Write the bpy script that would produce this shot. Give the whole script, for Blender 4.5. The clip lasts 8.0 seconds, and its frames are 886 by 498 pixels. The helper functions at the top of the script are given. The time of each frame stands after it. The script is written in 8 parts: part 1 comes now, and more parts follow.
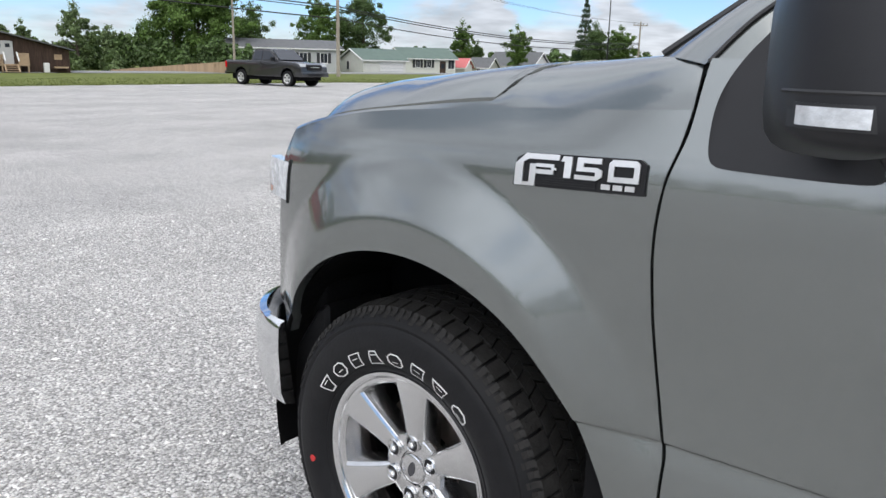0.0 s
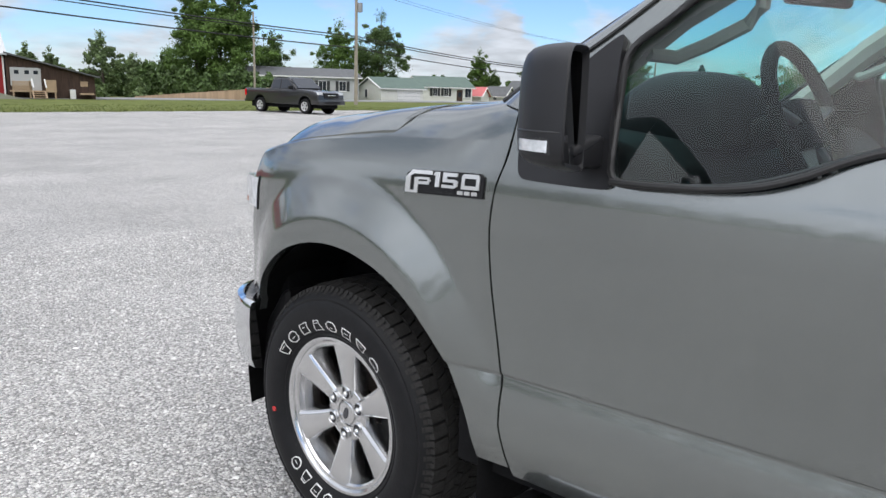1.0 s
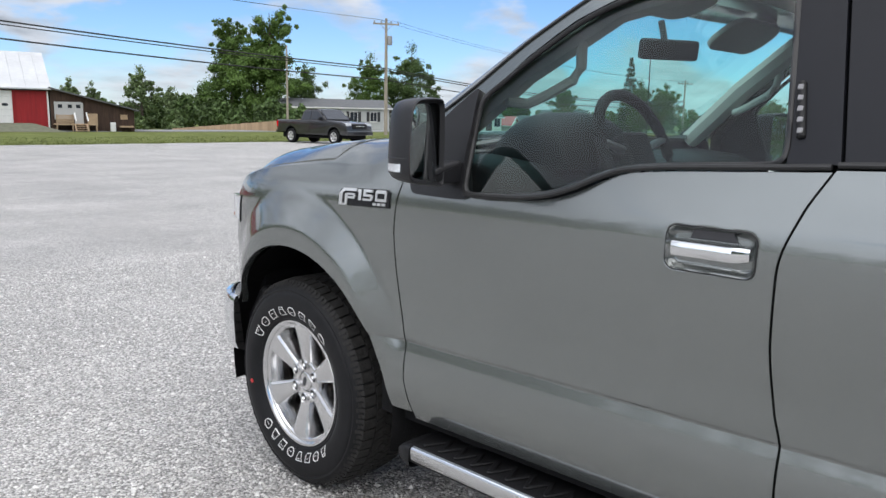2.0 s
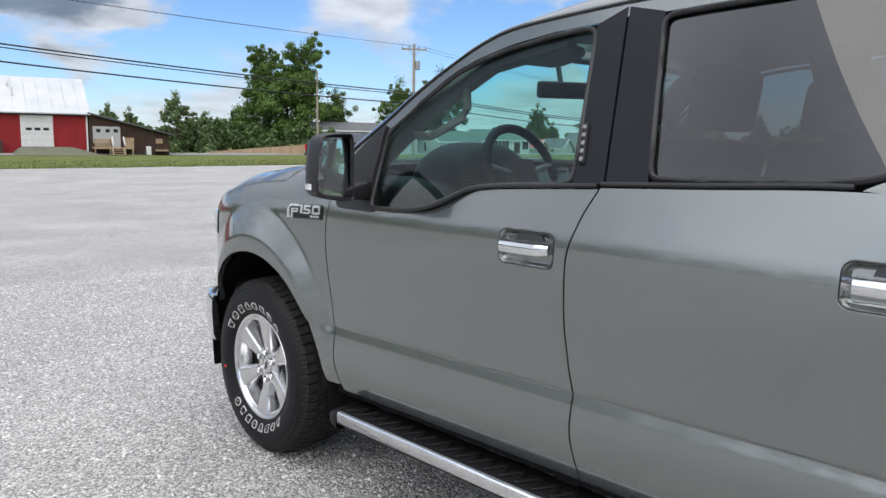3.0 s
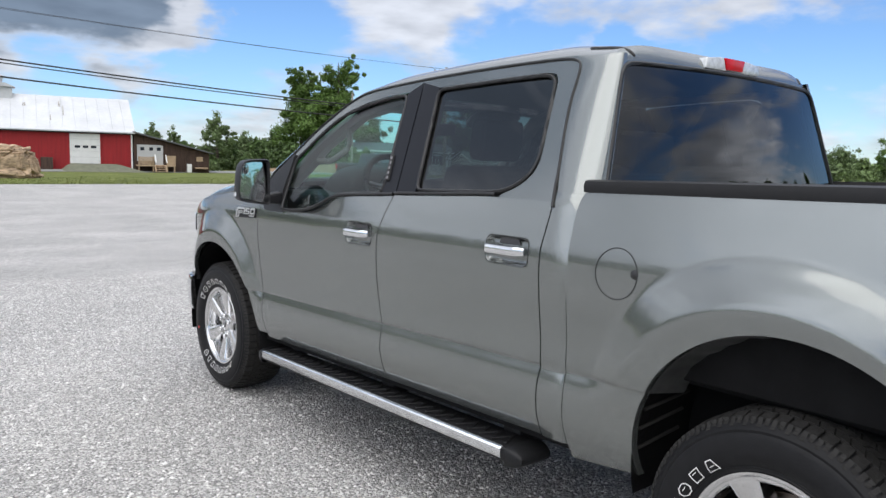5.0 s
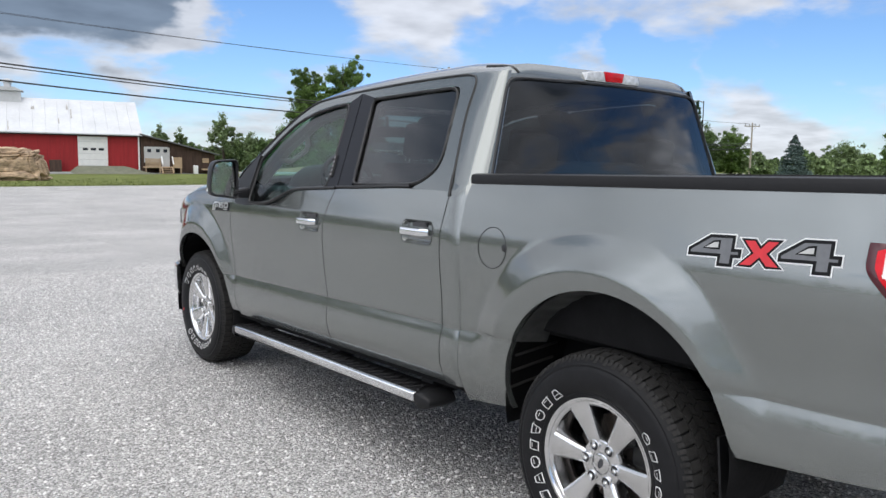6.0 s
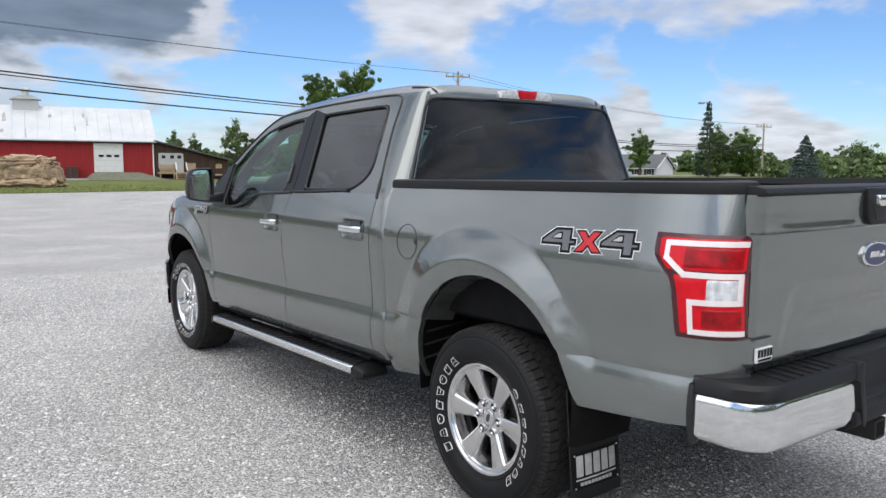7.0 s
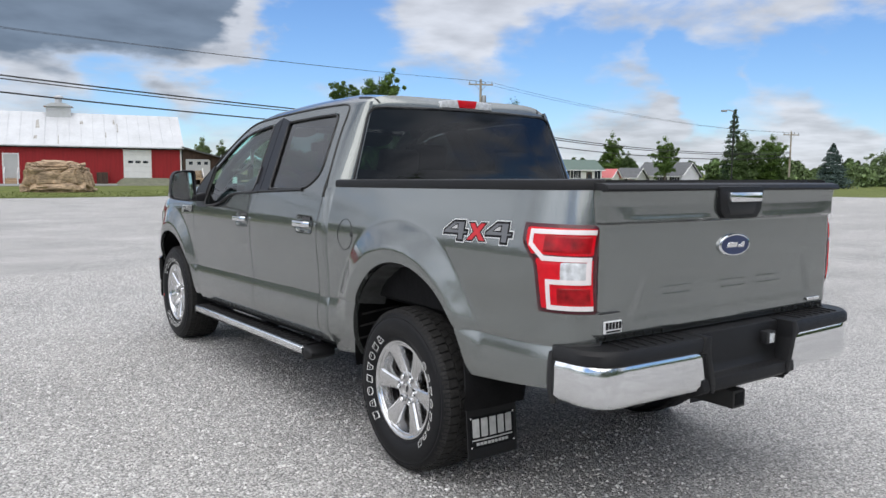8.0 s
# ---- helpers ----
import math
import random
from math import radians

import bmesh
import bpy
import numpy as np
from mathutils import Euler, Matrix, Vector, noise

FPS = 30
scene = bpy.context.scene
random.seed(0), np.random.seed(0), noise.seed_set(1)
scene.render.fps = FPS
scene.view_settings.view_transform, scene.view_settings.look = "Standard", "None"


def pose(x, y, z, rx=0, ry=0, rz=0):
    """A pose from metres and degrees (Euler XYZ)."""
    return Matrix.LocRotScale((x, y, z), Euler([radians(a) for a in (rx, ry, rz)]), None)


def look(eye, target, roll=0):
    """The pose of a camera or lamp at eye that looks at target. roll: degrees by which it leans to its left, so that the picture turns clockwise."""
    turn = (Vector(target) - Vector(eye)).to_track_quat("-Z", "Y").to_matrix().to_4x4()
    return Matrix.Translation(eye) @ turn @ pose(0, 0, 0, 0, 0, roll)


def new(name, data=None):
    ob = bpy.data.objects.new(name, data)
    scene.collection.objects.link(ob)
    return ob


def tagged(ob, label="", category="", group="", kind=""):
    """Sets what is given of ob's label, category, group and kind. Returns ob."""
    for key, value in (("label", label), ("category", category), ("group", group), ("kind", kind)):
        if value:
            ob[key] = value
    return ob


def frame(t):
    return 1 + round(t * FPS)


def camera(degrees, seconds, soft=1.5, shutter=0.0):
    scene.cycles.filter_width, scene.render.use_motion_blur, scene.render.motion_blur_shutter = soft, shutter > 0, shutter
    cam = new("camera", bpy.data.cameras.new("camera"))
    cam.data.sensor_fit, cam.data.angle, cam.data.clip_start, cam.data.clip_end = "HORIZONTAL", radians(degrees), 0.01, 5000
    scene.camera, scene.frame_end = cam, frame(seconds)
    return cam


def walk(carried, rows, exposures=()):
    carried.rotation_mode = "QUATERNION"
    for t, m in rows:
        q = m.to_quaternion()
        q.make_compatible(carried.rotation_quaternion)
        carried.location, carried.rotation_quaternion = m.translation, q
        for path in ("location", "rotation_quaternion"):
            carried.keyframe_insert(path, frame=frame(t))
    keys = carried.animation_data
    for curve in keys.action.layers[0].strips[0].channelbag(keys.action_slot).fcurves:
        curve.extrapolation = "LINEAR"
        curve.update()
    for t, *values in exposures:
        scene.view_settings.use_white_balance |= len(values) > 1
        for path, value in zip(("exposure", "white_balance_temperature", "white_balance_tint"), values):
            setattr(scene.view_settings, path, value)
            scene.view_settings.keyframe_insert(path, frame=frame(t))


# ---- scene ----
cam = camera(59.6, 8.0)
PATH = [
    (0, (-2.15, -1.11, 1.319), (-0.696, 0.182, 0.852), 1.2),
    (0.5, (-2.297, -1.358, 1.349), (-0.849, -0.048, 0.915), 1.5),
    (1, (-2.39, -1.691, 1.362), (-0.956, -0.355, 0.962), 1.5),
    (1.5, (-2.517, -2.037, 1.374), (-1.105, -0.668, 1.01), 1.3),
    (2, (-2.6, -2.39, 1.396), (-1.216, -0.984, 1.067), 1.0),
    (2.2, (-2.621, -2.537, 1.401), (-1.246, -1.119, 1.084), 0.9),
    (3.5, (-2.777, -3.493, 1.436), (-1.472, -1.998, 1.186), 1.2),
    (4, (-2.868, -3.898, 1.431), (-1.582, -2.384, 1.199), 1.7),
    (4.5, (-2.931, -4.275, 1.456), (-1.661, -2.747, 1.232), 1.7),
    (6, (-3.103, -5.399, 1.466), (-1.858, -3.85, 1.24), 0.9),
    (6.5, (-3.13, -5.776, 1.464), (-1.898, -4.217, 1.239), 0.6),
    (7, (-3.137, -6.153, 1.493), (-1.922, -4.579, 1.275), 0.4),
    (7.5, (-3.081, -6.519, 1.48), (-1.89, -4.925, 1.272), 0.5),
    (8, (-3.018, -6.832, 1.468), (-1.858, -5.215, 1.268), 0.6),
]
walk(cam, [(t, look(eye, target, roll)) for t, eye, target, roll in PATH], [(0, -0.08), (1.5, -0.10), (3.5, -0.10), (4.5, -0.06), (6, -0.08), (7, -0.14), (8, -0.20)])

# ---- sky and sun ----
SUN_EL, SUN_AZ = 60.0, 218.0  # degrees; the azimuth runs clockwise from +y


def make_world():
    w = bpy.data.worlds.new("world")
    scene.world = w
    w.use_nodes = True
    nt = w.node_tree
    nt.nodes.clear()
    N, L = nt.nodes.new, nt.links.new

    def math_node(op, a, b=None, c=None, clamp=False):
        n = N("ShaderNodeMath")
        n.operation, n.use_clamp = op, clamp
        for i, v in enumerate((a, b, c)):
            if v is None:
                continue
            if isinstance(v, (int, float)):
                n.inputs[i].default_value = v
            else:
                L(v, n.inputs[i])
        return n.outputs[0]

    def ramp(v, lo, hi):
        n = N("ShaderNodeMapRange")
        n.interpolation_type = "SMOOTHSTEP"
        L(v, n.inputs[0])
        n.inputs[1].default_value, n.inputs[2].default_value = lo, hi
        return n.outputs[0]

    sky = N("ShaderNodeTexSky")
    sky.sky_type, sky.sun_disc = "NISHITA", False
    sky.sun_elevation, sky.sun_rotation = radians(SUN_EL), radians(SUN_AZ)
    sky.air_density, sky.dust_density, sky.ozone_density = 1.0, 0.15, 2.2
    tc = N("ShaderNodeTexCoord")
    sep = N("ShaderNodeSeparateXYZ")
    L(tc.outputs["Generated"], sep.inputs[0])
    zz = math_node("MAXIMUM", sep.outputs[2], 0.0)
    # a cloud deck seen in perspective: the direction meets a level plane
    den = math_node("ADD", zz, 0.16)
    comb = N("ShaderNodeCombineXYZ")
    L(math_node("DIVIDE", sep.outputs[0], den), comb.inputs[0])
    L(math_node("DIVIDE", sep.outputs[1], den), comb.inputs[1])
    big = N("ShaderNodeTexNoise")
    big.noise_dimensions = "3D"
    puff = N("ShaderNodeVectorMath")
    puff.operation = "MULTIPLY"
    L(tc.outputs["Generated"], puff.inputs[0])
    puff.inputs[1].default_value = (1.0, 1.0, 2.3)
    L(puff.outputs[0], big.inputs["Vector"])
    big.inputs["Scale"].default_value, big.inputs["Detail"].default_value = 5.5, 10.0
    big.inputs["Roughness"].default_value, big.inputs["Distortion"].default_value = 0.58, 0.35
    # the banks have ragged edges
    rag = N("ShaderNodeTexNoise")
    L(puff.outputs[0], rag.inputs["Vector"])
    rag.inputs["Scale"].default_value, rag.inputs["Detail"].default_value = 9.0, 5.0
    ragv = N("ShaderNodeVectorMath")
    ragv.operation = "MULTIPLY_ADD"
    L(rag.outputs[1], ragv.inputs[0])
    ragv.inputs[1].default_value = (0.26, 0.26, 0.12)
    aim = N("ShaderNodeVectorMath")
    aim.operation = "ADD"
    L(tc.outputs["Generated"], aim.inputs[0])
    aim.inputs[1].default_value = (-0.13, -0.13, -0.06)
    L(aim.outputs[0], ragv.inputs[2])
    ragn = N("ShaderNodeVectorMath")
    ragn.operation = "NORMALIZE"
    L(ragv.outputs[0], ragn.inputs[0])

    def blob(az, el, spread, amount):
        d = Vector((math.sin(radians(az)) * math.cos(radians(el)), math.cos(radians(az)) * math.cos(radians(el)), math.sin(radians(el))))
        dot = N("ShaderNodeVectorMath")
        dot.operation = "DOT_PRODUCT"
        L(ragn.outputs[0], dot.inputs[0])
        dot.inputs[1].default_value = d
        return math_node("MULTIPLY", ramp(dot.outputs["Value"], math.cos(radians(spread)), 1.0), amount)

    cover = big.outputs[0]
    for az, el, spread, amount in CLOUDS:
        cover = math_node("ADD", cover, blob(az, el, spread, amount))
    cover = math_node("ADD", cover, math_node("MULTIPLY", ramp(zz, 0.26, 0.52), 0.34))
    low = math_node("MULTIPLY", ramp(zz, 0.13, 0.02), 0.14)
    cover = math_node("ADD", cover, low)
    mask = ramp(cover, 0.46, 0.82)
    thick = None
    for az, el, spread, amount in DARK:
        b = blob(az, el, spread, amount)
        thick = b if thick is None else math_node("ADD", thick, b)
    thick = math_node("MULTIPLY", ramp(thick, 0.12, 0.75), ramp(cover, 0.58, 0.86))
    grain = N("ShaderNodeTexNoise")
    L(comb.outputs[0], grain.inputs["Vector"])
    grain.inputs["Scale"].default_value, grain.inputs["Detail"].default_value = 3.4, 6.0
    shade = math_node("MULTIPLY_ADD", ramp(grain.outputs[0], 0.3, 0.75), -0.36, 1.08)
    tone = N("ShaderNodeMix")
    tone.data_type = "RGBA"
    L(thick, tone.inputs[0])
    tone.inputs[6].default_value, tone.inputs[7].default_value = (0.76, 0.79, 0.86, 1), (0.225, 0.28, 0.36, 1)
    lit = N("ShaderNodeVectorMath")
    lit.operation = "SCALE"
    L(tone.outputs[2], lit.inputs[0])
    # bright patches put into the clouds; those out of view lift the paint
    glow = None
    for b in BRIGHT_SKY:
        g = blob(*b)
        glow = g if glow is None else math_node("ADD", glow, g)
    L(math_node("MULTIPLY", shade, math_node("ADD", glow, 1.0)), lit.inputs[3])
    skyc = N("ShaderNodeVectorMath")
    skyc.operation = "SCALE"
    L(sky.outputs[0], skyc.inputs[0])
    skyc.inputs[3].default_value = SKY
    hue = N("ShaderNodeVectorMath")
    hue.operation = "MULTIPLY"
    L(skyc.outputs[0], hue.inputs[0])
    hue.inputs[1].default_value = (0.76, 0.98, 1.30)
    mix = N("ShaderNodeMix")
    mix.data_type = "RGBA"
    L(math_node("MULTIPLY", mask, 0.92), mix.inputs[0])
    L(hue.outputs[0], mix.inputs[6])
    L(lit.outputs[0], mix.inputs[7])
    # the deck is brighter overhead than near the horizon
    up = N("ShaderNodeVectorMath")
    up.operation = "SCALE"
    L(mix.outputs[2], up.inputs[0])
    L(math_node("MULTIPLY_ADD", ramp(zz, 0.20, 0.95), ZENITH, 1.0), up.inputs[3])
    bg, out = N("ShaderNodeBackground"), N("ShaderNodeOutputWorld")
    L(up.outputs[0], bg.inputs[0])
    L(bg.outputs[0], out.inputs[0])


SKY = 0.125
ZENITH = 1.2
# clouds of the day: azimuth, elevation, reach (degrees), weight
CLOUDS = [(2, 13, 10, 0.40), (10, 11.8, 8, 0.34), (16.5, 11, 7.5, 0.36), (22, 10, 5, 0.20), (27.5, 10.3, 5.0, -0.22), (26, 15, 5, 0.10),
          (33, 12.6, 8, 0.24), (38.5, 11.4, 7, 0.22), (43, 14, 7, 0.22), (53, 14, 9, 0.24), (61, 12.4, 6, 0.20), (67, 12.2, 6, 0.20),
          (44, 7.2, 7, -0.24), (55, 7.6, 7, -0.24), (66, 7.6, 7, -0.22), (34, 7.4, 5, -0.14), (8, 7.0, 5, 0.14), (18, 7.2, 5, 0.16), (14, 5, 6, -0.06), (22, 5.4, 5, -0.14), (58, 2.6, 12, 0.26), (47, 3.2, 6, 0.20), (63, 3.4, 4, 0.20), (70, 3.4, 4, 0.20), (53.5, 6.5, 4, -0.25), (62, 7.6, 5, -0.24),
          # out of view, added to tone what the paint and glass mirror
          (185, 25, 60, 0.30), (298, 20, 45, 0.30), (285, 48, 30, 0.16), (336, 16, 20, 0.26), (338, 45, 24, -0.12), (240, 10, 25, 0.10), (125, 58, 22, 0.26), (118, 32, 20, -0.10), (134, 34, 18, -0.06), (120, 9, 12, 0.28), (150, 12, 14, 0.2)]
# the heavy grey ones among them; last three unseen, added to darken reflections
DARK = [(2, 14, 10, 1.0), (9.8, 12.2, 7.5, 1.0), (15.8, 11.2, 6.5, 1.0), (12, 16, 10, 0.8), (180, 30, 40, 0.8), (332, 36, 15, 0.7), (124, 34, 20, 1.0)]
# brightened clouds; the first three, unseen, are added to light doors and glass
BRIGHT_SKY = [(284, 13, 27, 1.5), (322, 11, 13, 0.8), (114, 8, 9, 0.9), (36, 12, 7, 0.12), (48, 13, 7, 0.15), (62, 4, 9, 0.10)]
make_world()
sun_data = bpy.data.lights.new("sun", "SUN")
sun_data.energy, sun_data.angle, sun_data.color = 2.8, radians(95), (1.0, 0.95, 0.87)
sun = new("sun", sun_data)
sun_dir = Vector((math.sin(radians(SUN_AZ)) * math.cos(radians(SUN_EL)), math.cos(radians(SUN_AZ)) * math.cos(radians(SUN_EL)), math.sin(radians(SUN_EL))))
sun.matrix_world = look(sun_dir * 60, (0, 0, 0))


# ---- materials ----
def material(name, color, rough=0.5, metal=0.0, vary=0.0, scale=8.0, bump=0.0, bump_scale=60.0, coat=0.0, spec=0.5, vary2=0.0, scale2=1.0, island=0.0, objvar=0.0, stretch=(1, 1, 1), trans=0.0, edge=1.0):
    """A principled surface with colour variation at two scales and fine relief."""
    m = bpy.data.materials.new(name)
    m.use_nodes = True
    nt = m.node_tree
    b = nt.nodes["Principled BSDF"]
    N, L = nt.nodes.new, nt.links.new
    b.inputs["Base Color"].default_value = (*color, 1)
    b.inputs["Roughness"].default_value, b.inputs["Metallic"].default_value = rough, metal
    b.inputs["Coat Weight"].default_value, b.inputs["Coat Roughness"].default_value = coat, 0.03
    b.inputs["Specular IOR Level"].default_value = spec
    b.inputs["Transmission Weight"].default_value = trans
    b.inputs["Specular Tint"].default_value = (edge, edge, edge, 1)
    tc = N("ShaderNodeTexCoord")
    mp = N("ShaderNodeMapping")
    mp.inputs["Scale"].default_value = stretch
    L(tc.outputs["Object"], mp.inputs[0])
    col = None

    def factor(src, amount):
        n = N("ShaderNodeMapRange")
        L(src, n.inputs[0])
        n.inputs[1].default_value, n.inputs[2].default_value = 0.25, 0.75
        n.inputs[3].default_value, n.inputs[4].default_value = 1 - amount, 1 + amount
        return n.outputs[0]

    def times(a, f):
        n = N("ShaderNodeVectorMath")
        n.operation = "SCALE"
        if a is None:
            n.inputs[0].default_value = color
        else:
            L(a, n.inputs[0])
        L(f, n.inputs[3])
        return n.outputs[0]

    for amount, sc in ((vary, scale), (vary2, scale2)):
        if amount:
            nz = N("ShaderNodeTexNoise")
            nz.inputs["Scale"].default_value, nz.inputs["Detail"].default_value = sc, 5
            L(mp.outputs[0], nz.inputs["Vector"])
            col = times(col, factor(nz.outputs[0], amount))
    if island:
        g = N("ShaderNodeNewGeometry")
        n = N("ShaderNodeMapRange")
        L(g.outputs["Random Per Island"], n.inputs[0])
        n.inputs[3].default_value, n.inputs[4].default_value = 1 - island, 1 + island
        col = times(col, n.outputs[0])
    if objvar:
        g = N("ShaderNodeObjectInfo")
        n = N("ShaderNodeMapRange")
        L(g.outputs["Random"], n.inputs[0])
        n.inputs[3].default_value, n.inputs[4].default_value = 1 - objvar, 1 + objvar
        col = times(col, n.outputs[0])
    if col is not None:
        L(col, b.inputs["Base Color"])
    if bump:
        nz = N("ShaderNodeTexNoise")
        nz.inputs["Scale"].default_value, nz.inputs["Detail"].default_value = bump_scale, 4
        L(mp.outputs[0], nz.inputs["Vector"])
        bp = N("ShaderNodeBump")
        bp.inputs["Strength"].default_value, bp.inputs["Distance"].default_value = bump, 0.01
        L(nz.outputs[0], bp.inputs["Height"])
        L(bp.outputs[0], b.inputs["Normal"])
    return m


def glass(name, tint, gloss=1.0, ior=1.6):
    """Thin sheet glass: tinted see-through with a Fresnel gloss."""
    m = bpy.data.materials.new(name)
    m.use_nodes = True
    nt = m.node_tree
    nt.nodes.clear()
    N, L = nt.nodes.new, nt.links.new
    t, g, f, mx, out = N("ShaderNodeBsdfTransparent"), N("ShaderNodeBsdfGlossy"), N("ShaderNodeFresnel"), N("ShaderNodeMixShader"), N("ShaderNodeOutputMaterial")
    t.inputs[0].default_value = (*tint, 1)
    g.inputs["Roughness"].default_value = 0.0
    g.inputs[0].default_value = (gloss, gloss, gloss, 1)
    f.inputs[0].default_value = ior
    L(f.outputs[0], mx.inputs[0])
    L(t.outputs[0], mx.inputs[1])
    L(g.outputs[0], mx.inputs[2])
    L(mx.outputs[0], out.inputs[0])
    return m


def gravel_material():
    m = bpy.data.materials.new("crushed_limestone")
    m.use_nodes = True
    nt = m.node_tree
    b = nt.nodes["Principled BSDF"]
    N, L = nt.nodes.new, nt.links.new
    tc = N("ShaderNodeTexCoord")
    vor = N("ShaderNodeTexVoronoi")
    L(tc.outputs["Object"], vor.inputs["Vector"])
    vor.inputs["Scale"].default_value = 92
    sepv = N("ShaderNodeSeparateXYZ")
    L(vor.outputs["Color"], sepv.inputs[0])
    stone = N("ShaderNodeMapRange")
    L(sepv.outputs[0], stone.inputs[0])
    stone.inputs[3].default_value, stone.inputs[4].default_value = 0.50, 1.36
    gap = N("ShaderNodeMapRange")
    L(vor.outputs["Distance"], gap.inputs[0])
    gap.inputs[1].default_value, gap.inputs[2].default_value = 0.35, 0.75
    gap.inputs[3].default_value, gap.inputs[4].default_value = 1.04, 0.56
    big = N("ShaderNodeTexNoise")
    L(tc.outputs["Object"], big.inputs["Vector"])
    big.inputs["Scale"].default_value, big.inputs["Detail"].default_value = 0.55, 7
    wear = N("ShaderNodeMapRange")
    L(big.outputs[0], wear.inputs[0])
    wear.inputs[1].default_value, wear.inputs[2].default_value = 0.3, 0.7
    wear.inputs[3].default_value, wear.inputs[4].default_value = 0.86, 1.10
    mp = N("ShaderNodeMapping")
    mp.inputs["Scale"].default_value = (0.05, 0.9, 1)
    L(tc.outputs["Object"], mp.inputs[0])
    rut = N("ShaderNodeTexNoise")
    L(mp.outputs[0], rut.inputs["Vector"])
    rut.inputs["Scale"].default_value, rut.inputs["Detail"].default_value = 1.0, 4
    rutf = N("ShaderNodeMapRange")
    L(rut.outputs[0], rutf.inputs[0])
    rutf.inputs[1].default_value, rutf.inputs[2].default_value = 0.35, 0.65
    rutf.inputs[3].default_value, rutf.inputs[4].default_value = 0.93, 1.05
    last = None
    for src in (stone, gap, wear, rutf):
        if last is None:
            last = src.outputs[0]
        else:
            mm = N("ShaderNodeMath")
            mm.operation = "MULTIPLY"
            L(last, mm.inputs[0])
            L(src.outputs[0], mm.inputs[1])
            last = mm.outputs[0]
    sc = N("ShaderNodeVectorMath")
    sc.operation = "SCALE"
    sc.inputs[0].default_value = GRAVEL
    L(last, sc.inputs[3])
    L(sc.outputs[0], b.inputs["Base Color"])
    b.inputs["Roughness"].default_value = 0.9
    b.inputs["Specular IOR Level"].default_value = 0.2
    fine = N("ShaderNodeTexNoise")
    L(tc.outputs["Object"], fine.inputs["Vector"])
    fine.inputs["Scale"].default_value, fine.inputs["Detail"].default_value = 140, 3
    add = N("ShaderNodeMath")
    add.operation = "MULTIPLY_ADD"
    L(vor.outputs["Distance"], add.inputs[0])
    add.inputs[1].default_value = -1.0
    L(fine.outputs[0], add.inputs[2])
    bp = N("ShaderNodeBump")
    bp.inputs["Strength"].default_value, bp.inputs["Distance"].default_value = 0.85, 0.012
    L(add.outputs[0], bp.inputs["Height"])
    L(bp.outputs[0], b.inputs["Normal"])
    return m


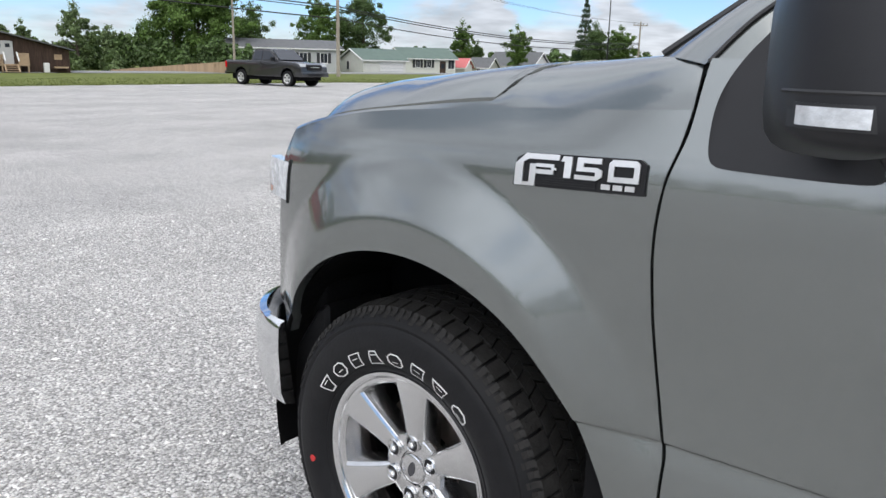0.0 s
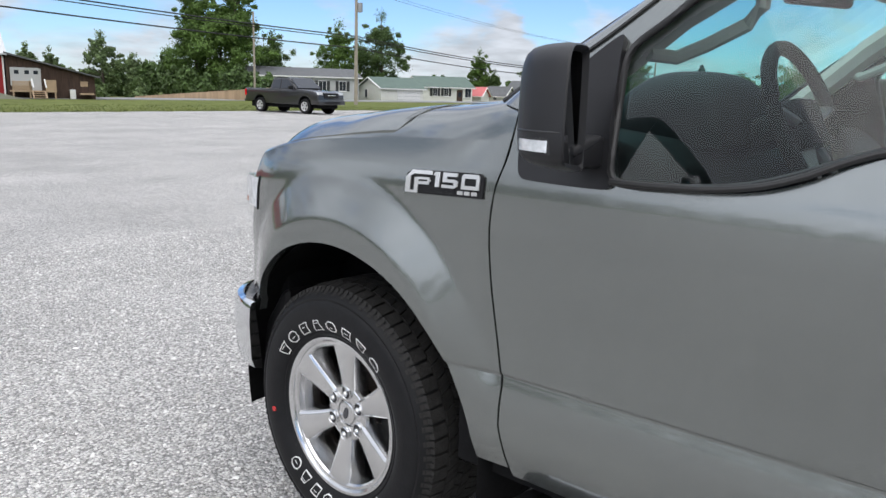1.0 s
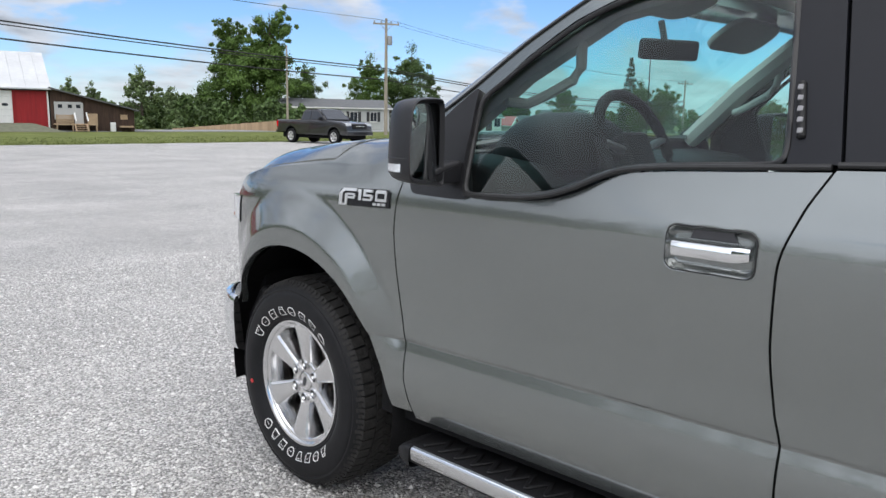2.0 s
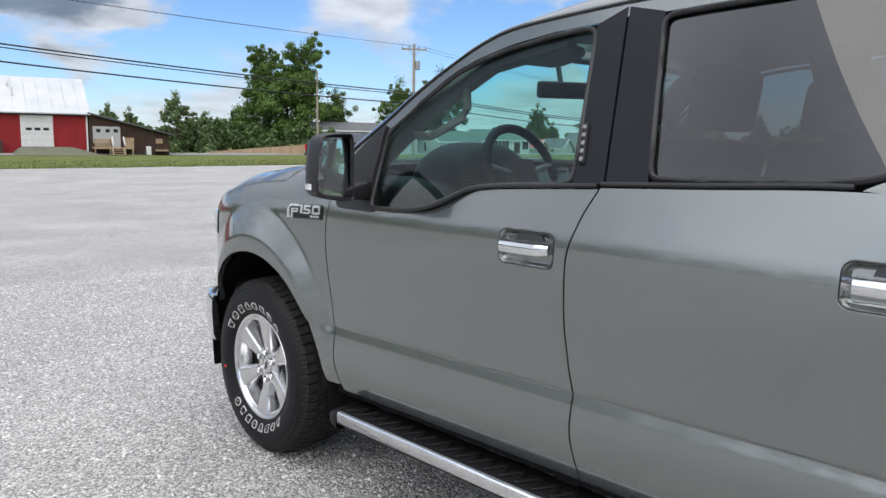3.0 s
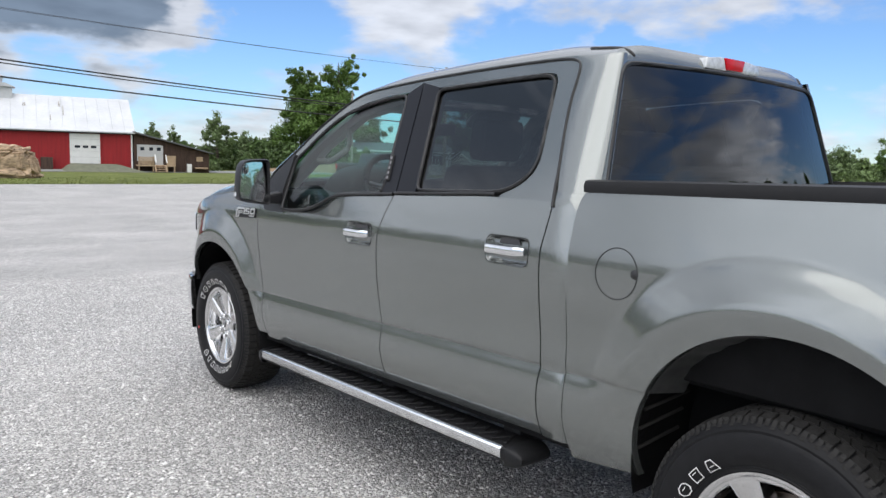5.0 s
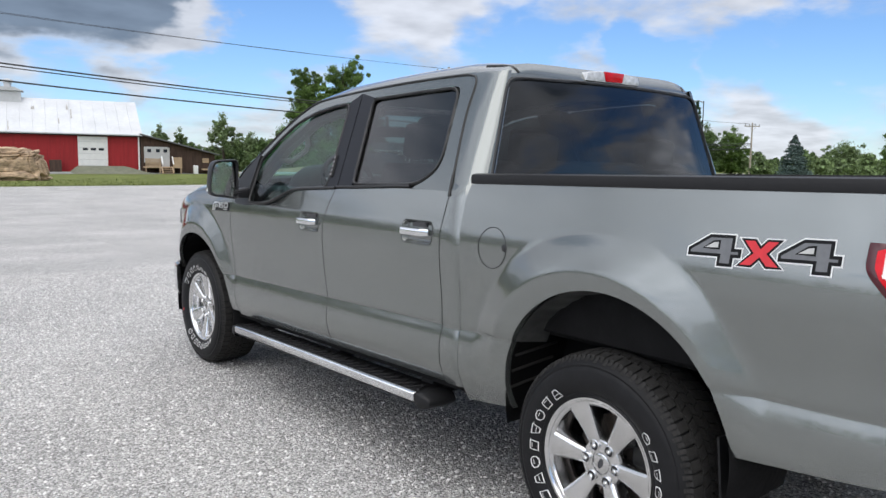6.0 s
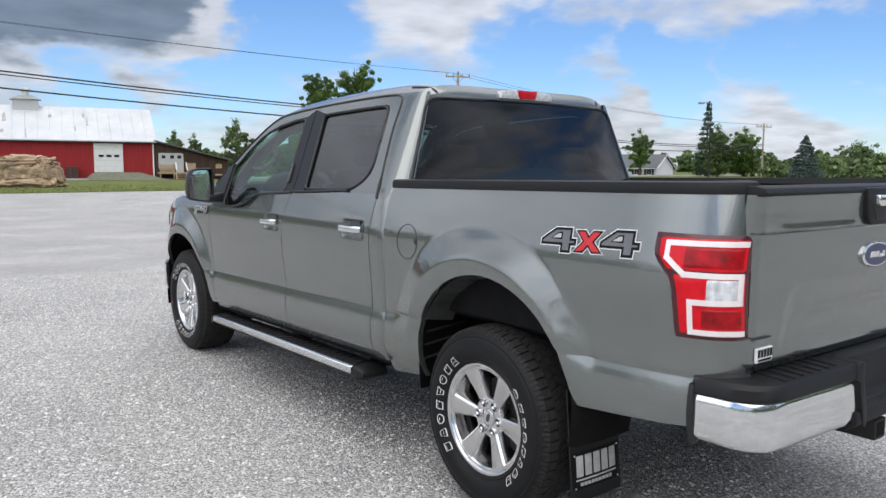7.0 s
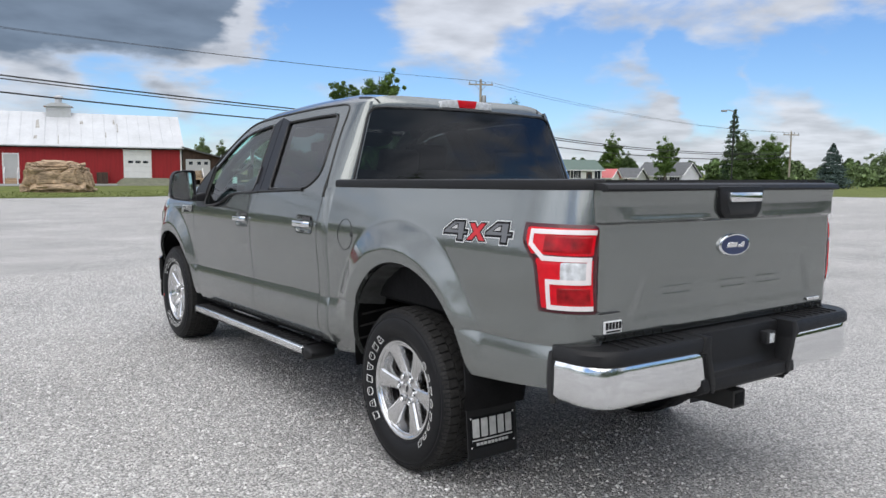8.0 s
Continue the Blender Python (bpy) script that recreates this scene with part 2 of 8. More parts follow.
GRAVEL = (0.575, 0.560, 0.540)
M = {
    "gravel": gravel_material(),
    "stone": material("limestone_chip", (0.56, 0.550, 0.535), 0.9, island=0.45, spec=0.2),
    "grass": material("grass", (0.118, 0.138, 0.042), 0.95, vary=0.35, scale=0.6, vary2=0.3, scale2=6, bump=0.6, bump_scale=14, spec=0.1),
    "blade": material("grass_blades", (0.120, 0.142, 0.045), 0.9, island=0.15, spec=0.1),
    "road": material("road_asphalt", (0.22, 0.22, 0.22), 0.95, vary=0.12, scale=1.2),
    "paint": material("grey_green_paint", (0.191, 0.205, 0.199), 0.23, metal=0.78, coat=1.0, edge=0.55, vary=0.015, scale=900, spec=0.5),
    "chrome": material("chrome", (0.80, 0.81, 0.82), 0.09, metal=1.0, vary=0.04, scale=14, bump=0.03, bump_scale=25),
    "rim": material("bright_machined_alloy", (0.70, 0.70, 0.705), 0.17, metal=1.0, vary=0.05, scale=30),
    "badge_silver": material("bright_badge_silver", (0.72, 0.72, 0.72), 0.30, metal=0.75, vary=0.03, scale=60),
    "black": material("black_plastic", (0.010, 0.010, 0.011), 0.5, spec=0.28, vary=0.12, scale=40, bump=0.15, bump_scale=400),
    "mirror_black": material("satin_black_housing", (0.016, 0.016, 0.018), 0.40, vary=0.10, scale=20, bump=0.03, bump_scale=500, spec=0.34),
    "liner": material("wheel_well_liner", (0.006, 0.006, 0.0065), 0.8, spec=0.15, vary=0.3, scale=12, bump=0.3, bump_scale=40),
    "rubber": material("tyre_rubber", (0.009, 0.009, 0.010), 0.55, vary=0.2, scale=25, bump=0.1, bump_scale=120, spec=0.22),
    "tread": material("dusty_tread_rubber", (0.024, 0.023, 0.022), 0.8, vary=0.35, scale=30, bump=0.35, bump_scale=90, spec=0.3),
    "white": material("raised_white_letter", (0.78, 0.78, 0.77), 0.6, vary=0.08, scale=60),
    "seal": material("rubber_seal", (0.014, 0.014, 0.015), 0.5, vary=0.1, scale=20),
    "pillar": material("satin_black_pillar", (0.014, 0.015, 0.019), 0.32, vary=0.05, scale=10, spec=0.16),
    "clear": glass("clear_window_glass", (0.72, 0.90, 0.87), 1.0, 1.48),
    "shield": glass("windshield_glass", (0.60, 0.93, 0.89)),
    "tint": glass("privacy_glass", (0.12, 0.125, 0.13), 1.0, 1.85),
    "rear_tint": glass("dark_rear_glass", (0.15, 0.16, 0.16), 1.0, 1.58),
    "silver_mirror": material("mirror_glass", (0.72, 0.75, 0.77), 0.01, metal=1.0),
    "red": material("red_lens", (0.62, 0.003, 0.012), 0.14, vary=0.15, scale=28, coat=0.1, spec=0.3, bump=0.10, bump_scale=160),
    "deep_red": material("dark_red_lens", (0.33, 0.002, 0.006), 0.2, vary=0.55, scale=22, coat=0.1, spec=0.3, bump=0.12, bump_scale=200),
    "lamp_edge": material("maroon_lamp_edge", (0.060, 0.003, 0.008), 0.15, vary=0.2, scale=30, coat=0.35),
    "lens": material("clear_lens", (0.58, 0.60, 0.62), 0.12, vary=0.35, scale=40, coat=1.0, bump=0.25, bump_scale=110),
    "guide": material("white_light_guide", (0.82, 0.74, 0.74), 0.2, vary=0.05, scale=40, coat=1.0),
    "seat": material("grey_cloth_seat", (0.055, 0.056, 0.060), 0.95, vary=0.15, scale=30),
    "trim_dark": material("dark_interior_plastic", (0.015, 0.0165, 0.019), 0.7, vary=0.1, scale=20, spec=0.25),
    "headliner": material("light_headliner_cloth", (0.50, 0.49, 0.45), 0.95, vary=0.06, scale=60),
    "blue_oval": material("blue_enamel", (0.008, 0.022, 0.085), 0.3, vary=0.1, scale=30, coat=0.25),
    "red_mark": material("red_mark", (0.50, 0.03, 0.03), 0.5, vary=0.1, scale=100),
    "red_film": material("red_decal", (0.55, 0.02, 0.03), 0.5, vary=0.1, scale=40),
    "silver_decal": material("silver_grey_decal", (0.15, 0.155, 0.165), 0.6, spec=0.2, vary=0.1, scale=60),
    "decal_black": material("black_decal", (0.008, 0.008, 0.009), 0.6, spec=0.15, vary=0.1, scale=60),
    "decal_white": material("white_decal", (0.72, 0.72, 0.72), 0.45, vary=0.05, scale=60),
    "plate_grey": material("worn_white_print", (0.48, 0.48, 0.47), 0.7, vary=0.2, scale=30),
    "disc": material("brake_disc_steel", (0.20, 0.17, 0.15), 0.4, metal=0.9, vary=0.3, scale=20),
    "black_glass": material("dark_button", (0.05, 0.05, 0.055), 0.15, vary=0.05, scale=20),
    "button": material("grey_button", (0.22, 0.22, 0.23), 0.4, vary=0.1, scale=50),
    "inner_metal": material("dull_inner_metal", (0.05, 0.051, 0.05), 0.4, vary=0.4, scale=9, vary2=0.2, scale2=40),
    "amber": material("amber_reflector", (0.50, 0.20, 0.09), 0.2, vary=0.1, scale=50, coat=1.0),
    "dirt_metal": material("dusty_underbody_steel", (0.030, 0.029, 0.028), 0.8, metal=0.3, vary=0.3, scale=8),
}

M["paint"].node_tree.nodes["Principled BSDF"].inputs["Coat IOR"].default_value = 1.75   # a deep clear coat
M["paint"].node_tree.nodes["Principled BSDF"].inputs["Coat Roughness"].default_value = 0.06


# ---- building tools ----
def link(name, bm, mat, parent=None, label="", angle=35.0, smooth=True):
    me = bpy.data.meshes.new(name)
    bm.to_mesh(me)
    bm.free()
    me.materials.append(mat)
    if smooth:
        me.shade_smooth()
        me.set_sharp_from_angle(angle=radians(angle))
    ob = new(name, me)
    if parent:
        ob.parent = parent
    if label:
        tagged(ob, label)
    return ob


def part(name, bm, mat, parent, label="", angle=35.0):
    return link(name, bm, mat, parent, label, angle)


def thing(name, label, category, group="", kind=""):
    return tagged(new(name), label, category, group, kind)


def shared(name, mesh, parent, m=None):
    """One more object on a mesh that another one has."""
    ob = new(name, mesh)
    ob.parent = parent
    if m is not None:
        ob.matrix_basis = m
    return ob


def pchip(xs, ys):
    """A smooth curve through the points that does not overshoot."""
    xs, ys = np.array(xs, float), np.array(ys, float)
    if xs[0] > xs[-1]:
        xs, ys = xs[::-1], ys[::-1]
    h, d = np.diff(xs), np.diff(ys) / np.diff(xs)
    s = np.zeros(len(xs))
    s[0], s[-1] = d[0], d[-1]
    for i in range(1, len(xs) - 1):
        if d[i - 1] * d[i] > 0:
            a, b = 2 * h[i] + h[i - 1], h[i] + 2 * h[i - 1]
            s[i] = (a + b) / (a / d[i - 1] + b / d[i])

    def f(x):
        if x <= xs[0]:
            return float(ys[0] + s[0] * (x - xs[0]))
        if x >= xs[-1]:
            return float(ys[-1] + s[-1] * (x - xs[-1]))
        i = int(np.searchsorted(xs, x) - 1)
        t = (x - xs[i]) / h[i]
        return float((2 * t**3 - 3 * t**2 + 1) * ys[i] + (t**3 - 2 * t**2 + t) * h[i] * s[i] + (-2 * t**3 + 3 * t**2) * ys[i + 1] + (t**3 - t**2) * h[i] * s[i + 1])
    return f


def step(x, a, b):
    t = min(1, max(0, (x - a) / (b - a)))
    return t * t * (3 - 2 * t)


def sheet(fn, nu, nv, lip=None, flip=False, us=None, vs=None, sides="lrbt"):
    """A grid of points fn(u, v). lip: a vector by which the border folds back, so that the sheet has an edge."""
    us = list(us) if us is not None else [i / nu for i in range(nu + 1)]
    vs = list(vs) if vs is not None else [j / nv for j in range(nv + 1)]
    rows = [[Vector(fn(u, v)) for u in us] for v in vs]
    if lip is not None:
        lip = Vector(lip)
        if "b" in sides:
            rows.insert(0, [p + lip for p in rows[0]])
        if "t" in sides:
            rows.append([p + lip for p in rows[-1]])
        for r in rows:
            if "l" in sides:
                r.insert(0, r[0] + lip)
            if "r" in sides:
                r.append(r[-1] + lip)
    bm = bmesh.new()
    grid = [[bm.verts.new(p) for p in r] for r in rows]
    for a, b in zip(grid, grid[1:]):
        for i in range(len(a) - 1):
            q = (a[i], a[i + 1], b[i + 1], b[i])
            try:
                bm.faces.new(q[::-1] if flip else q)
            except ValueError:
                pass
    bmesh.ops.remove_doubles(bm, verts=bm.verts, dist=1e-5)
    return bm


def box(x0, x1, y0, y1, z0, z1, bevel=0.0, segs=2, bm=None):
    own = bmesh.new()
    bmesh.ops.create_cube(own, size=1)
    for v in own.verts:
        v.co = Vector(((x0 + x1) / 2 + v.co.x * (x1 - x0), (y0 + y1) / 2 + v.co.y * (y1 - y0), (z0 + z1) / 2 + v.co.z * (z1 - z0)))
    if bevel:
        bmesh.ops.bevel(own, geom=own.edges[:], offset=bevel, segments=segs, profile=0.6, affect="EDGES")
    if bm is None:
        return own
    return join(bm, own)


def join(bm, other):
    me = bpy.data.meshes.new("tmp")
    other.to_mesh(me)
    other.free()
    bm.from_mesh(me)
    bpy.data.meshes.remove(me)
    return bm


def prism(poly, axis, a, b, bevel=0.0, segs=2, place=None):
    """A polygon pushed along an axis from a to b. x: poly is (y, z); y: (x, z); z: (x, y)."""
    bm = bmesh.new()

    def at(p, h):
        return Vector((h, p[0], p[1]) if axis == "x" else (p[0], h, p[1]) if axis == "y" else (p[0], p[1], h))
    lo, hi = [bm.verts.new(at(p, a)) for p in poly], [bm.verts.new(at(p, b)) for p in poly]
    bm.faces.new(lo[::-1])
    bm.faces.new(hi)
    n = len(poly)
    for i in range(n):
        bm.faces.new((lo[i], lo[(i + 1) % n], hi[(i + 1) % n], hi[i]))
    bmesh.ops.recalc_face_normals(bm, faces=bm.faces)
    if bevel:
        bmesh.ops.bevel(bm, geom=bm.edges[:], offset=bevel, segments=segs, profile=0.6, affect="EDGES")
    if place is not None:
        bm.transform(place)
    return bm


def tube(points, radius, sides=8, closed=False, squash=1.0, bm=None, across=None):
    """A round bar along points."""
    bm = bm or bmesh.new()
    pts = [Vector(p) for p in points]
    rings, n = [], len(pts)
    for i, p in enumerate(pts):
        a, b = (pts[(i - 1) % n], pts[(i + 1) % n]) if closed else (pts[max(0, i - 1)], pts[min(n - 1, i + 1)])
        d = (b - a).normalized()
        up = Vector(across) if across else Vector((0, 0, 1)) if abs(d.z) < 0.9 else Vector((1, 0, 0))
        s = d.cross(up).normalized()
        t = s.cross(d)
        r = radius[i] if isinstance(radius, (list, tuple)) else radius
        rings.append([bm.verts.new(p + (s * math.cos(k * math.tau / sides) + t * math.sin(k * math.tau / sides) * squash) * r) for k in range(sides)])
    pairs = list(zip(rings, rings[1:])) + ([(rings[-1], rings[0])] if closed else [])
    for a, b in pairs:
        for k in range(sides):
            bm.faces.new((a[k], a[(k + 1) % sides], b[(k + 1) % sides], b[k]))
    if not closed:
        bm.faces.new(rings[0][::-1])
        bm.faces.new(rings[-1])
    bmesh.ops.recalc_face_normals(bm, faces=bm.faces)
    return bm


def lathe(profile, n, axis="x", centre=(0, 0, 0), closed=False):
    """A profile of (radius, offset along the axis) turned about the axis."""
    bm = bmesh.new()
    rings = []
    for k in range(n):
        a = math.tau * k / n
        c, s = math.cos(a), math.sin(a)
        rings.append([bm.verts.new(Vector(centre) + (Vector((h, r * c, r * s)) if axis == "x" else Vector((r * c, h, r * s)) if axis == "y" else Vector((r * c, r * s, h)))) for r, h in profile])
    m = len(profile)
    for k in range(n):
        a, b = rings[k], rings[(k + 1) % n]
        for i in range(m if closed else m - 1):
            j = (i + 1) % m
            bm.faces.new((a[i], a[j], b[j], b[i]))
    bmesh.ops.remove_doubles(bm, verts=bm.verts, dist=1e-6)
    bmesh.ops.recalc_face_normals(bm, faces=bm.faces)
    return bm


def resample(pts, n):
    pts = [Vector(p) for p in pts]
    d = [0.0]
    for a, b in zip(pts, pts[1:]):
        d.append(d[-1] + (b - a).length)
    out = []
    for k in range(n):
        q = d[-1] * k / (n - 1)
        i = min(len(pts) - 2, max(0, int(np.searchsorted(d, q) - 1)))
        w = (q - d[i]) / max(1e-9, d[i + 1] - d[i])
        out.append(pts[i].lerp(pts[i + 1], w))
    return out


def smoothed(pts, passes=3):
    """A closed line with its corners eased."""
    for _ in range(passes):
        n = len(pts)
        pts = [(pts[i - 1] + pts[i] * 2 + pts[(i + 1) % n]) / 4 for i in range(n)]
    return pts


def rounded(pts, rounds=2, closed=True):
    """Corner-cutting of a polygon."""
    pts = [Vector(p) for p in pts]
    for _ in range(rounds):
        out, n = [], len(pts)
        for i in range(n if closed else n - 1):
            a, b = pts[i], pts[(i + 1) % n]
            out += [a.lerp(b, 0.25), a.lerp(b, 0.75)]
        pts = out if closed else [pts[0]] + out[1:-1] + [pts[-1]]
    return pts


def ribbon(a, b, n, lip=None, mid=None):
    """A band between two lines."""
    a, b = resample(a, n), resample(b, n)
    k = 4

    def fn(u, v):
        i = round(u * (n - 1))
        p = a[i].lerp(b[i], v)
        return p + Vector(mid) * (4 * v * (1 - v)) if mid is not None else p
    return sheet(fn, n - 1, k, lip)


# ---- the grey pickup ----
AX_F, AX_R, AX_Z = 0.04, -3.655, 0.382      # wheel centres
ARCH_F, ARCH_R = (0.0, 0.411, 0.519), (-3.681, 0.530, 0.494)   # arches: y, z, radius
BULGE_F, BULGE_R = (0.0, 0.54), (-3.63, 0.562)
PROFILE = pchip([0.36, 0.42, 0.48, 0.55, 0.60, 0.64, 0.680, 0.712, 0.719, 0.727, 0.80, 0.88, 0.99, 1.07, 1.13, 1.17, 1.20, 1.25, 1.31, 1.40],
                [0.92, 0.954, 0.984, 1.0050, 1.0082, 1.0066, 1.0010, 0.9940, 0.9926, 0.9972, 0.998, 1.002, 1.009, 1.012, 1.010, 1.006, 1.000, 0.990, 0.978, 0.960])
PLAN_Y = pchip([-5.0, -4.87, -4.83, -4.79, -4.74, -4.68, -4.60, -4.50, -4.40, 1.0], [-4.794, -4.79, -4.782, -4.762, -4.726, -4.674, -4.598, -4.50, -4.40, 1.0])
PLAN_X = pchip([-5.0, -4.87, -4.83, -4.79, -4.74, -4.68, -4.60, -4.50, -4.40, 0.0], [0.29, 0.165, 0.126, 0.090, 0.055, 0.030, 0.012, 0.003, 0.0, 0.0])


def ease(x, a, b, k=0.12):
    """A straight ramp with short rounded ends."""
    t = (x - a) / (b - a)
    if t <= -k or t >= 1 + k:
        return 0.0 if t < 0.5 else 1.0
    if t < k:
        return (t + k) ** 2 / (4 * k)
    if t > 1 - k:
        return 1 - (1 + k - t) ** 2 / (4 * k)
    return t


def crease(y):
    return 0.695 - 0.0255 * (y + 0.6)


def half_width(s, z):
    """How far the body side stands out, at the unrolled length s and height z."""
    zc = crease(s)
    w = PROFILE(z - (zc - 0.72) * (1 - step(z, 0.88, 1.08)))
    if s > -1.2:
        r = math.hypot(s - BULGE_F[0], z - BULGE_F[1])
        w += 0.044 * (1 - ease(r, 0.461, 0.587, 0.14)) * step(z, 0.52, 0.80)
        w -= 0.095 * max(0, s / 0.6) ** 3
        # the wing rolls over into the bonnet
        w -= 0.026 * step(s, -0.58, -0.25) * max(0.0, (z - SHOULDER(min(s, 0.47)) + 0.13) / 0.13) ** 2
    if s < -2.85:
        r = math.hypot(s - BULGE_R[0], z - BULGE_R[1])
        w += 0.046 * (1 - ease(r, 0.532, 0.664, 0.11)) * step(z, 0.58, 0.86)
        w -= 0.010 + 0.018 * step(s, -3.2, -4.5)
        w -= PLAN_X(s)
    return w


def on_side(s, z, side, off=0.0):
    p = Vector((side * half_width(s, z), PLAN_Y(s), z))
    if off:
        e = 0.004
        a = Vector((side * half_width(s + e, z), PLAN_Y(s + e), z)) - Vector((side * half_width(s - e, z), PLAN_Y(s - e), z))
        b = Vector((side * half_width(s, z + e), 0, z + e)) - Vector((side * half_width(s, z - e), 0, z - e))
        n = a.cross(b).normalized()
        p += n * off * (1 if n.x * side > 0 else -1)
    return p


def green_x(z):
    return 0.972 - (z - 1.33) * 0.44 - 0.05 * max(0, z - 1.33) * max(0, z - 1.70)


def on_green(y, z, side, off=0.0):
    return Vector((side * (green_x(z) + off), y, z + off * 0.4))


def shoulder_power(y, zo, xo):
    """How fast the wing rises from its shoulder: it follows the side's own slope towards the cab."""
    tilt = 0.20 + 0.40 * step(y, -0.58, -0.25)
    fair = (xo - HOOD_X) / max(0.02, HOOD_Z(y) - zo) / tilt
    return 2.4 + (fair - 2.4) * step(y, 0.15, -0.15)


def polar_panel(arch, outline, th0, th1, side, nth, nr, corners):
    """A body panel round a wheel arch: rays from the arch's centre to the panel's outline."""
    cy, cz, ra = arch
    m = len(outline)

    def reach(th):
        c, s = math.cos(th), math.sin(th)
        best = 9.0
        for i in range(m - 1):
            (y0, z0), (y1, z1) = outline[i], outline[i + 1]
            dy, dz = y1 - y0, z1 - z0
            det = c * dz - s * dy
            if abs(det) < 1e-9:
                continue
            t = ((y0 - cy) * dz - (z0 - cz) * dy) / det
            q = ((y0 - cy) * s - (z0 - cz) * c) / det
            if t > 0 and -2e-3 <= q <= 1 + 2e-3:
                best = min(best, t)
        return best

    ths = [th0 + (th1 - th0) * i / nth for i in range(nth + 1)]
    for c in corners:
        a = math.atan2(c[1] - cz, c[0] - cy) % math.tau
        k = min(range(1, nth), key=lambda i: abs(ths[i] - a))
        ths[k] = a
    rs = {th: reach(th) for th in ths}
    vs = [0, 0.004, 0.02, 0.05] + [0.05 + 0.95 * (j + 1) / nr for j in range(nr)]

    def fn(u, v):
        th = ths[round(u * nth)]
        r = ra + (rs[th] - ra) * v
        s, z = cy + r * math.cos(th), cz + r * math.sin(th)
        p = on_side(s, z, side)
        if v == 0:
            p.x -= side * 0.006
        return p
    return sheet(fn, nth, 0, (-side * 0.022, 0, 0), flip=side > 0, vs=vs)


SEAM_F = pchip([0.40, 0.444, 0.51, 0.578, 0.663, 0.711, 0.823, 0.934, 1.03, 1.125, 1.228, 1.30, 1.34], [-0.634, -0.626, -0.615, -0.600, -0.600, -0.592, -0.573, -0.559, -0.553, -0.560, -0.588, -0.596, -0.602])
SEAM_B = pchip([0.45, 0.512, 0.626, 0.723, 0.792, 0.955, 1.097, 1.216, 1.323, 1.36], [-1.812, -1.809, -1.790, -1.789, -1.773, -1.754, -1.756, -1.790, -1.846, -1.862])
SEAM_R = pchip([0.45, 0.502, 0.661, 0.755, 0.99, 1.15, 1.239, 1.311, 1.44, 1.67, 1.82, 1.86], [-2.780, -2.780, -2.775, -2.781, -2.773, -2.769, -2.779, -2.788, -2.748, -2.702, -2.700, -2.69])
BELT_F = pchip([-0.58, -0.90, -1.06, -1.158, -1.232, -1.309, -1.364, -1.472, -1.634, -1.90], [1.185, 1.182, 1.186, 1.198, 1.220, 1.256, 1.275, 1.287, 1.296, 1.310])
BELT_R = pchip([-1.75, -2.12, -2.497, -2.80], [1.307, 1.321, 1.336, 1.336])
HOOD_X = 0.70
SHOULDER = pchip([-0.70, -0.62, -0.43, -0.256, -0.094, 0.148, 0.352, 0.47, 0.60], [1.262, 1.258, 1.249, 1.243, 1.233, 1.214, 1.180, 1.150, 1.105])
HOOD_Z = pchip([-0.60, -0.278, -0.064, 0.115, 0.346, 0.528, 0.647, 0.74, 0.80], [1.352, 1.331, 1.312, 1.297, 1.268, 1.232, 1.175, 1.11, 1.04])
GAP = 0.003


def dish_depth(y, z, dish):
    """How deep the hollow behind a door pull is."""
    y0, y1, zc = dish
    yc, hw, hh, r = (y0 + y1) / 2, (y0 - y1) / 2, 0.051, 0.026
    dy, dz = abs(y - yc) - (hw - r), abs(z - zc) - (hh - r)
    d = math.hypot(max(dy, 0), max(dz, 0)) + min(max(dy, dz), 0) - r
    return 0.020 * (1 - ease(d, -0.014, -0.001, 0.2))


def door_panel(parent, name, side, fwd, aft, bottom, top, nu, nv, dish, label=""):
    def fn(u, v):
        y = -1.2
        z = 0.9
        for _ in range(4):
            zb, zt = bottom(y), top(y)
            z = zb + (zt - zb) * v
            yf, ya = fwd(z) - GAP, aft(z) + GAP
            y = yf + (ya - yf) * u
        p = on_side(y, z, side)
        p.x -= side * dish_depth(y, z, dish)
        return p
    y0, y1, zc = dish
    yc = (y0 + y1) / 2
    zb, zt = bottom(yc), top(yc)
    yf, ya = fwd(zc) - GAP, aft(zc) + GAP
    vs = [j / nv for j in range(nv + 1)] + [0.245 + 0.004 * k for k in range(30)] + [(zc - 0.058 + 0.004 * k - zb) / (zt - zb) for k in range(30)]
    us = [j / nu for j in range(nu + 1)] + [(y0 + 0.012 - 0.005 * k - yf) / (ya - yf) for k in range(int((y0 - y1 + 0.024) / 0.005))]
    vs, us = sorted(v for v in vs if 0 <= v <= 1), sorted(u for u in us if 0 <= u <= 1)
    return part(name, sheet(fn, 0, 0, (-side * 0.022, 0, 0), flip=side < 0, us=us, vs=vs), M["paint"], parent, label)


def sill(y):
    return 0.437 - 0.024 * (y + 0.62)


def round_rect(x0, x1, y0, y1, r, n=6):
    pts = []
    for cx, cy, a0 in ((x1 - r, y1 - r, 0), (x0 + r, y1 - r, 90), (x0 + r, y0 + r, 180), (x1 - r, y0 + r, 270)):
        pts += [Vector((cx + r * math.cos(radians(a0 + 90 * k / n)), cy + r * math.sin(radians(a0 + 90 * k / n)), 0)) for k in range(n + 1)]
    return pts


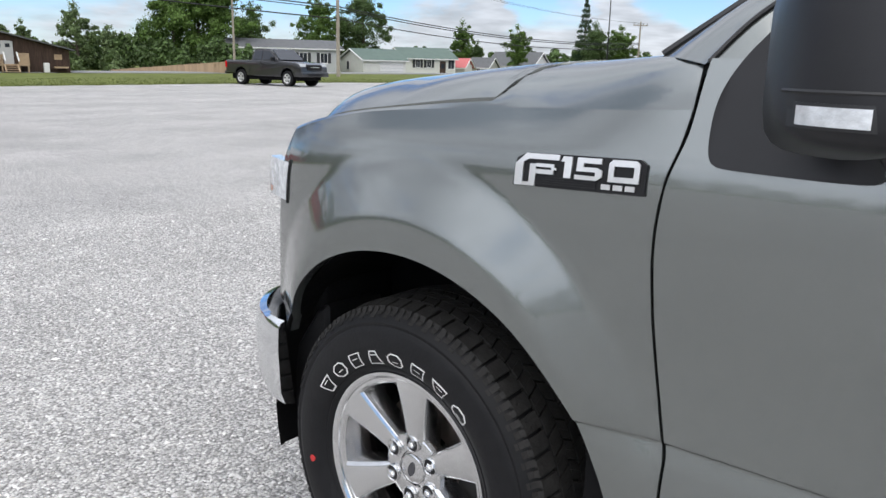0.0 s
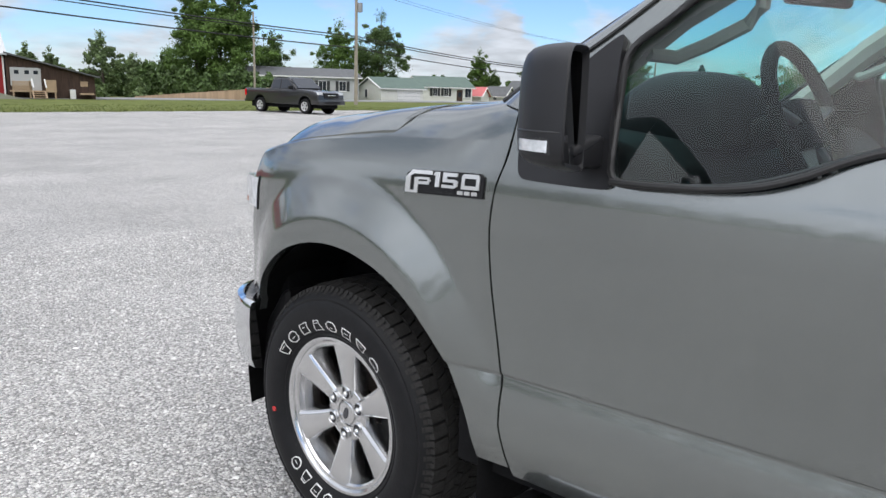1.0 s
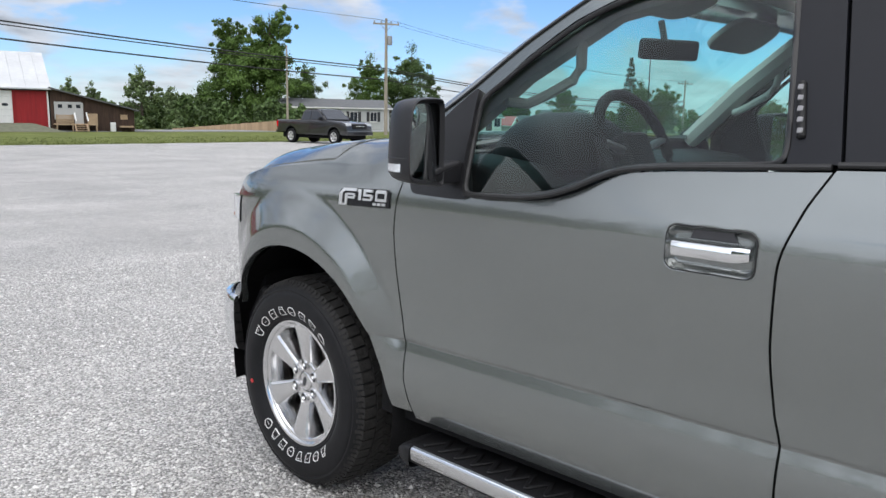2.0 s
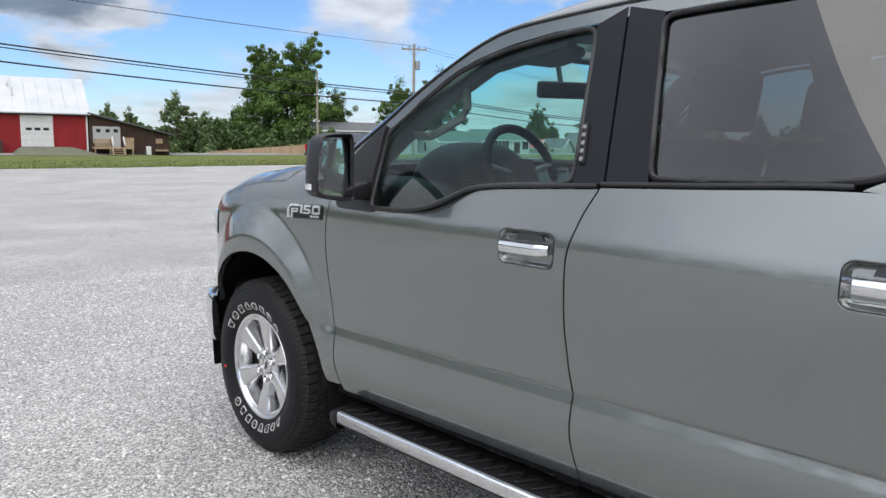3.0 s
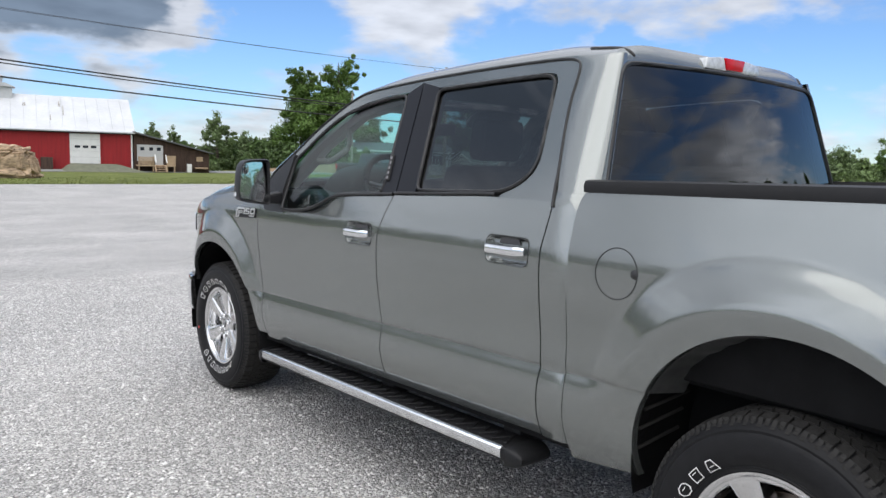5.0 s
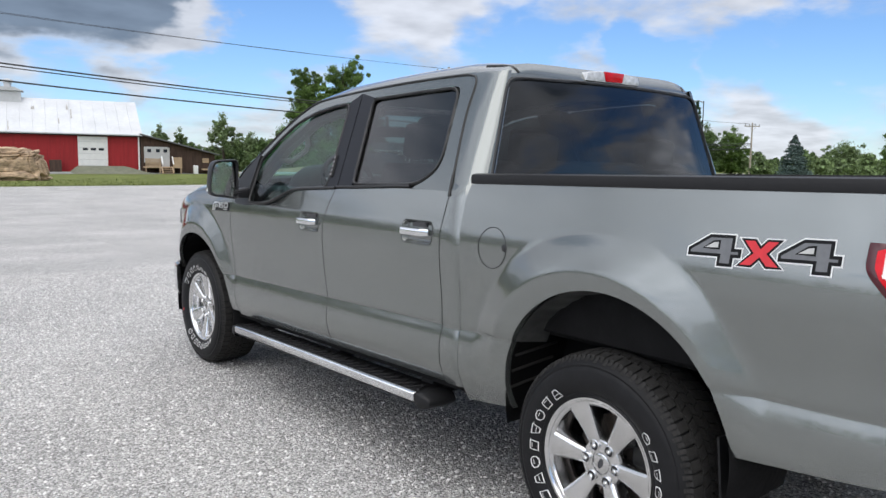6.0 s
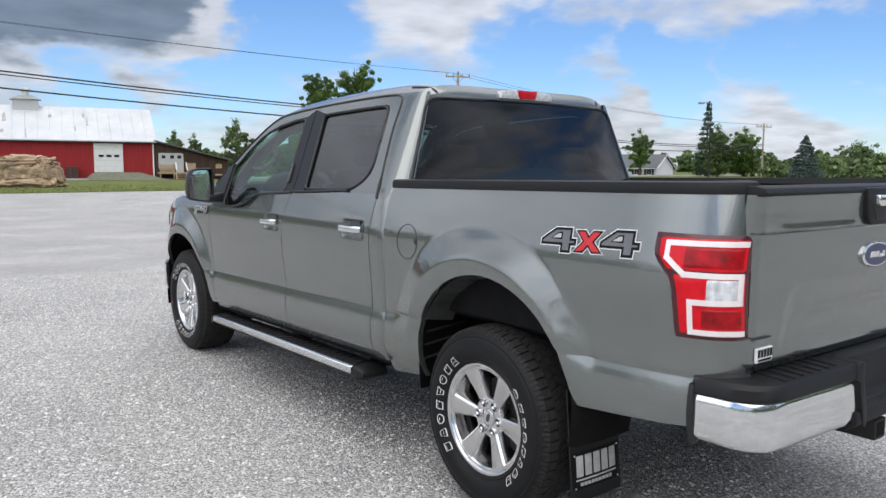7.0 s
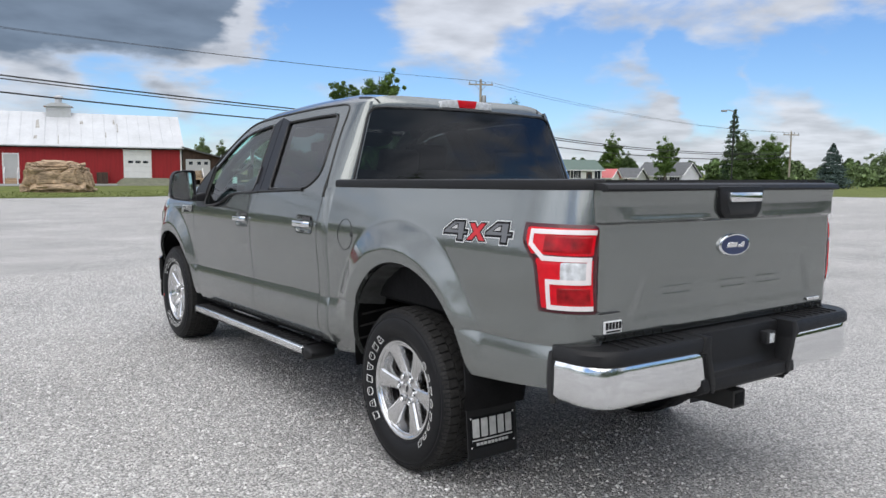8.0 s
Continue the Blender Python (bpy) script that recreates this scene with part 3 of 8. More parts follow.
def door_handle(parent, side, y0, y1, z):
    """The recessed pull: a dished cup with a bright bar across it."""
    yc, w = (y0 + y1) / 2, y0 - y1
    x = half_width(yc, z)
    ring = round_rect(yc - w / 2, yc + w / 2, z - 0.051, z + 0.051, 0.026)
    part("handle_gap", tube([(side * (half_width(p.x, p.y) + 0.0003), p.x, p.y) for p in ring], 0.0018, 5, closed=True), M["seal"], parent, "thin dark line round the pull")
    part("handle_slot", prism([(yc - 0.055, z + 0.022), (yc + 0.055, z + 0.022), (yc + 0.046, z + 0.044), (yc - 0.046, z + 0.044)], "x", side * (x - 0.022), side * (x - 0.016), 0.001, 1), M["black_glass"], parent, "dark plate behind the pull")
    n = 15
    bm = bmesh.new()
    rows = []
    for i in range(n):
        t = i / (n - 1)
        yy = yc - w * 0.46 + w * 0.92 * t
        e = min(t, 1 - t)
        out = 0.006 + 0.026 * step(e, 0.0, 0.16)
        hh = 0.0175 * (0.80 + 0.20 * step(e, 0, 0.08))
        xs = side * (x + out)
        row = []
        for k in range(12):
            a = math.tau * k / 12
            ca, sa = math.cos(a), math.sin(a)
            row.append(bm.verts.new((xs + side * 0.011 * math.copysign(abs(ca) ** 0.6, ca), yy, z + 0.004 + hh * math.copysign(abs(sa) ** 0.7, sa))))
        rows.append(row)
    for a, b in zip(rows, rows[1:]):
        for k in range(12):
            bm.faces.new((a[k], a[(k + 1) % 12], b[(k + 1) % 12], b[k]))
    bm.faces.new(rows[0])
    bm.faces.new(rows[-1][::-1])
    bmesh.ops.recalc_face_normals(bm, faces=bm.faces)
    part("handle_bar", bm, M["chrome"], parent, "chrome door pull")


def make_wheel(name, y, spoke_turn, texts, dot, side):
    """A six-spoke alloy with its tyre; it faces -x for side -1."""
    X = -0.985          # outer face of the sidewall
    flipm = Matrix.Diagonal((-side, 1, 1, 1))
    here = Matrix.Translation((0, y, AX_Z)) if side < 0 else Matrix.Translation((0, y, AX_Z))

    def done(bm):
        bm.transform(here @ (flipm if side > 0 else Matrix.Identity(4)))
        if side > 0:
            bmesh.ops.reverse_faces(bm, faces=bm.faces)
        return bm
    # the rim: barrel, stepped lip and hub in one casting
    bm = lathe([(0.226, X + 0.20), (0.200, X + 0.12), (0.206, X + 0.055), (0.214, X + 0.034), (0.2165, X + 0.016), (0.222, X + 0.010), (0.2300, X + 0.009), (0.2315, X + 0.005), (0.238, X + 0.000), (0.246, X - 0.001), (0.250, X + 0.006), (0.242, X + 0.022)], 96)
    hub_x = X + 0.034
    spokes = []
    for k in range(6):
        sp = bmesh.new()
        a0 = radians(spoke_turn + 60 * k)
        n = 14
        rows = []
        for i in range(n + 1):
            t = i / n
            r = 0.040 + (0.234 - 0.040) * t
            half = 0.027 + 0.029 * t ** 1.5 + 0.006 * step(t, 0.88, 1.0)
            front = hub_x + 0.003 - 0.030 * t ** 1.2 + 0.005 * step(t, 0.88, 1.0)
            sec = [(-half - 0.004, 0.060), (-half - 0.001, 0.020), (-half + 0.003, 0.007), (-half + 0.010, 0.0012), (-half + 0.014, 0.0), (0, -0.0015), (half - 0.014, 0.0), (half - 0.010, 0.0012), (half - 0.003, 0.007), (half + 0.001, 0.020), (half + 0.004, 0.060)]
            rows.append([sp.verts.new((front + d, r * math.cos(a0) - w * math.sin(a0), r * math.sin(a0) + w * math.cos(a0))) for w, d in sec])
        for a, b in zip(rows, rows[1:]):
            for j in range(len(a) - 1):
                sp.faces.new((a[j], a[j + 1], b[j + 1], b[j]))
        bmesh.ops.recalc_face_normals(sp, faces=sp.faces)
        spokes.append(done(sp))
    join(bm, lathe([(0.0, hub_x + 0.030), (0.082, hub_x + 0.03), (0.090, hub_x + 0.016), (0.086, hub_x + 0.006), (0.080, hub_x + 0.003), (0.045, hub_x + 0.003), (0.043, hub_x + 0.008), (0.0, hub_x + 0.008)], 48))
    bmesh.ops.recalc_face_normals(bm, faces=bm.faces)
    wheel = part("wheel", done(bm), M["rim"], TRUCK, "bright six-spoke alloy wheel with white-lettered tyre", 28)
    for sp in spokes:
        part("wheel_spoke", sp, M["rim"], wheel, angle=28)
    # a nut in its well at the root of each spoke
    for k in range(6):
        a = radians(spoke_turn + 60 * k)
        c = (0, 0.068 * math.cos(a), 0.068 * math.sin(a))
        part("lug_well", done(lathe([(0.0215, hub_x + 0.002), (0.0210, hub_x - 0.0045), (0.0190, hub_x - 0.0055), (0.0175, hub_x - 0.003)], 24, centre=c)), M["rim"], wheel, "bright rim of a lug well")
        part("lug_well_floor", done(lathe([(0.0176, hub_x - 0.0030), (0.0165, hub_x - 0.0020), (0.0, hub_x - 0.0018)], 24, centre=c)), M["black"], wheel, "dark recess round a lug nut")
        part("lug_nut", done(lathe([(0.0, hub_x - 0.0125), (0.006, hub_x - 0.0120), (0.0100, hub_x - 0.0075), (0.0108, hub_x + 0.00)], 6, centre=c)), M["chrome"], wheel, "chrome lug nut")
    part("centre_cap", done(lathe([(0.0, hub_x - 0.0005), (0.030, hub_x), (0.036, hub_x + 0.003), (0.038, hub_x + 0.008)], 40)), M["rim"], wheel, "silver centre cap")
    oval = lathe([(0.0, hub_x - 0.0030), (0.019, hub_x - 0.0026), (0.021, hub_x - 0.0008)], 32)
    oval.transform(Matrix.Rotation(radians(18), 4, "X") @ Matrix.Diagonal((1, 0.5, 1, 1)))
    part("cap_oval", done(oval), M["black_glass"], wheel, "dark oval on the cap")
    part("brake_disc", done(lathe([(0.06, X + 0.115), (0.165, X + 0.115), (0.165, X + 0.14), (0.06, X + 0.14)], 48, closed=True)), M["disc"], wheel, "brown-grey brake disc")
    part("caliper", done(prism([(-0.15, -0.07), (-0.09, -0.09), (-0.09, 0.09), (-0.15, 0.07)], "x", X + 0.095, X + 0.17, 0.012)), M["dirt_metal"], wheel, "dark brake caliper")
    part("backing", done(lathe([(0.0, X + 0.175), (0.222, X + 0.175), (0.222, X + 0.19), (0.0, X + 0.19)], 40)), M["liner"], wheel)
    # the tyre
    R = 0.409
    prof = [(0.236, X + 0.25), (0.240, X + 0.285), (0.30, X + 0.292), (0.36, X + 0.285), (0.385, X + 0.265), (0.399, X + 0.245), (0.400, X + 0.13), (0.399, X + 0.030), (0.394, X + 0.012), (0.384, X - 0.004),
            (0.368, X - 0.014), (0.360, X - 0.0125), (0.357, X - 0.0155), (0.345, X - 0.019), (0.315, X - 0.023), (0.290, X - 0.020), (0.272, X - 0.011), (0.264, X - 0.0045), (0.2615, X - 0.0060), (0.256, X - 0.004), (0.250, X + 0.003), (0.240, X + 0.014)]
    wall = pchip([0.25, 0.256, 0.264, 0.272, 0.290, 0.315, 0.345], [0.003, -0.004, -0.0045, -0.011, -0.020, -0.023, -0.019])
    part("tyre", done(lathe(prof, 120)), M["rubber"], wheel, "black all-terrain tyre", 40)
    # tread blocks: four close ribs in the middle, lugs on the shoulders
    bm = bmesh.new()
    ncirc = 118
    for k in range(ncirc):
        a = math.tau * k / ncirc
        for lane, (xa, xb, da, skew, hgt) in enumerate(((0.012, 0.058, 0.90, 0.10, R), (0.0625, 0.100, 0.93, 0.34, R + 0.001), (0.1035, 0.131, 0.93, -0.28, R + 0.001), (0.1345, 0.162, 0.93, 0.28, R + 0.001), (0.1655, 0.208, 0.93, -0.34, R + 0.001), (0.2125, 0.262, 0.90, -0.10, R))):
            da *= math.tau / ncirc * 0.5
            sk = skew * math.tau / ncirc
            off = (0.5 if lane % 2 else 0.0) * math.tau / ncirc + (0.12 if k % 2 else -0.10) * math.tau / ncirc * (1 if lane in (0, 5) else 0.5)
            vs = []
            for rad, sh in ((0.394, 1.0), (hgt, 0.92)):
                for xx, aa in ((xa, -da), (xb, -da), (xb, da), (xa, da)):
                    rr = rad
                    if lane == 0 and xx == xa and rad > 0.397:
                        rr -= 0.007
                    if lane == 5 and xx == xb and rad > 0.397:
                        rr -= 0.007
                    an = a + off + aa * sh + sk * (1 if xx == xa else -1)
                    vs.append(bm.verts.new((X + xx, rr * math.cos(an), rr * math.sin(an))))
            for q in ((4, 5, 6, 7), (0, 1, 5, 4), (1, 2, 6, 5), (2, 3, 7, 6), (3, 0, 4, 7)):
                bm.faces.new([vs[i] for i in q])
        # side biters that run down the shoulder
        da = 0.34 * math.tau / ncirc
        vs = []
        ln, ld = (0.379, -0.0098) if k % 2 else (0.385, -0.0052)
        for rad, dx in ((R - 0.007, 0.0110), (0.392, 0.0060), (ln, ld)):
            for aa in (-da, da):
                vs.append((rad, dx, a + aa))
        top = [bm.verts.new((X + dx, r * math.cos(an), r * math.sin(an))) for r, dx, an in vs]
        low = [bm.verts.new((X + dx + 0.006, r * math.cos(an), r * math.sin(an))) for r, dx, an in vs]
        for i in (0, 2):
            bm.faces.new((top[i], top[i + 1], top[i + 3], top[i + 2]))
            bm.faces.new((top[i], top[i + 2], low[i + 2], low[i]))
            bm.faces.new((top[i + 1], low[i + 1], low[i + 3], top[i + 3]))
        bm.faces.new((top[4], top[5], low[5], low[4]))
    bmesh.ops.recalc_face_normals(bm, faces=bm.faces)
    tagged(part("tread", done(bm), M["tread"], wheel, "dusty block tread", 25), kind="stuff")
    # the tyre's raised writing, as thin white outlines of plain shapes
    slab = [(-1, -1), (0.7, -1), (1, 1), (-0.7, 1)]
    wedge = [(-1, -1), (1, -1), (0.45, 1), (-0.45, 1)]
    pill = [(-0.45, -1), (0.45, -1), (1, -0.45), (1, 0.45), (0.45, 1), (-0.45, 1), (-1, 0.45), (-1, -0.45)]
    shield = [(-0.5, -1), (0.5, -1), (1, 1), (-1, 1)]
    for a0, a1, count in texts:
        for k in range(count):
            m = a0 + (a1 - a0) * (k + 0.5) / count
            hw = abs(a1 - a0) / count * 0.33
            rin, rout, e = 0.269, 0.303, 0.0024
            shape = (slab, pill, wedge, slab, pill, shield)[(k * 5 + count + int(a0)) % 6]

            def at(u, v, dx=0.0):
                r, an = (rin + rout) / 2 + v * (rout - rin) / 2, radians(m + u * hw)
                return Vector((X + wall(r) - 0.0016 + dx, r * math.cos(an), r * math.sin(an)))
            ku, kv = 1 - 2 * e / ((rout + rin) / 2 * radians(hw) * 2), 1 - 2 * e / (rout - rin)
            outer, inner = [], []
            for (ua, va), (ub, vb) in zip(shape, shape[1:] + shape[:1]):
                for q in (0.0, 0.33, 0.67):
                    u, v = ua + (ub - ua) * q, va + (vb - va) * q
                    outer.append((u, v))
                    inner.append((u * ku, v * kv))
            bm = bmesh.new()
            n = len(outer)
            lo = [[bm.verts.new(at(u, v, dx)) for u, v in loop] for loop, dx in ((outer, 0.0), (inner, 0.0), (outer, 0.004), (inner, 0.004))]
            for i in range(n):
                j = (i + 1) % n
                bm.faces.new((lo[0][i], lo[0][j], lo[1][j], lo[1][i]))
                bm.faces.new((lo[2][i], lo[2][j], lo[0][j], lo[0][i]))
                bm.faces.new((lo[1][i], lo[1][j], lo[3][j], lo[3][i]))
            # a short stroke inside, at one of three heights
            f = (-0.25, 0.10, 0.35)[(k * 7 + count) % 3]
            fv = e / (rout - rin) * 2
            bm.faces.new([bm.verts.new(at(u, v)) for u, v in ((-0.35, f), (0.45, f), (0.45, f + fv), (-0.35, f + fv))])
            bmesh.ops.recalc_face_normals(bm, faces=bm.faces)
            part("raised_letter_bar", done(bm), M["white"], wheel, "white outlined bar of raised writing")
    if dot:
        part("red_dot", done(lathe([(0.0, X - 0.0245), (0.0085, X - 0.0243), (0.010, X - 0.016)], 16, centre=(0, 0.300, -0.062))), M["red_mark"], wheel, "small red paint dot")
    return wheel


TRUCK = thing("pickup_truck", "grey-green crew-cab pickup truck parked on white gravel", "pickup truck")


def build_side(side):
    s = side
    first = side < 0
    # front wing round its arch, up to the shoulder
    out = [(-0.43, 0.36), (SEAM_F(0.40) + 0.005, 0.36)]
    out += [(SEAM_F(z) + GAP, z) for z in np.linspace(0.42, 1.25, 18)]
    top_y = np.linspace(SEAM_F(1.255) + GAP, 0.47, 26)
    out += [(float(y), SHOULDER(float(y))) for y in top_y]
    out += [(0.49, 1.10), (0.515, 1.02), (0.56, 0.88), (0.60, 0.74), (0.612, 0.60)]
    bm = polar_panel(ARCH_F, out, radians(24), radians(175.6), s, 520, 56, [(SEAM_F(1.25) + GAP, SHOULDER(SEAM_F(1.255))), (0.47, 1.15)])
    part("front_wing", bm, M["paint"], TRUCK, angle=40)

    # the wing's top, from the shoulder in to the bonnet line
    def inner(y):
        return 0.99 - 0.25 * step(y, -0.14, -0.33)

    def wing_top(u, v):
        y = SEAM_F(1.258) + GAP + (0.47 - SEAM_F(1.258)) * u
        zo = SHOULDER(y)
        xo = half_width(y, zo)
        xi = min(xo - 0.008, inner(y))
        x = xo + (xi - xo) * v
        span = xo - HOOD_X
        f = (xo - x) / span
        z = zo + (HOOD_Z(y) - 0.004 - zo) * (1 - (1 - f) ** shoulder_power(y, zo, xo))
        return (s * x, y, z)
    part("wing_top", sheet(wing_top, 48, 10, (0, 0, -0.02), flip=s < 0, sides="lrt"), M["paint"], TRUCK, angle=40)
    # doors
    fd = door_panel(TRUCK, "front_door", s, SEAM_F, SEAM_B, sill, BELT_F, 60, 44, (-1.50, -1.712, 1.122))
    rd = door_panel(TRUCK, "rear_door", s, SEAM_B, SEAM_R, sill, BELT_R, 54, 44, (-2.487, -2.712, 1.145))
    door_handle(fd, s, -1.50, -1.712, 1.122)
    door_handle(rd, s, -2.487, -2.712, 1.145)
    # window openings: the line of the glass, and the line of the frame's outer seam
    fglass = [(-0.872, 1.19), (-0.95, 1.192), (-1.06, 1.197), (-1.158, 1.212), (-1.232, 1.236), (-1.309, 1.272), (-1.364, 1.290), (-1.472, 1.302), (-1.634, 1.311), (-1.745, 1.317), (-1.655, 1.778), (-1.50, 1.765), (-1.324, 1.738), (-1.18, 1.700), (-1.093, 1.662), (-0.957, 1.567), (-0.885, 1.502), (-0.826, 1.462), (-0.845, 1.352)]
    rglass = [(-1.985, 1.341), (-2.17, 1.347), (-2.354, 1.352), (-2.470, 1.356), (-2.520, 1.363), (-2.567, 1.382), (-2.608, 1.409), (-2.635, 1.441), (-2.645, 1.475), (-2.642, 1.510), (-2.623, 1.616), (-2.601, 1.743), (-2.593, 1.780), (-2.576, 1.800), (-2.535, 1.810), (-2.30, 1.806), (-2.0, 1.795), (-1.879, 1.788)]
    for d, line, mat, lab in ((fd, fglass, "clear", "clear side window"), (rd, rglass, "tint", "dark privacy window")):
        bm = bmesh.new()
        bm.faces.new([bm.verts.new(on_green(y, z, s, -0.012)) for y, z in line])
        bm.normal_update()
        if bm.faces[:][0].normal.x * s < 0:
            bmesh.ops.reverse_faces(bm, faces=bm.faces[:])
        g = part("window_glass", bm, M[mat], d, lab)
        g.visible_shadow = False
        loop = [on_green(y, z, s, -0.004) for y, z in line]
        part("window_seal", tube(smoothed(resample(loop + loop[:1], 120)[:-1]), 0.0085, 6, closed=True, across=(1, 0, 0)), M["seal"], d, "black rubber window seal", 60)
    # belt mouldings
    part("belt_moulding", tube([on_green(y, BELT_F(y) + 0.010, s, 0.002) for y in np.linspace(-0.88, SEAM_B(1.31) + 0.006, 40)], 0.0068, 8), M["seal"], fd, "black belt moulding")
    part("belt_moulding", tube([on_green(y, BELT_R(y) + 0.010, s, 0.002) for y in np.linspace(SEAM_B(1.31) - 0.006, -2.485, 24)], 0.0068, 8), M["seal"], rd, "black belt moulding")
    # door frames
    seam = [(-0.600, 1.330), (-0.640, 1.383), (-0.672, 1.413), (-0.737, 1.459), (-0.794, 1.502), (-0.926, 1.614), (-1.03, 1.682), (-1.104, 1.728), (-1.19, 1.772), (-1.28, 1.803), (-1.448, 1.822), (-1.747, 1.843)]
    seam2 = [(-1.747, 1.843), (-2.012, 1.856), (-2.304, 1.865), (-2.56, 1.868), (-2.64, 1.864), (-2.680, 1.850), (-2.699, 1.820), (-2.706, 1.67), (-2.762, 1.44), (-2.794, 1.315)]
    seam, seam2 = ([(p.x, p.y) for p in rounded([(y, z, 0) for y, z in q], 2, False)] for q in (seam, seam2))
    fin = [(-0.70, 1.335), (-0.735, 1.380), (-0.80, 1.432), (-0.862, 1.490), (-0.952, 1.578), (-1.03, 1.636), (-1.090, 1.675), (-1.18, 1.713), (-1.324, 1.752), (-1.50, 1.778), (-1.700, 1.792)]
    part("door_frame", ribbon([on_green(y, z, s, -0.003) for y, z in seam], [on_green(y, z, s, -0.003) for y, z in fin], 60, (-s * 0.02, 0, 0)), M["paint"], fd)
    rin = [(-1.70, 1.797), (-1.88, 1.798), (-2.0, 1.804), (-2.30, 1.815), (-2.535, 1.819), (-2.582, 1.810), (-2.602, 1.786), (-2.610, 1.745), (-2.632, 1.616), (-2.650, 1.512), (-2.654, 1.473), (-2.644, 1.434), (-2.615, 1.401), (-2.572, 1.373), (-2.523, 1.353), (-2.50, 1.340)]
    part("door_frame", ribbon([on_green(y, z, s, -0.003) for y, z in seam2], [on_green(y, z, s, -0.003) for y, z in rin], 80, (-s * 0.02, 0, 0)), M["paint"], rd)
    part("frame_gap", tube([on_green(y, z, s, -0.0005) for y, z in seam], 0.0042, 6, across=(1, 0, 0)), M["seal"], fd, "dark gap round the door frame")
    part("frame_gap", tube([on_green(y, z, s, -0.0005 + 0.0045 * step(z, 1.44, 1.38)) for y, z in seam2], 0.0050, 6, across=(1, 0, 0)), M["seal"], rd, "dark gap round the door frame")
    # lower front corner of the door, ahead of the mirror's foot
    part("door_corner", ribbon([on_side(SEAM_F(z) - GAP, z, s) for z in np.linspace(1.184, 1.335, 9)], [on_side(SEAM_F(z) - 0.075, z, s) for z in np.linspace(1.184, 1.335, 9)], 9, (-s * 0.02, 0, 0)), M["paint"], fd)
    # black pillar covers
    part("pillar_cover", ribbon([on_green(y, z, s, 0.000) for y, z in ((-1.745, 1.316), (-1.655, 1.782))], [on_green(y, z, s, 0.0) for y, z in ((-1.848, 1.322), (-1.745, 1.826))], 20, (-s * 0.02, 0, 0)), M["pillar"], fd, "glossy black pillar cover")
    part("pillar_cover", ribbon([on_green(y, z, s, 0.000) for y, z in ((-1.856, 1.322), (-1.754, 1.826))], [on_green(y, z, s, 0.0) for y, z in ((-1.985, 1.330), (-1.879, 1.798))], 20, (-s * 0.02, 0, 0)), M["pillar"], rd, "glossy black pillar cover")
    if first:
        a, b = on_green(-1.760, 1.370, s, 0.001), on_green(-1.732, 1.488, s, 0.001)
        pad = part("entry_keypad", tube([a.lerp(b, t) for t in (0, 0.03, 0.5, 0.97, 1)], [0.006, 0.0095, 0.010, 0.0095, 0.006], 12, squash=1.0), M["black"], fd, "black keypad strip with five buttons")
        for k in range(5):
            c = a.lerp(b, 0.12 + 0.19 * k)
            bm = box(-0.002, 0.002, -0.006, 0.006, -0.006, 0.006, 0.0015, 1)
            bm.transform(Matrix.Translation(c + Vector((s * 0.0096, 0, 0.003))) @ Matrix.Rotation(s * -0.41, 4, "Y"))
            part("key_button", bm, M["button"], pad)
    # rear corner of the cab, then its pillar up to the roof
    CORNER = pchip([0.40, 0.9, 1.20, 1.30, 1.38], [-2.891, -2.891, -2.887, -2.890, -2.906])

    def corner(u, v):
        z = 0.482 + (1.372 - 0.482) * v
        y0, y1 = SEAM_R(z) - GAP, CORNER(z)
        y = y0 + (y1 - y0) * u
        k = step(z, 1.30, 1.372)
        xs = abs(on_side(max(y, -2.84), z, s).x) * (1 - k) + (green_x(z) - 0.002) * k
        # a tight round below, wide like the pillar above
        w, a = step(z, 0.98, 1.366), math.pi / 2 * u
        x1 = (xs - 0.030) * (1 - w) + (0.862 - (z - 1.372) * 0.345) * w
        y2 = y1 * (1 - w) + (-2.938 + (z - 1.33) * 0.165) * w
        px, py = 0.26 + 0.56 * w, 1.0 - 0.18 * w
        return (s * (x1 + (xs - x1) * max(0.0, math.cos(a)) ** px), y0 + (y2 - y0) * max(0.0, math.sin(a)) ** py, z)
    part("cab_corner", sheet(corner, 20, 60, (-s * 0.025, 0, 0), flip=s < 0), M["paint"], TRUCK)
    SEAM_C = pchip([1.36, 1.44, 1.67, 1.80, 1.83, 1.852, 1.866, 1.874], [-2.787, -2.766, -2.710, -2.703, -2.696, -2.680, -2.645, -2.60])

    def pillar(u, v):
        z = 1.366 + 0.506 * (1 - (1 - v) ** 1.6)
        y0 = SEAM_C(z)
        x0 = green_x(z) - 0.002
        y1, x1 = -2.938 + (z - 1.33) * 0.165, 0.862 - (z - 1.372) * 0.345
        a = math.pi / 2 * u
        return (s * (x1 + (x0 - x1) * max(0.0, math.cos(a)) ** 0.82), y0 + (y1 - y0) * max(0.0, math.sin(a)) ** 0.82, z)
    part("rear_pillar", sheet(pillar, 28, 34, (-s * 0.015, 0, 0), flip=s < 0, us=[(i / 28) ** 1.0 for i in range(29)]), M["paint"], TRUCK, angle=60)
    # bed side
    end = -4.862
    out = [(-2.894, 0.30), (-2.894, 0.9), (-2.890, 1.20), (-2.894, 1.30), (-2.904, 1.345), (-2.920, 1.372)]
    out = out + [(float(y), 1.374 + (-2.9 - float(y)) * 0.0158) for y in np.linspace(-3.1, end, 22)]
    out += [(end, 1.2), (end, 0.9), (end, 0.50)]
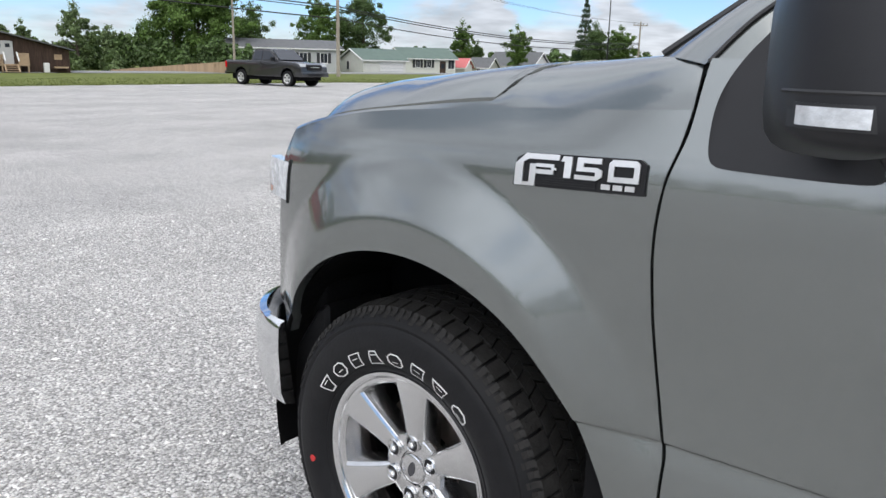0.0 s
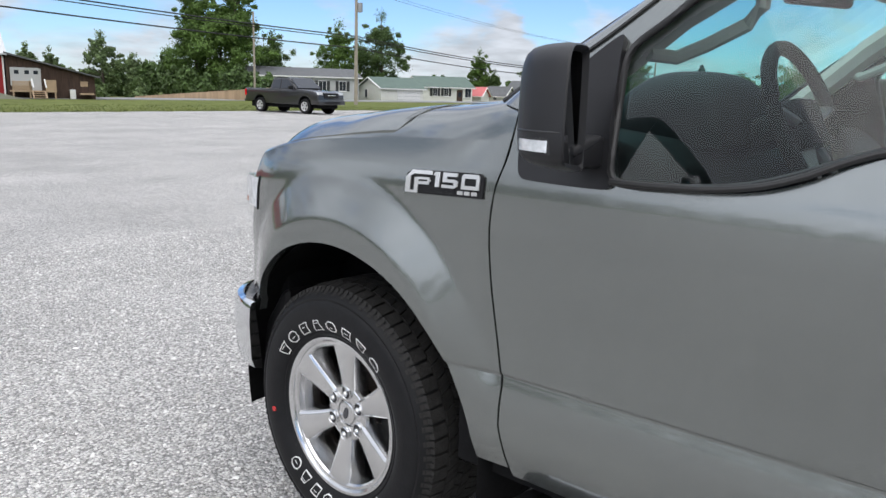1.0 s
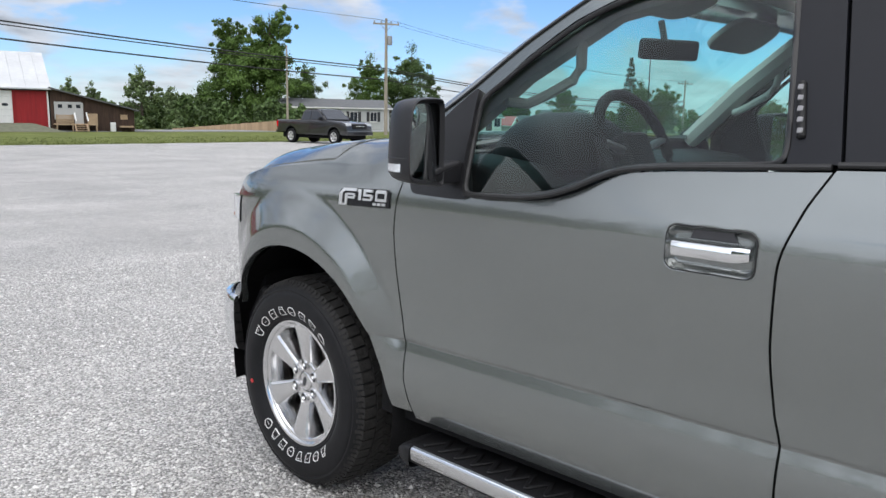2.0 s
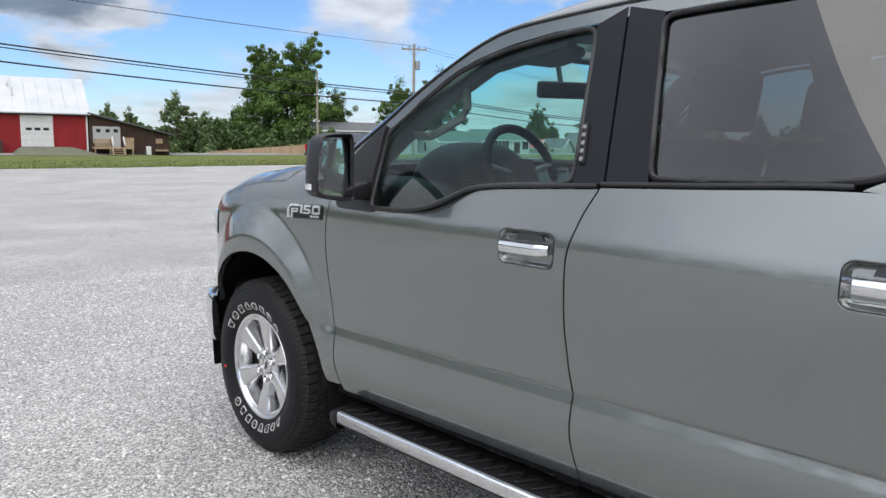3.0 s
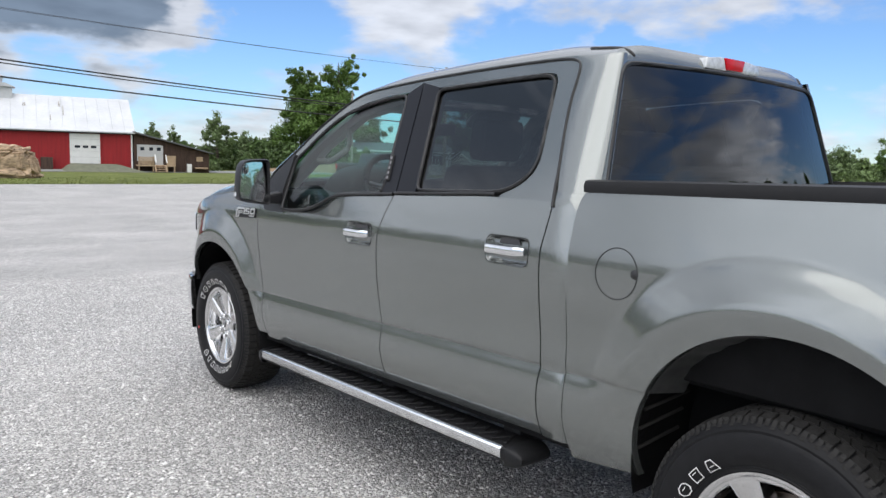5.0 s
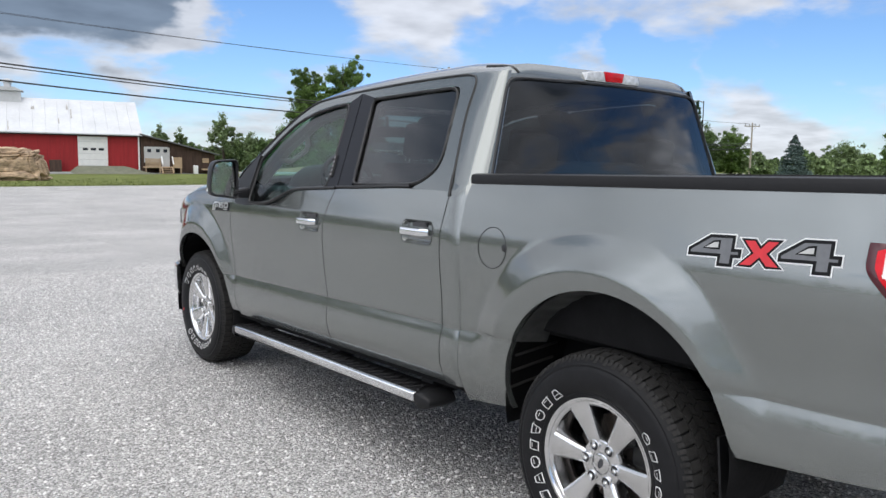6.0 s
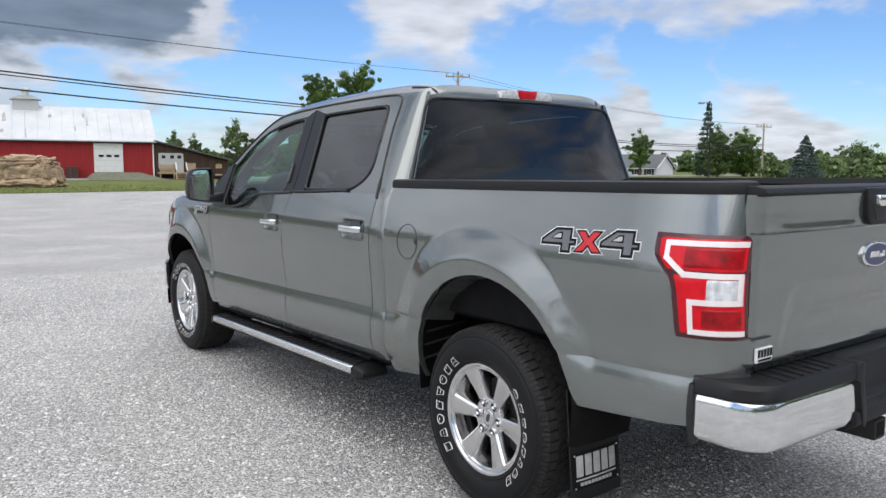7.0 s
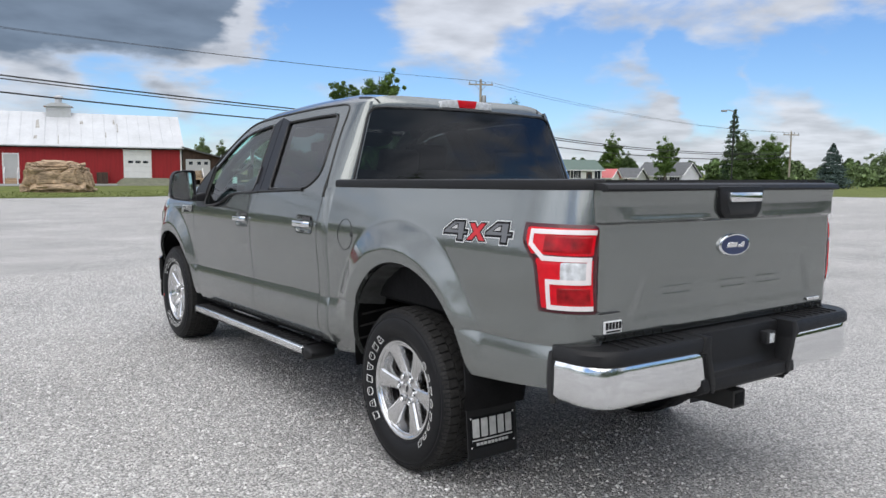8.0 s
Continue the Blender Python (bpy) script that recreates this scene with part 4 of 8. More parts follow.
    bm = polar_panel(ARCH_R, out, radians(-7.5), radians(174.5), s, 364, 50, [(-2.920, 1.372), (end, out[-4][1])])
    bed = part("bed_side", bm, M["paint"], TRUCK, angle=40)
    part("gate_gap", tube([on_side(end - 0.001, float(z), s, 0.001) for z in np.linspace(0.80, 1.395, 30)], 0.0042, 6), M["seal"], bed, "black gap beside the tailgate")
    # its black rail cap
    rail = [on_side(float(y), 1.385 + (-2.9 - float(y)) * 0.0158, s) for y in np.linspace(-2.915, end + 0.02, 40)]
    bm = bmesh.new()
    sec = [(0.006, -0.012), (0.008, 0.010), (0.002, 0.026), (-0.020, 0.031), (-0.075, 0.031), (-0.085, 0.0)]
    rows = []
    for i, p in enumerate(rail):
        q = rail[min(i + 1, len(rail) - 1)] - rail[max(i - 1, 0)]
        n = Vector((-q.y, q.x, 0)).normalized()
        if n.x * s < 0:
            n = -n
        rows.append([bm.verts.new(p + n * a + Vector((0, 0, b))) for a, b in sec])
    for a, b in zip(rows, rows[1:]):
        for k in range(len(sec) - 1):
            bm.faces.new((a[k], a[k + 1], b[k + 1], b[k]))
    bm.faces.new(rows[0])
    bm.faces.new(rows[-1])
    bmesh.ops.recalc_face_normals(bm, faces=bm.faces)
    part("rail_cap", bm, M["black"], bed, "black plastic bed rail cap")
    if first:
        c = (-3.098, 1.120)
        ring = [on_side(c[0] + 0.083 * math.cos(a), c[1] + 0.083 * math.sin(a), s, 0.0005) for a in np.linspace(0, math.tau, 49)[:-1]]
        part("fuel_door_gap", tube(ring, 0.0020, 6, closed=True), M["seal"], bed, "dark gap round the fuel flap")
        part("fuel_door_pull", lathe([(0.0, -0.004), (0.010, -0.003), (0.016, 0.0015)], 16, centre=on_side(c[0] - 0.072, c[1] + 0.005, s, 0.001)), M["seal"], bed, "finger notch of the fuel flap")
    # inner wheel wells
    for (cy, cz, ra), name in ((ARCH_F, "front"), (ARCH_R, "rear")):
        bm = bmesh.new()
        rows = []
        for k in range(33):
            th = radians(-14 + 208 * k / 32)
            rows.append([bm.verts.new((s * x, cy + r * math.cos(th), cz + r * math.sin(th))) for x, r in ((0.985, ra + 0.004), (0.955, ra + 0.020), (0.80, ra + 0.025), (0.64, ra + 0.02), (0.60, 0.25), (0.60, 0.0))])
        for a, b in zip(rows, rows[1:]):
            for k in range(5):
                bm.faces.new((a[k], a[k + 1], b[k + 1], b[k]))
        bmesh.ops.remove_doubles(bm, verts=bm.verts, dist=1e-5)
        well = part("wheel_well", bm, M["liner"], TRUCK, "black wheel well liner")
        if name == "rear" and first:
            def inner_lip(u, v):
                th = radians(28 + 88 * u)
                r = ra - 0.001 - 0.030 * v - (0.004 * math.sin(23 * u) + 0.003 * math.sin(61 * u + 1)) * v
                return (s * (0.998 - 0.145 * v), cy + r * math.cos(th), cz + r * math.sin(th))
            part("inner_lip", sheet(inner_lip, 80, 4, (0, 0, 0.004)), M["inner_metal"], well, "bare inner metal of the arch")
            for k in range(9):
                th = radians(2 + 8 * k)
                part("liner_rib", tube([(s * x, cy + (ra + 0.012) * math.cos(th + (0.97 - x) * 0.25), cz + (ra + 0.012) * math.sin(th + (0.97 - x) * 0.25)) for x in (0.95, 0.85, 0.72)], 0.006, 6), M["dirt_metal"], well)
    # running board
    y0, y1, xo, zt = -0.66, -2.70, 1.045, 0.392
    board = part("running_board", prism([(xo - 0.17, zt - 0.075), (xo - 0.012, zt - 0.060), (xo - 0.004, zt - 0.050), (xo - 0.004, zt - 0.004), (xo - 0.03, zt), (xo - 0.16, zt), (xo - 0.18, zt - 0.02)], "y", y1, y0, 0.004, 1, Matrix.Diagonal((s, 1, 1, 1))), M["black"], TRUCK, "black running board with a bright edge strip")
    board.matrix_basis = Matrix.Translation((0, 0, -0.030)) @ Matrix.Rotation(radians(-1.15), 4, "X") @ Matrix.Translation((0, 0, -0.0))
    part("edge_strip", prism([(xo - 0.004, zt - 0.046), (xo + 0.003, zt - 0.043), (xo + 0.004, zt - 0.008), (xo - 0.002, zt - 0.002), (xo - 0.012, zt + 0.001)], "y", y1 + 0.05, y0 - 0.03, 0.0015, 1, Matrix.Diagonal((s, 1, 1, 1))), M["chrome"], board, "bright edge strip")
    if first:
        pad = box(-0.0475, 0.0475, -0.0085, 0.0085, -0.004, 0.004, 0.003, 1)
        pm = bpy.data.meshes.new("tread_bar")
        pad.to_mesh(pm)
        pad.free()
        pm.materials.append(M["black"])
        for k in range(56):
            shared("tread_bar", pm, board, pose(s * (xo - 0.074), y0 - 0.075 - k * 0.0343, zt + 0.003, 0, 0, 24 if k % 2 else -24))
    for yy, tip in ((y0 - 0.02, 0.075), (y1 + 0.03, -0.085)):
        def cap(u, v, yy=yy, tip=tip):
            """A rounded cap that narrows towards its tip."""
            a = math.tau * u
            k = math.cos(math.pi / 2 * min(v, 0.999)) ** 0.55
            x = xo - 0.092 + 0.094 * (0.72 + 0.28 * k if v < 1 else 0) * math.copysign(abs(math.cos(a)) ** 0.4, math.cos(a))
            z = zt - 0.038 + 0.042 * (k if v < 1 else 0) * math.copysign(abs(math.sin(a)) ** 0.4, math.sin(a))
            return (s * x, yy + tip * v, z)
        part("end_cap", sheet(cap, 40, 10, sides=""), M["black"], board, "black end cap", 50)
    for yy in (-0.80, -1.70, -2.55):
        part("bracket", box(min(s * 0.70, s * 0.90), max(s * 0.70, s * 0.90), yy - 0.05, yy + 0.05, 0.36, 0.44, 0.015, 2), M["black"], TRUCK, "black step bracket")
    # mirror
    mirror(side, fd)
    # tail lamp on the rear corner
    tail_lamp(side, bed)
    # inner door trim and rocker, dark, behind the seams
    part("rocker", prism([(-0.42, 0.40), (-0.42, 0.62), (-2.92, 0.66), (-2.92, 0.46)], "x", s * 0.70, s * 0.945), M["liner"], TRUCK, "black rocker under the doors")
    part("door_trim", prism([(-0.55, 0.6), (-0.60, 1.17), (-1.10, 1.175), (-1.36, 1.262), (-1.80, 1.29), (-2.60, 1.315), (-2.86, 1.32), (-2.86, 0.6)], "x", s * 0.90, s * 0.955, 0.012, 1), M["trim_dark"], TRUCK, "dark inner door trim")


def mirror(side, fd):
    """Black mirror: housing shell, glass, turn lamp, arm, sail foot."""
    s = side
    turn = Matrix.Translation((0, 0.46 * 1.18, 0)) @ Matrix(((1, 0, 0, 0), (-s * 0.46, 1, 0, 0), (0, 0, 1, 0), (0, 0, 0, 1)))   # its glass faces the driver
    c = Vector((1.185, 1.333, 0))
    base = [(1.076, 1.236), (1.080, 1.214), (1.105, 1.213), (1.190, 1.224), (1.268, 1.236), (1.296, 1.248), (1.302, 1.275), (1.298, 1.33), (1.290, 1.392), (1.280, 1.424), (1.254, 1.447), (1.20, 1.452), (1.11, 1.455), (1.084, 1.451), (1.076, 1.428), (1.075, 1.33)]
    loop = rounded([(x, z, 0) for x, z in base], 2)

    def ring(y, k, dx, kz=None):
        kz = k if kz is None else kz
        return [turn @ Vector((s * (c.x + (p.x - c.x) * k - dx), y, c.y + (p.y - c.y) * kz)) for p in loop]
    bm = bmesh.new()
    rows = [[bm.verts.new(p) for p in ring(*q)] for q in ((-0.890, 0.975, 0), (-0.886, 1.0, 0), (-0.870, 1.012, 0), (-0.845, 1.005, 0), (-0.820, 0.965, 0.001, 0.985), (-0.800, 0.89, 0.003, 0.95), (-0.785, 0.78, 0.006, 0.88), (-0.774, 0.60, 0.010, 0.76), (-0.767, 0.36, 0.014, 0.5), (-0.764, 0.0, 0.018))]
    n = len(rows[0])
    for a, b in zip(rows, rows[1:]):
        for i in range(n):
            bm.faces.new((a[i], a[(i + 1) % n], b[(i + 1) % n], b[i]))
    inner = [bm.verts.new(p) for p in ring(-0.876, 0.875, 0, 0.885)]
    for i in range(n):
        bm.faces.new((rows[0][i], rows[0][(i + 1) % n], inner[(i + 1) % n], inner[i]))
    glass_loop = [v.co.copy() for v in inner]
    bmesh.ops.remove_doubles(bm, verts=bm.verts, dist=1e-5)
    bmesh.ops.recalc_face_normals(bm, faces=bm.faces)
    house = part("mirror", bm, M["mirror_black"], TRUCK, "satin black door mirror with a turn lamp", 40)
    bm = bmesh.new()
    bm.faces.new([bm.verts.new(p + Vector((0, 0.001 + 0.06 * (p.z - 1.22), 0))) for p in glass_loop])
    part("mirror_glass", bm, M["silver_mirror"], house, "mirror glass")
    spot = lathe([(0.0, -0.8815), (0.013, -0.8810), (0.019, -0.8795), (0.020, -0.8760)], 24, axis="y", centre=(s * 1.246, 0, 1.402))
    spot.transform(turn @ Matrix.Translation((0, 0, 1.402)) @ Matrix.Diagonal((1, 1, 1.3, 1)) @ Matrix.Translation((0, 0, -1.402)))
    part("spot_mirror", spot, M["silver_mirror"], house, "small wide-angle spot mirror")

    def skin(y, z, off):
        """The outer side of the housing at y, before the turn."""
        return turn @ Vector((s * (1.185 + (0.116 - max(0, z - 1.275) * 0.11) * PROF_M(y) + off), y, z))
    PROF_M = pchip([-0.890, -0.870, -0.845, -0.820, -0.800, -0.785, -0.774], [0.985, 1.012, 1.005, 0.956, 0.864, 0.728, 0.51])
    part("lamp_bezel", sheet(lambda u, v: skin(-0.781 - 0.082 * u, 1.2600 + 0.027 * v, 0.0015 - 0.003 * step(abs(2 * u - 1), 0.9, 1.0)), 14, 4, (-s * 0.006, 0, 0)), M["seal"], house, "black rim of the turn lamp")
    lamp = sheet(lambda u, v: skin(-0.786 - 0.072 * u, 1.2635 + 0.020 * v, 0.0035 - 0.003 * step(abs(2 * u - 1), 0.9, 1.0)), 14, 4, (-s * 0.006, 0, 0))
    part("turn_lamp", lamp, M["lens"], house, "clear turn signal lens")
    part("shell_line", tube([skin(y, 1.298, 0.0) for y in np.linspace(-0.776, -0.885, 14)], 0.0028, 6), M["seal"], house)
    arm = [(p.x, p.y) for p in rounded([(0.985, 1.212, 0), (1.08, 1.218, 0), (1.130, 1.224, 0), (1.145, 1.240, 0), (1.10, 1.266, 0), (0.985, 1.290, 0)], 1)]
    part("arm", prism(arm, "y", -0.842, -0.775, 0.012, 3, Matrix.Diagonal((s, 1, 1, 1))), M["mirror_black"], house, "black mirror arm")
    foot = [(p.x, p.y) for p in rounded([(-0.665, 1.172, 0), (-0.634, 1.176, 0), (-0.627, 1.205, 0), (-0.633, 1.265, 0), (-0.650, 1.314, 0), (-0.676, 1.358, 0), (-0.722, 1.408, 0), (-0.795, 1.472, 0), (-0.822, 1.488, 0), (-0.822, 1.455, 0), (-0.842, 1.345, 0), (-0.872, 1.200, 0), (-0.872, 1.178, 0), (-0.845, 1.170, 0)], 2)]
    def on_door(y, z, off):
        w = step(z, 1.22, 1.36)
        return Vector((s * (1.000 + (green_x(z) - 1.000) * w + off), y, z + 0.4 * off * w))
    bm = bmesh.new()
    lo = [bm.verts.new(on_door(y, z, -0.012)) for y, z in foot]
    hi = [bm.verts.new(on_door(y, z, 0.012)) for y, z in foot]
    bm.faces.new(hi)
    bm.faces.new(lo[::-1])
    for i in range(len(foot)):
        bm.faces.new((lo[i], lo[(i + 1) % len(foot)], hi[(i + 1) % len(foot)], hi[i]))
    bmesh.ops.recalc_face_normals(bm, faces=bm.faces)
    part("mirror_foot", bm, M["mirror_black"], fd, "black triangular mirror foot")


def tail_lamp(side, bed):
    s = side
    left = pchip([0.90, 0.936, 1.05, 1.115, 1.150, 1.185, 1.21, 1.262, 1.30], [-4.626, -4.614, -4.604, -4.592, -4.562, -4.532, -4.522, -4.524, -4.534])
    right = -4.862
    zb, zt = 0.926, 1.270

    def patch(name, s0, s1, z0, z1, off, mat, label, thick=0.010, nu=14, nv=12, parent=None):
        def fn(u, v):
            z = z0(u) + (z1(u) - z0(u)) * v if callable(z0) else z0 + (z1 - z0) * v
            a, b = (s0(z) if callable(s0) else s0), (s1(z) if callable(s1) else s1)
            q = a + (b - a) * u
            e = min(min(u, 1 - u) * abs(b - a), min(v, 1 - v) * (zt - zb))
            return on_side(q, z, s, off - 0.004 * (1 - step(e, 0, 0.012)))
        return part(name, sheet(fn, nu, nv, (-s * thick * 0.8, thick * 0.6, 0)), M[mat], parent or bed, label)
    lamp = patch("tail_lamp", left, right, zb, zt, 0.008, "lamp_edge", "red tail lamp with a white light guide", 0.016, 22, 24)
    i = 0.015
    patch("red_lens", lambda z: left(z) - i, right + 0.016, 1.148, zt - 0.012, 0.0105, "red", "bright red upper lens", 0.004, parent=lamp)
    patch("red_lens", lambda z: left(z) - i, right + 0.016, zb + 0.012, 1.142, 0.0105, "red", "bright red lower lens", 0.004, parent=lamp)
    patch("dark_lens", -4.632, right + 0.030, 1.158, 1.228, 0.0125, "deep_red", "dark red inner lens", 0.003, parent=lamp)
    patch("dark_lens", -4.700, right + 0.030, 0.962, 1.030, 0.0125, "deep_red", "dark red inner lens", 0.003, parent=lamp)
    patch("reverse_lens", -4.715, right + 0.044, 1.050, 1.128, 0.0130, "lens", "clear reverse lamp lens", 0.003, parent=lamp)
    # the light guide: top bar, slant, waist and foot of a bent line
    line = [(right + 0.036, 1.241), (-4.578, 1.237), (-4.578, 1.188), (-4.644, 1.138), (right + 0.042, 1.138), (right + 0.042, 1.052), (-4.668, 1.050), (-4.670, 0.951), (right + 0.036, 0.951)]
    h = 0.0092
    for k, ((a, b), (c, d)) in enumerate(zip(line, line[1:])):
        ln = math.hypot(c - a, d - b)
        du, dv = (c - a) / ln, (d - b) / ln
        off = 0.0140 + 0.0006 * (k % 2)

        def band(u, v):
            q, w = -h * 0.9 + (ln + 1.8 * h) * u, h * (2 * v - 1)
            return on_side(a + du * q - dv * w, b + dv * q + du * w, s, off)
        part("light_guide", sheet(band, 12, 2, (-s * 0.003, 0.002, 0)), M["guide"], lamp, "white light guide line", 60)


def build_front():
    # bonnet
    def inner(y):
        return min(0.983 - 0.25 * step(y, -0.14, -0.33), half_width(min(y, 0.5), SHOULDER(min(y, 0.47))) - 0.013)

    def hood(u, v):
        y = -0.42 + (0.66 + 0.42) * v
        t = 2 * u - 1
        zo = SHOULDER(min(y, 0.47)) - max(0, y - 0.47) * 0.35
        xe = inner(y) - 0.13 * step(y, 0.35, 0.70) * 1.0
        x = xe * t
        ax = abs(x)
        zt = HOOD_Z(y) + 0.018 * (1 - (ax / 0.7) ** 2) if ax < HOOD_X else HOOD_Z(y)
        if ax > HOOD_X:
            hw = half_width(min(y, 0.5), zo)
            f = max(0.0, (hw - ax) / (hw - HOOD_X))
            zt = zo + (HOOD_Z(y) - zo) * (1 - (1 - f) ** shoulder_power(y, zo, hw))
        zt += 0.012 * step(ax, 0.40, 0.33) * step(y, -0.4, 0.0)
        return (x, y - 0.30 * (t * t) * step(y, 0.25, 0.66) * 0.45 + 0.10 * (1 - t * t) * step(y, -0.1, -0.42) * -1 * -1, zt)
    part("bonnet", sheet(hood, 60, 44, (0, 0, -0.025), flip=True), M["paint"], TRUCK, angle=40)
    # cowl and wipers
    part("cowl", sheet(lambda u, v: (-0.90 + 1.8 * u, -0.30 - 0.22 * abs(2 * u - 1) ** 2 - 0.13 * v, 1.335 + 0.005 * v - 0.012 * abs(2 * u - 1)), 20, 4), M["black"], TRUCK, "black cowl grille")
    # nose: grille surround, headlamps, bumper
    part("grille", box(-0.62, 0.62, 0.66, 0.78, 0.74, 1.10, 0.03, 3), M["black"], TRUCK, "black grille")
    for z in (0.82, 0.92, 1.02):
        part("grille_bar", tube([(-0.60, 0.77, z), (0, 0.80, z), (0.60, 0.77, z)], 0.022, 8), M["chrome"], TRUCK, "chrome grille bar")
    for s in (-1, 1):
        def lampf(u, v):
            z = 0.972 + 0.098 * v
            q = 0.468 - (z - 1.03) * 0.25 + 0.15 * u
            return on_side(q, z, s, 0.0045)
        lamp = part("headlamp", sheet(lampf, 14, 8, (-s * 0.03, 0, 0)), M["lens"], TRUCK, "clear headlamp with an amber corner")
        part("headlamp_gap", tube([on_side(0.464 - (z - 1.03) * 0.25, z, s, 0.002) for z in np.linspace(0.965, 1.078, 8)], 0.0025, 6), M["seal"], lamp, "dark gap beside the lamp")
        part("side_marker", sheet(lambda u, v: lampf(0.80 + 0.14 * u, 0.06 + 0.16 * v) + Vector((s * 0.002, 0, 0)), 6, 4, (-s * 0.01, 0, 0)), M["amber"], lamp, "amber side marker")

        def fascia(u, v):
            z = 0.650 + 0.30 * v
            q = 0.56 + (0.95 - z) * 0.10 + 0.16 * u
            x = half_width(min(q, 0.58), z) - 0.012 - max(0, q - 0.58) * 2.3
            return (s * x, q, z)
        part("corner_fascia", sheet(fascia, 12, 10, (-s * 0.03, 0, 0)), M["paint"], TRUCK)
        # chrome bumper wing
        rows = []
        bm = bmesh.new()
        for t in np.linspace(0, 1, 25):
            ang = radians(90 * t)
            px, py = (1.006 - 0.34 * (1 - math.cos(ang)), 0.478 + 0.33 * math.sin(ang)) if t < 1 else (0.0, 0.90)
            rows.append([bm.verts.new((s * (px - ins), py - (ins if t > 0.2 else 0), z)) for ins, z in ((0.05, 0.410), (0.018, 0.420), (0.005, 0.455), (0.0, 0.575), (0.003, 0.632), (0.010, 0.648), (0.024, 0.653))])
        for a, b in zip(rows, rows[1:]):
            for k in range(6):
                bm.faces.new((a[k], a[k + 1], b[k + 1], b[k]))
        bm.faces.new(rows[0])
        bmesh.ops.recalc_face_normals(bm, faces=bm.faces)
        part("front_bumper", bm, M["chrome"], TRUCK, "chrome front bumper")
        part("bumper_skirt", prism([(0.40, 0.36), (0.47, 0.30), (0.60, 0.33), (0.60, 0.47), (0.44, 0.68), (0.40, 0.70)], "x", s * 0.70, s * 0.905, 0.012, 1), M["black"], TRUCK, "black plastic skirt behind the bumper")
    part("front_wall", box(-0.88, 0.88, 0.43, 0.62, 0.48, 1.05, 0.03, 2), M["liner"], TRUCK, "black inner nose")
    part("engine_bay", box(-0.58, 0.58, -0.50, 0.50, 0.42, 1.16, 0.05, 2), M["liner"], TRUCK, "black inner bay")


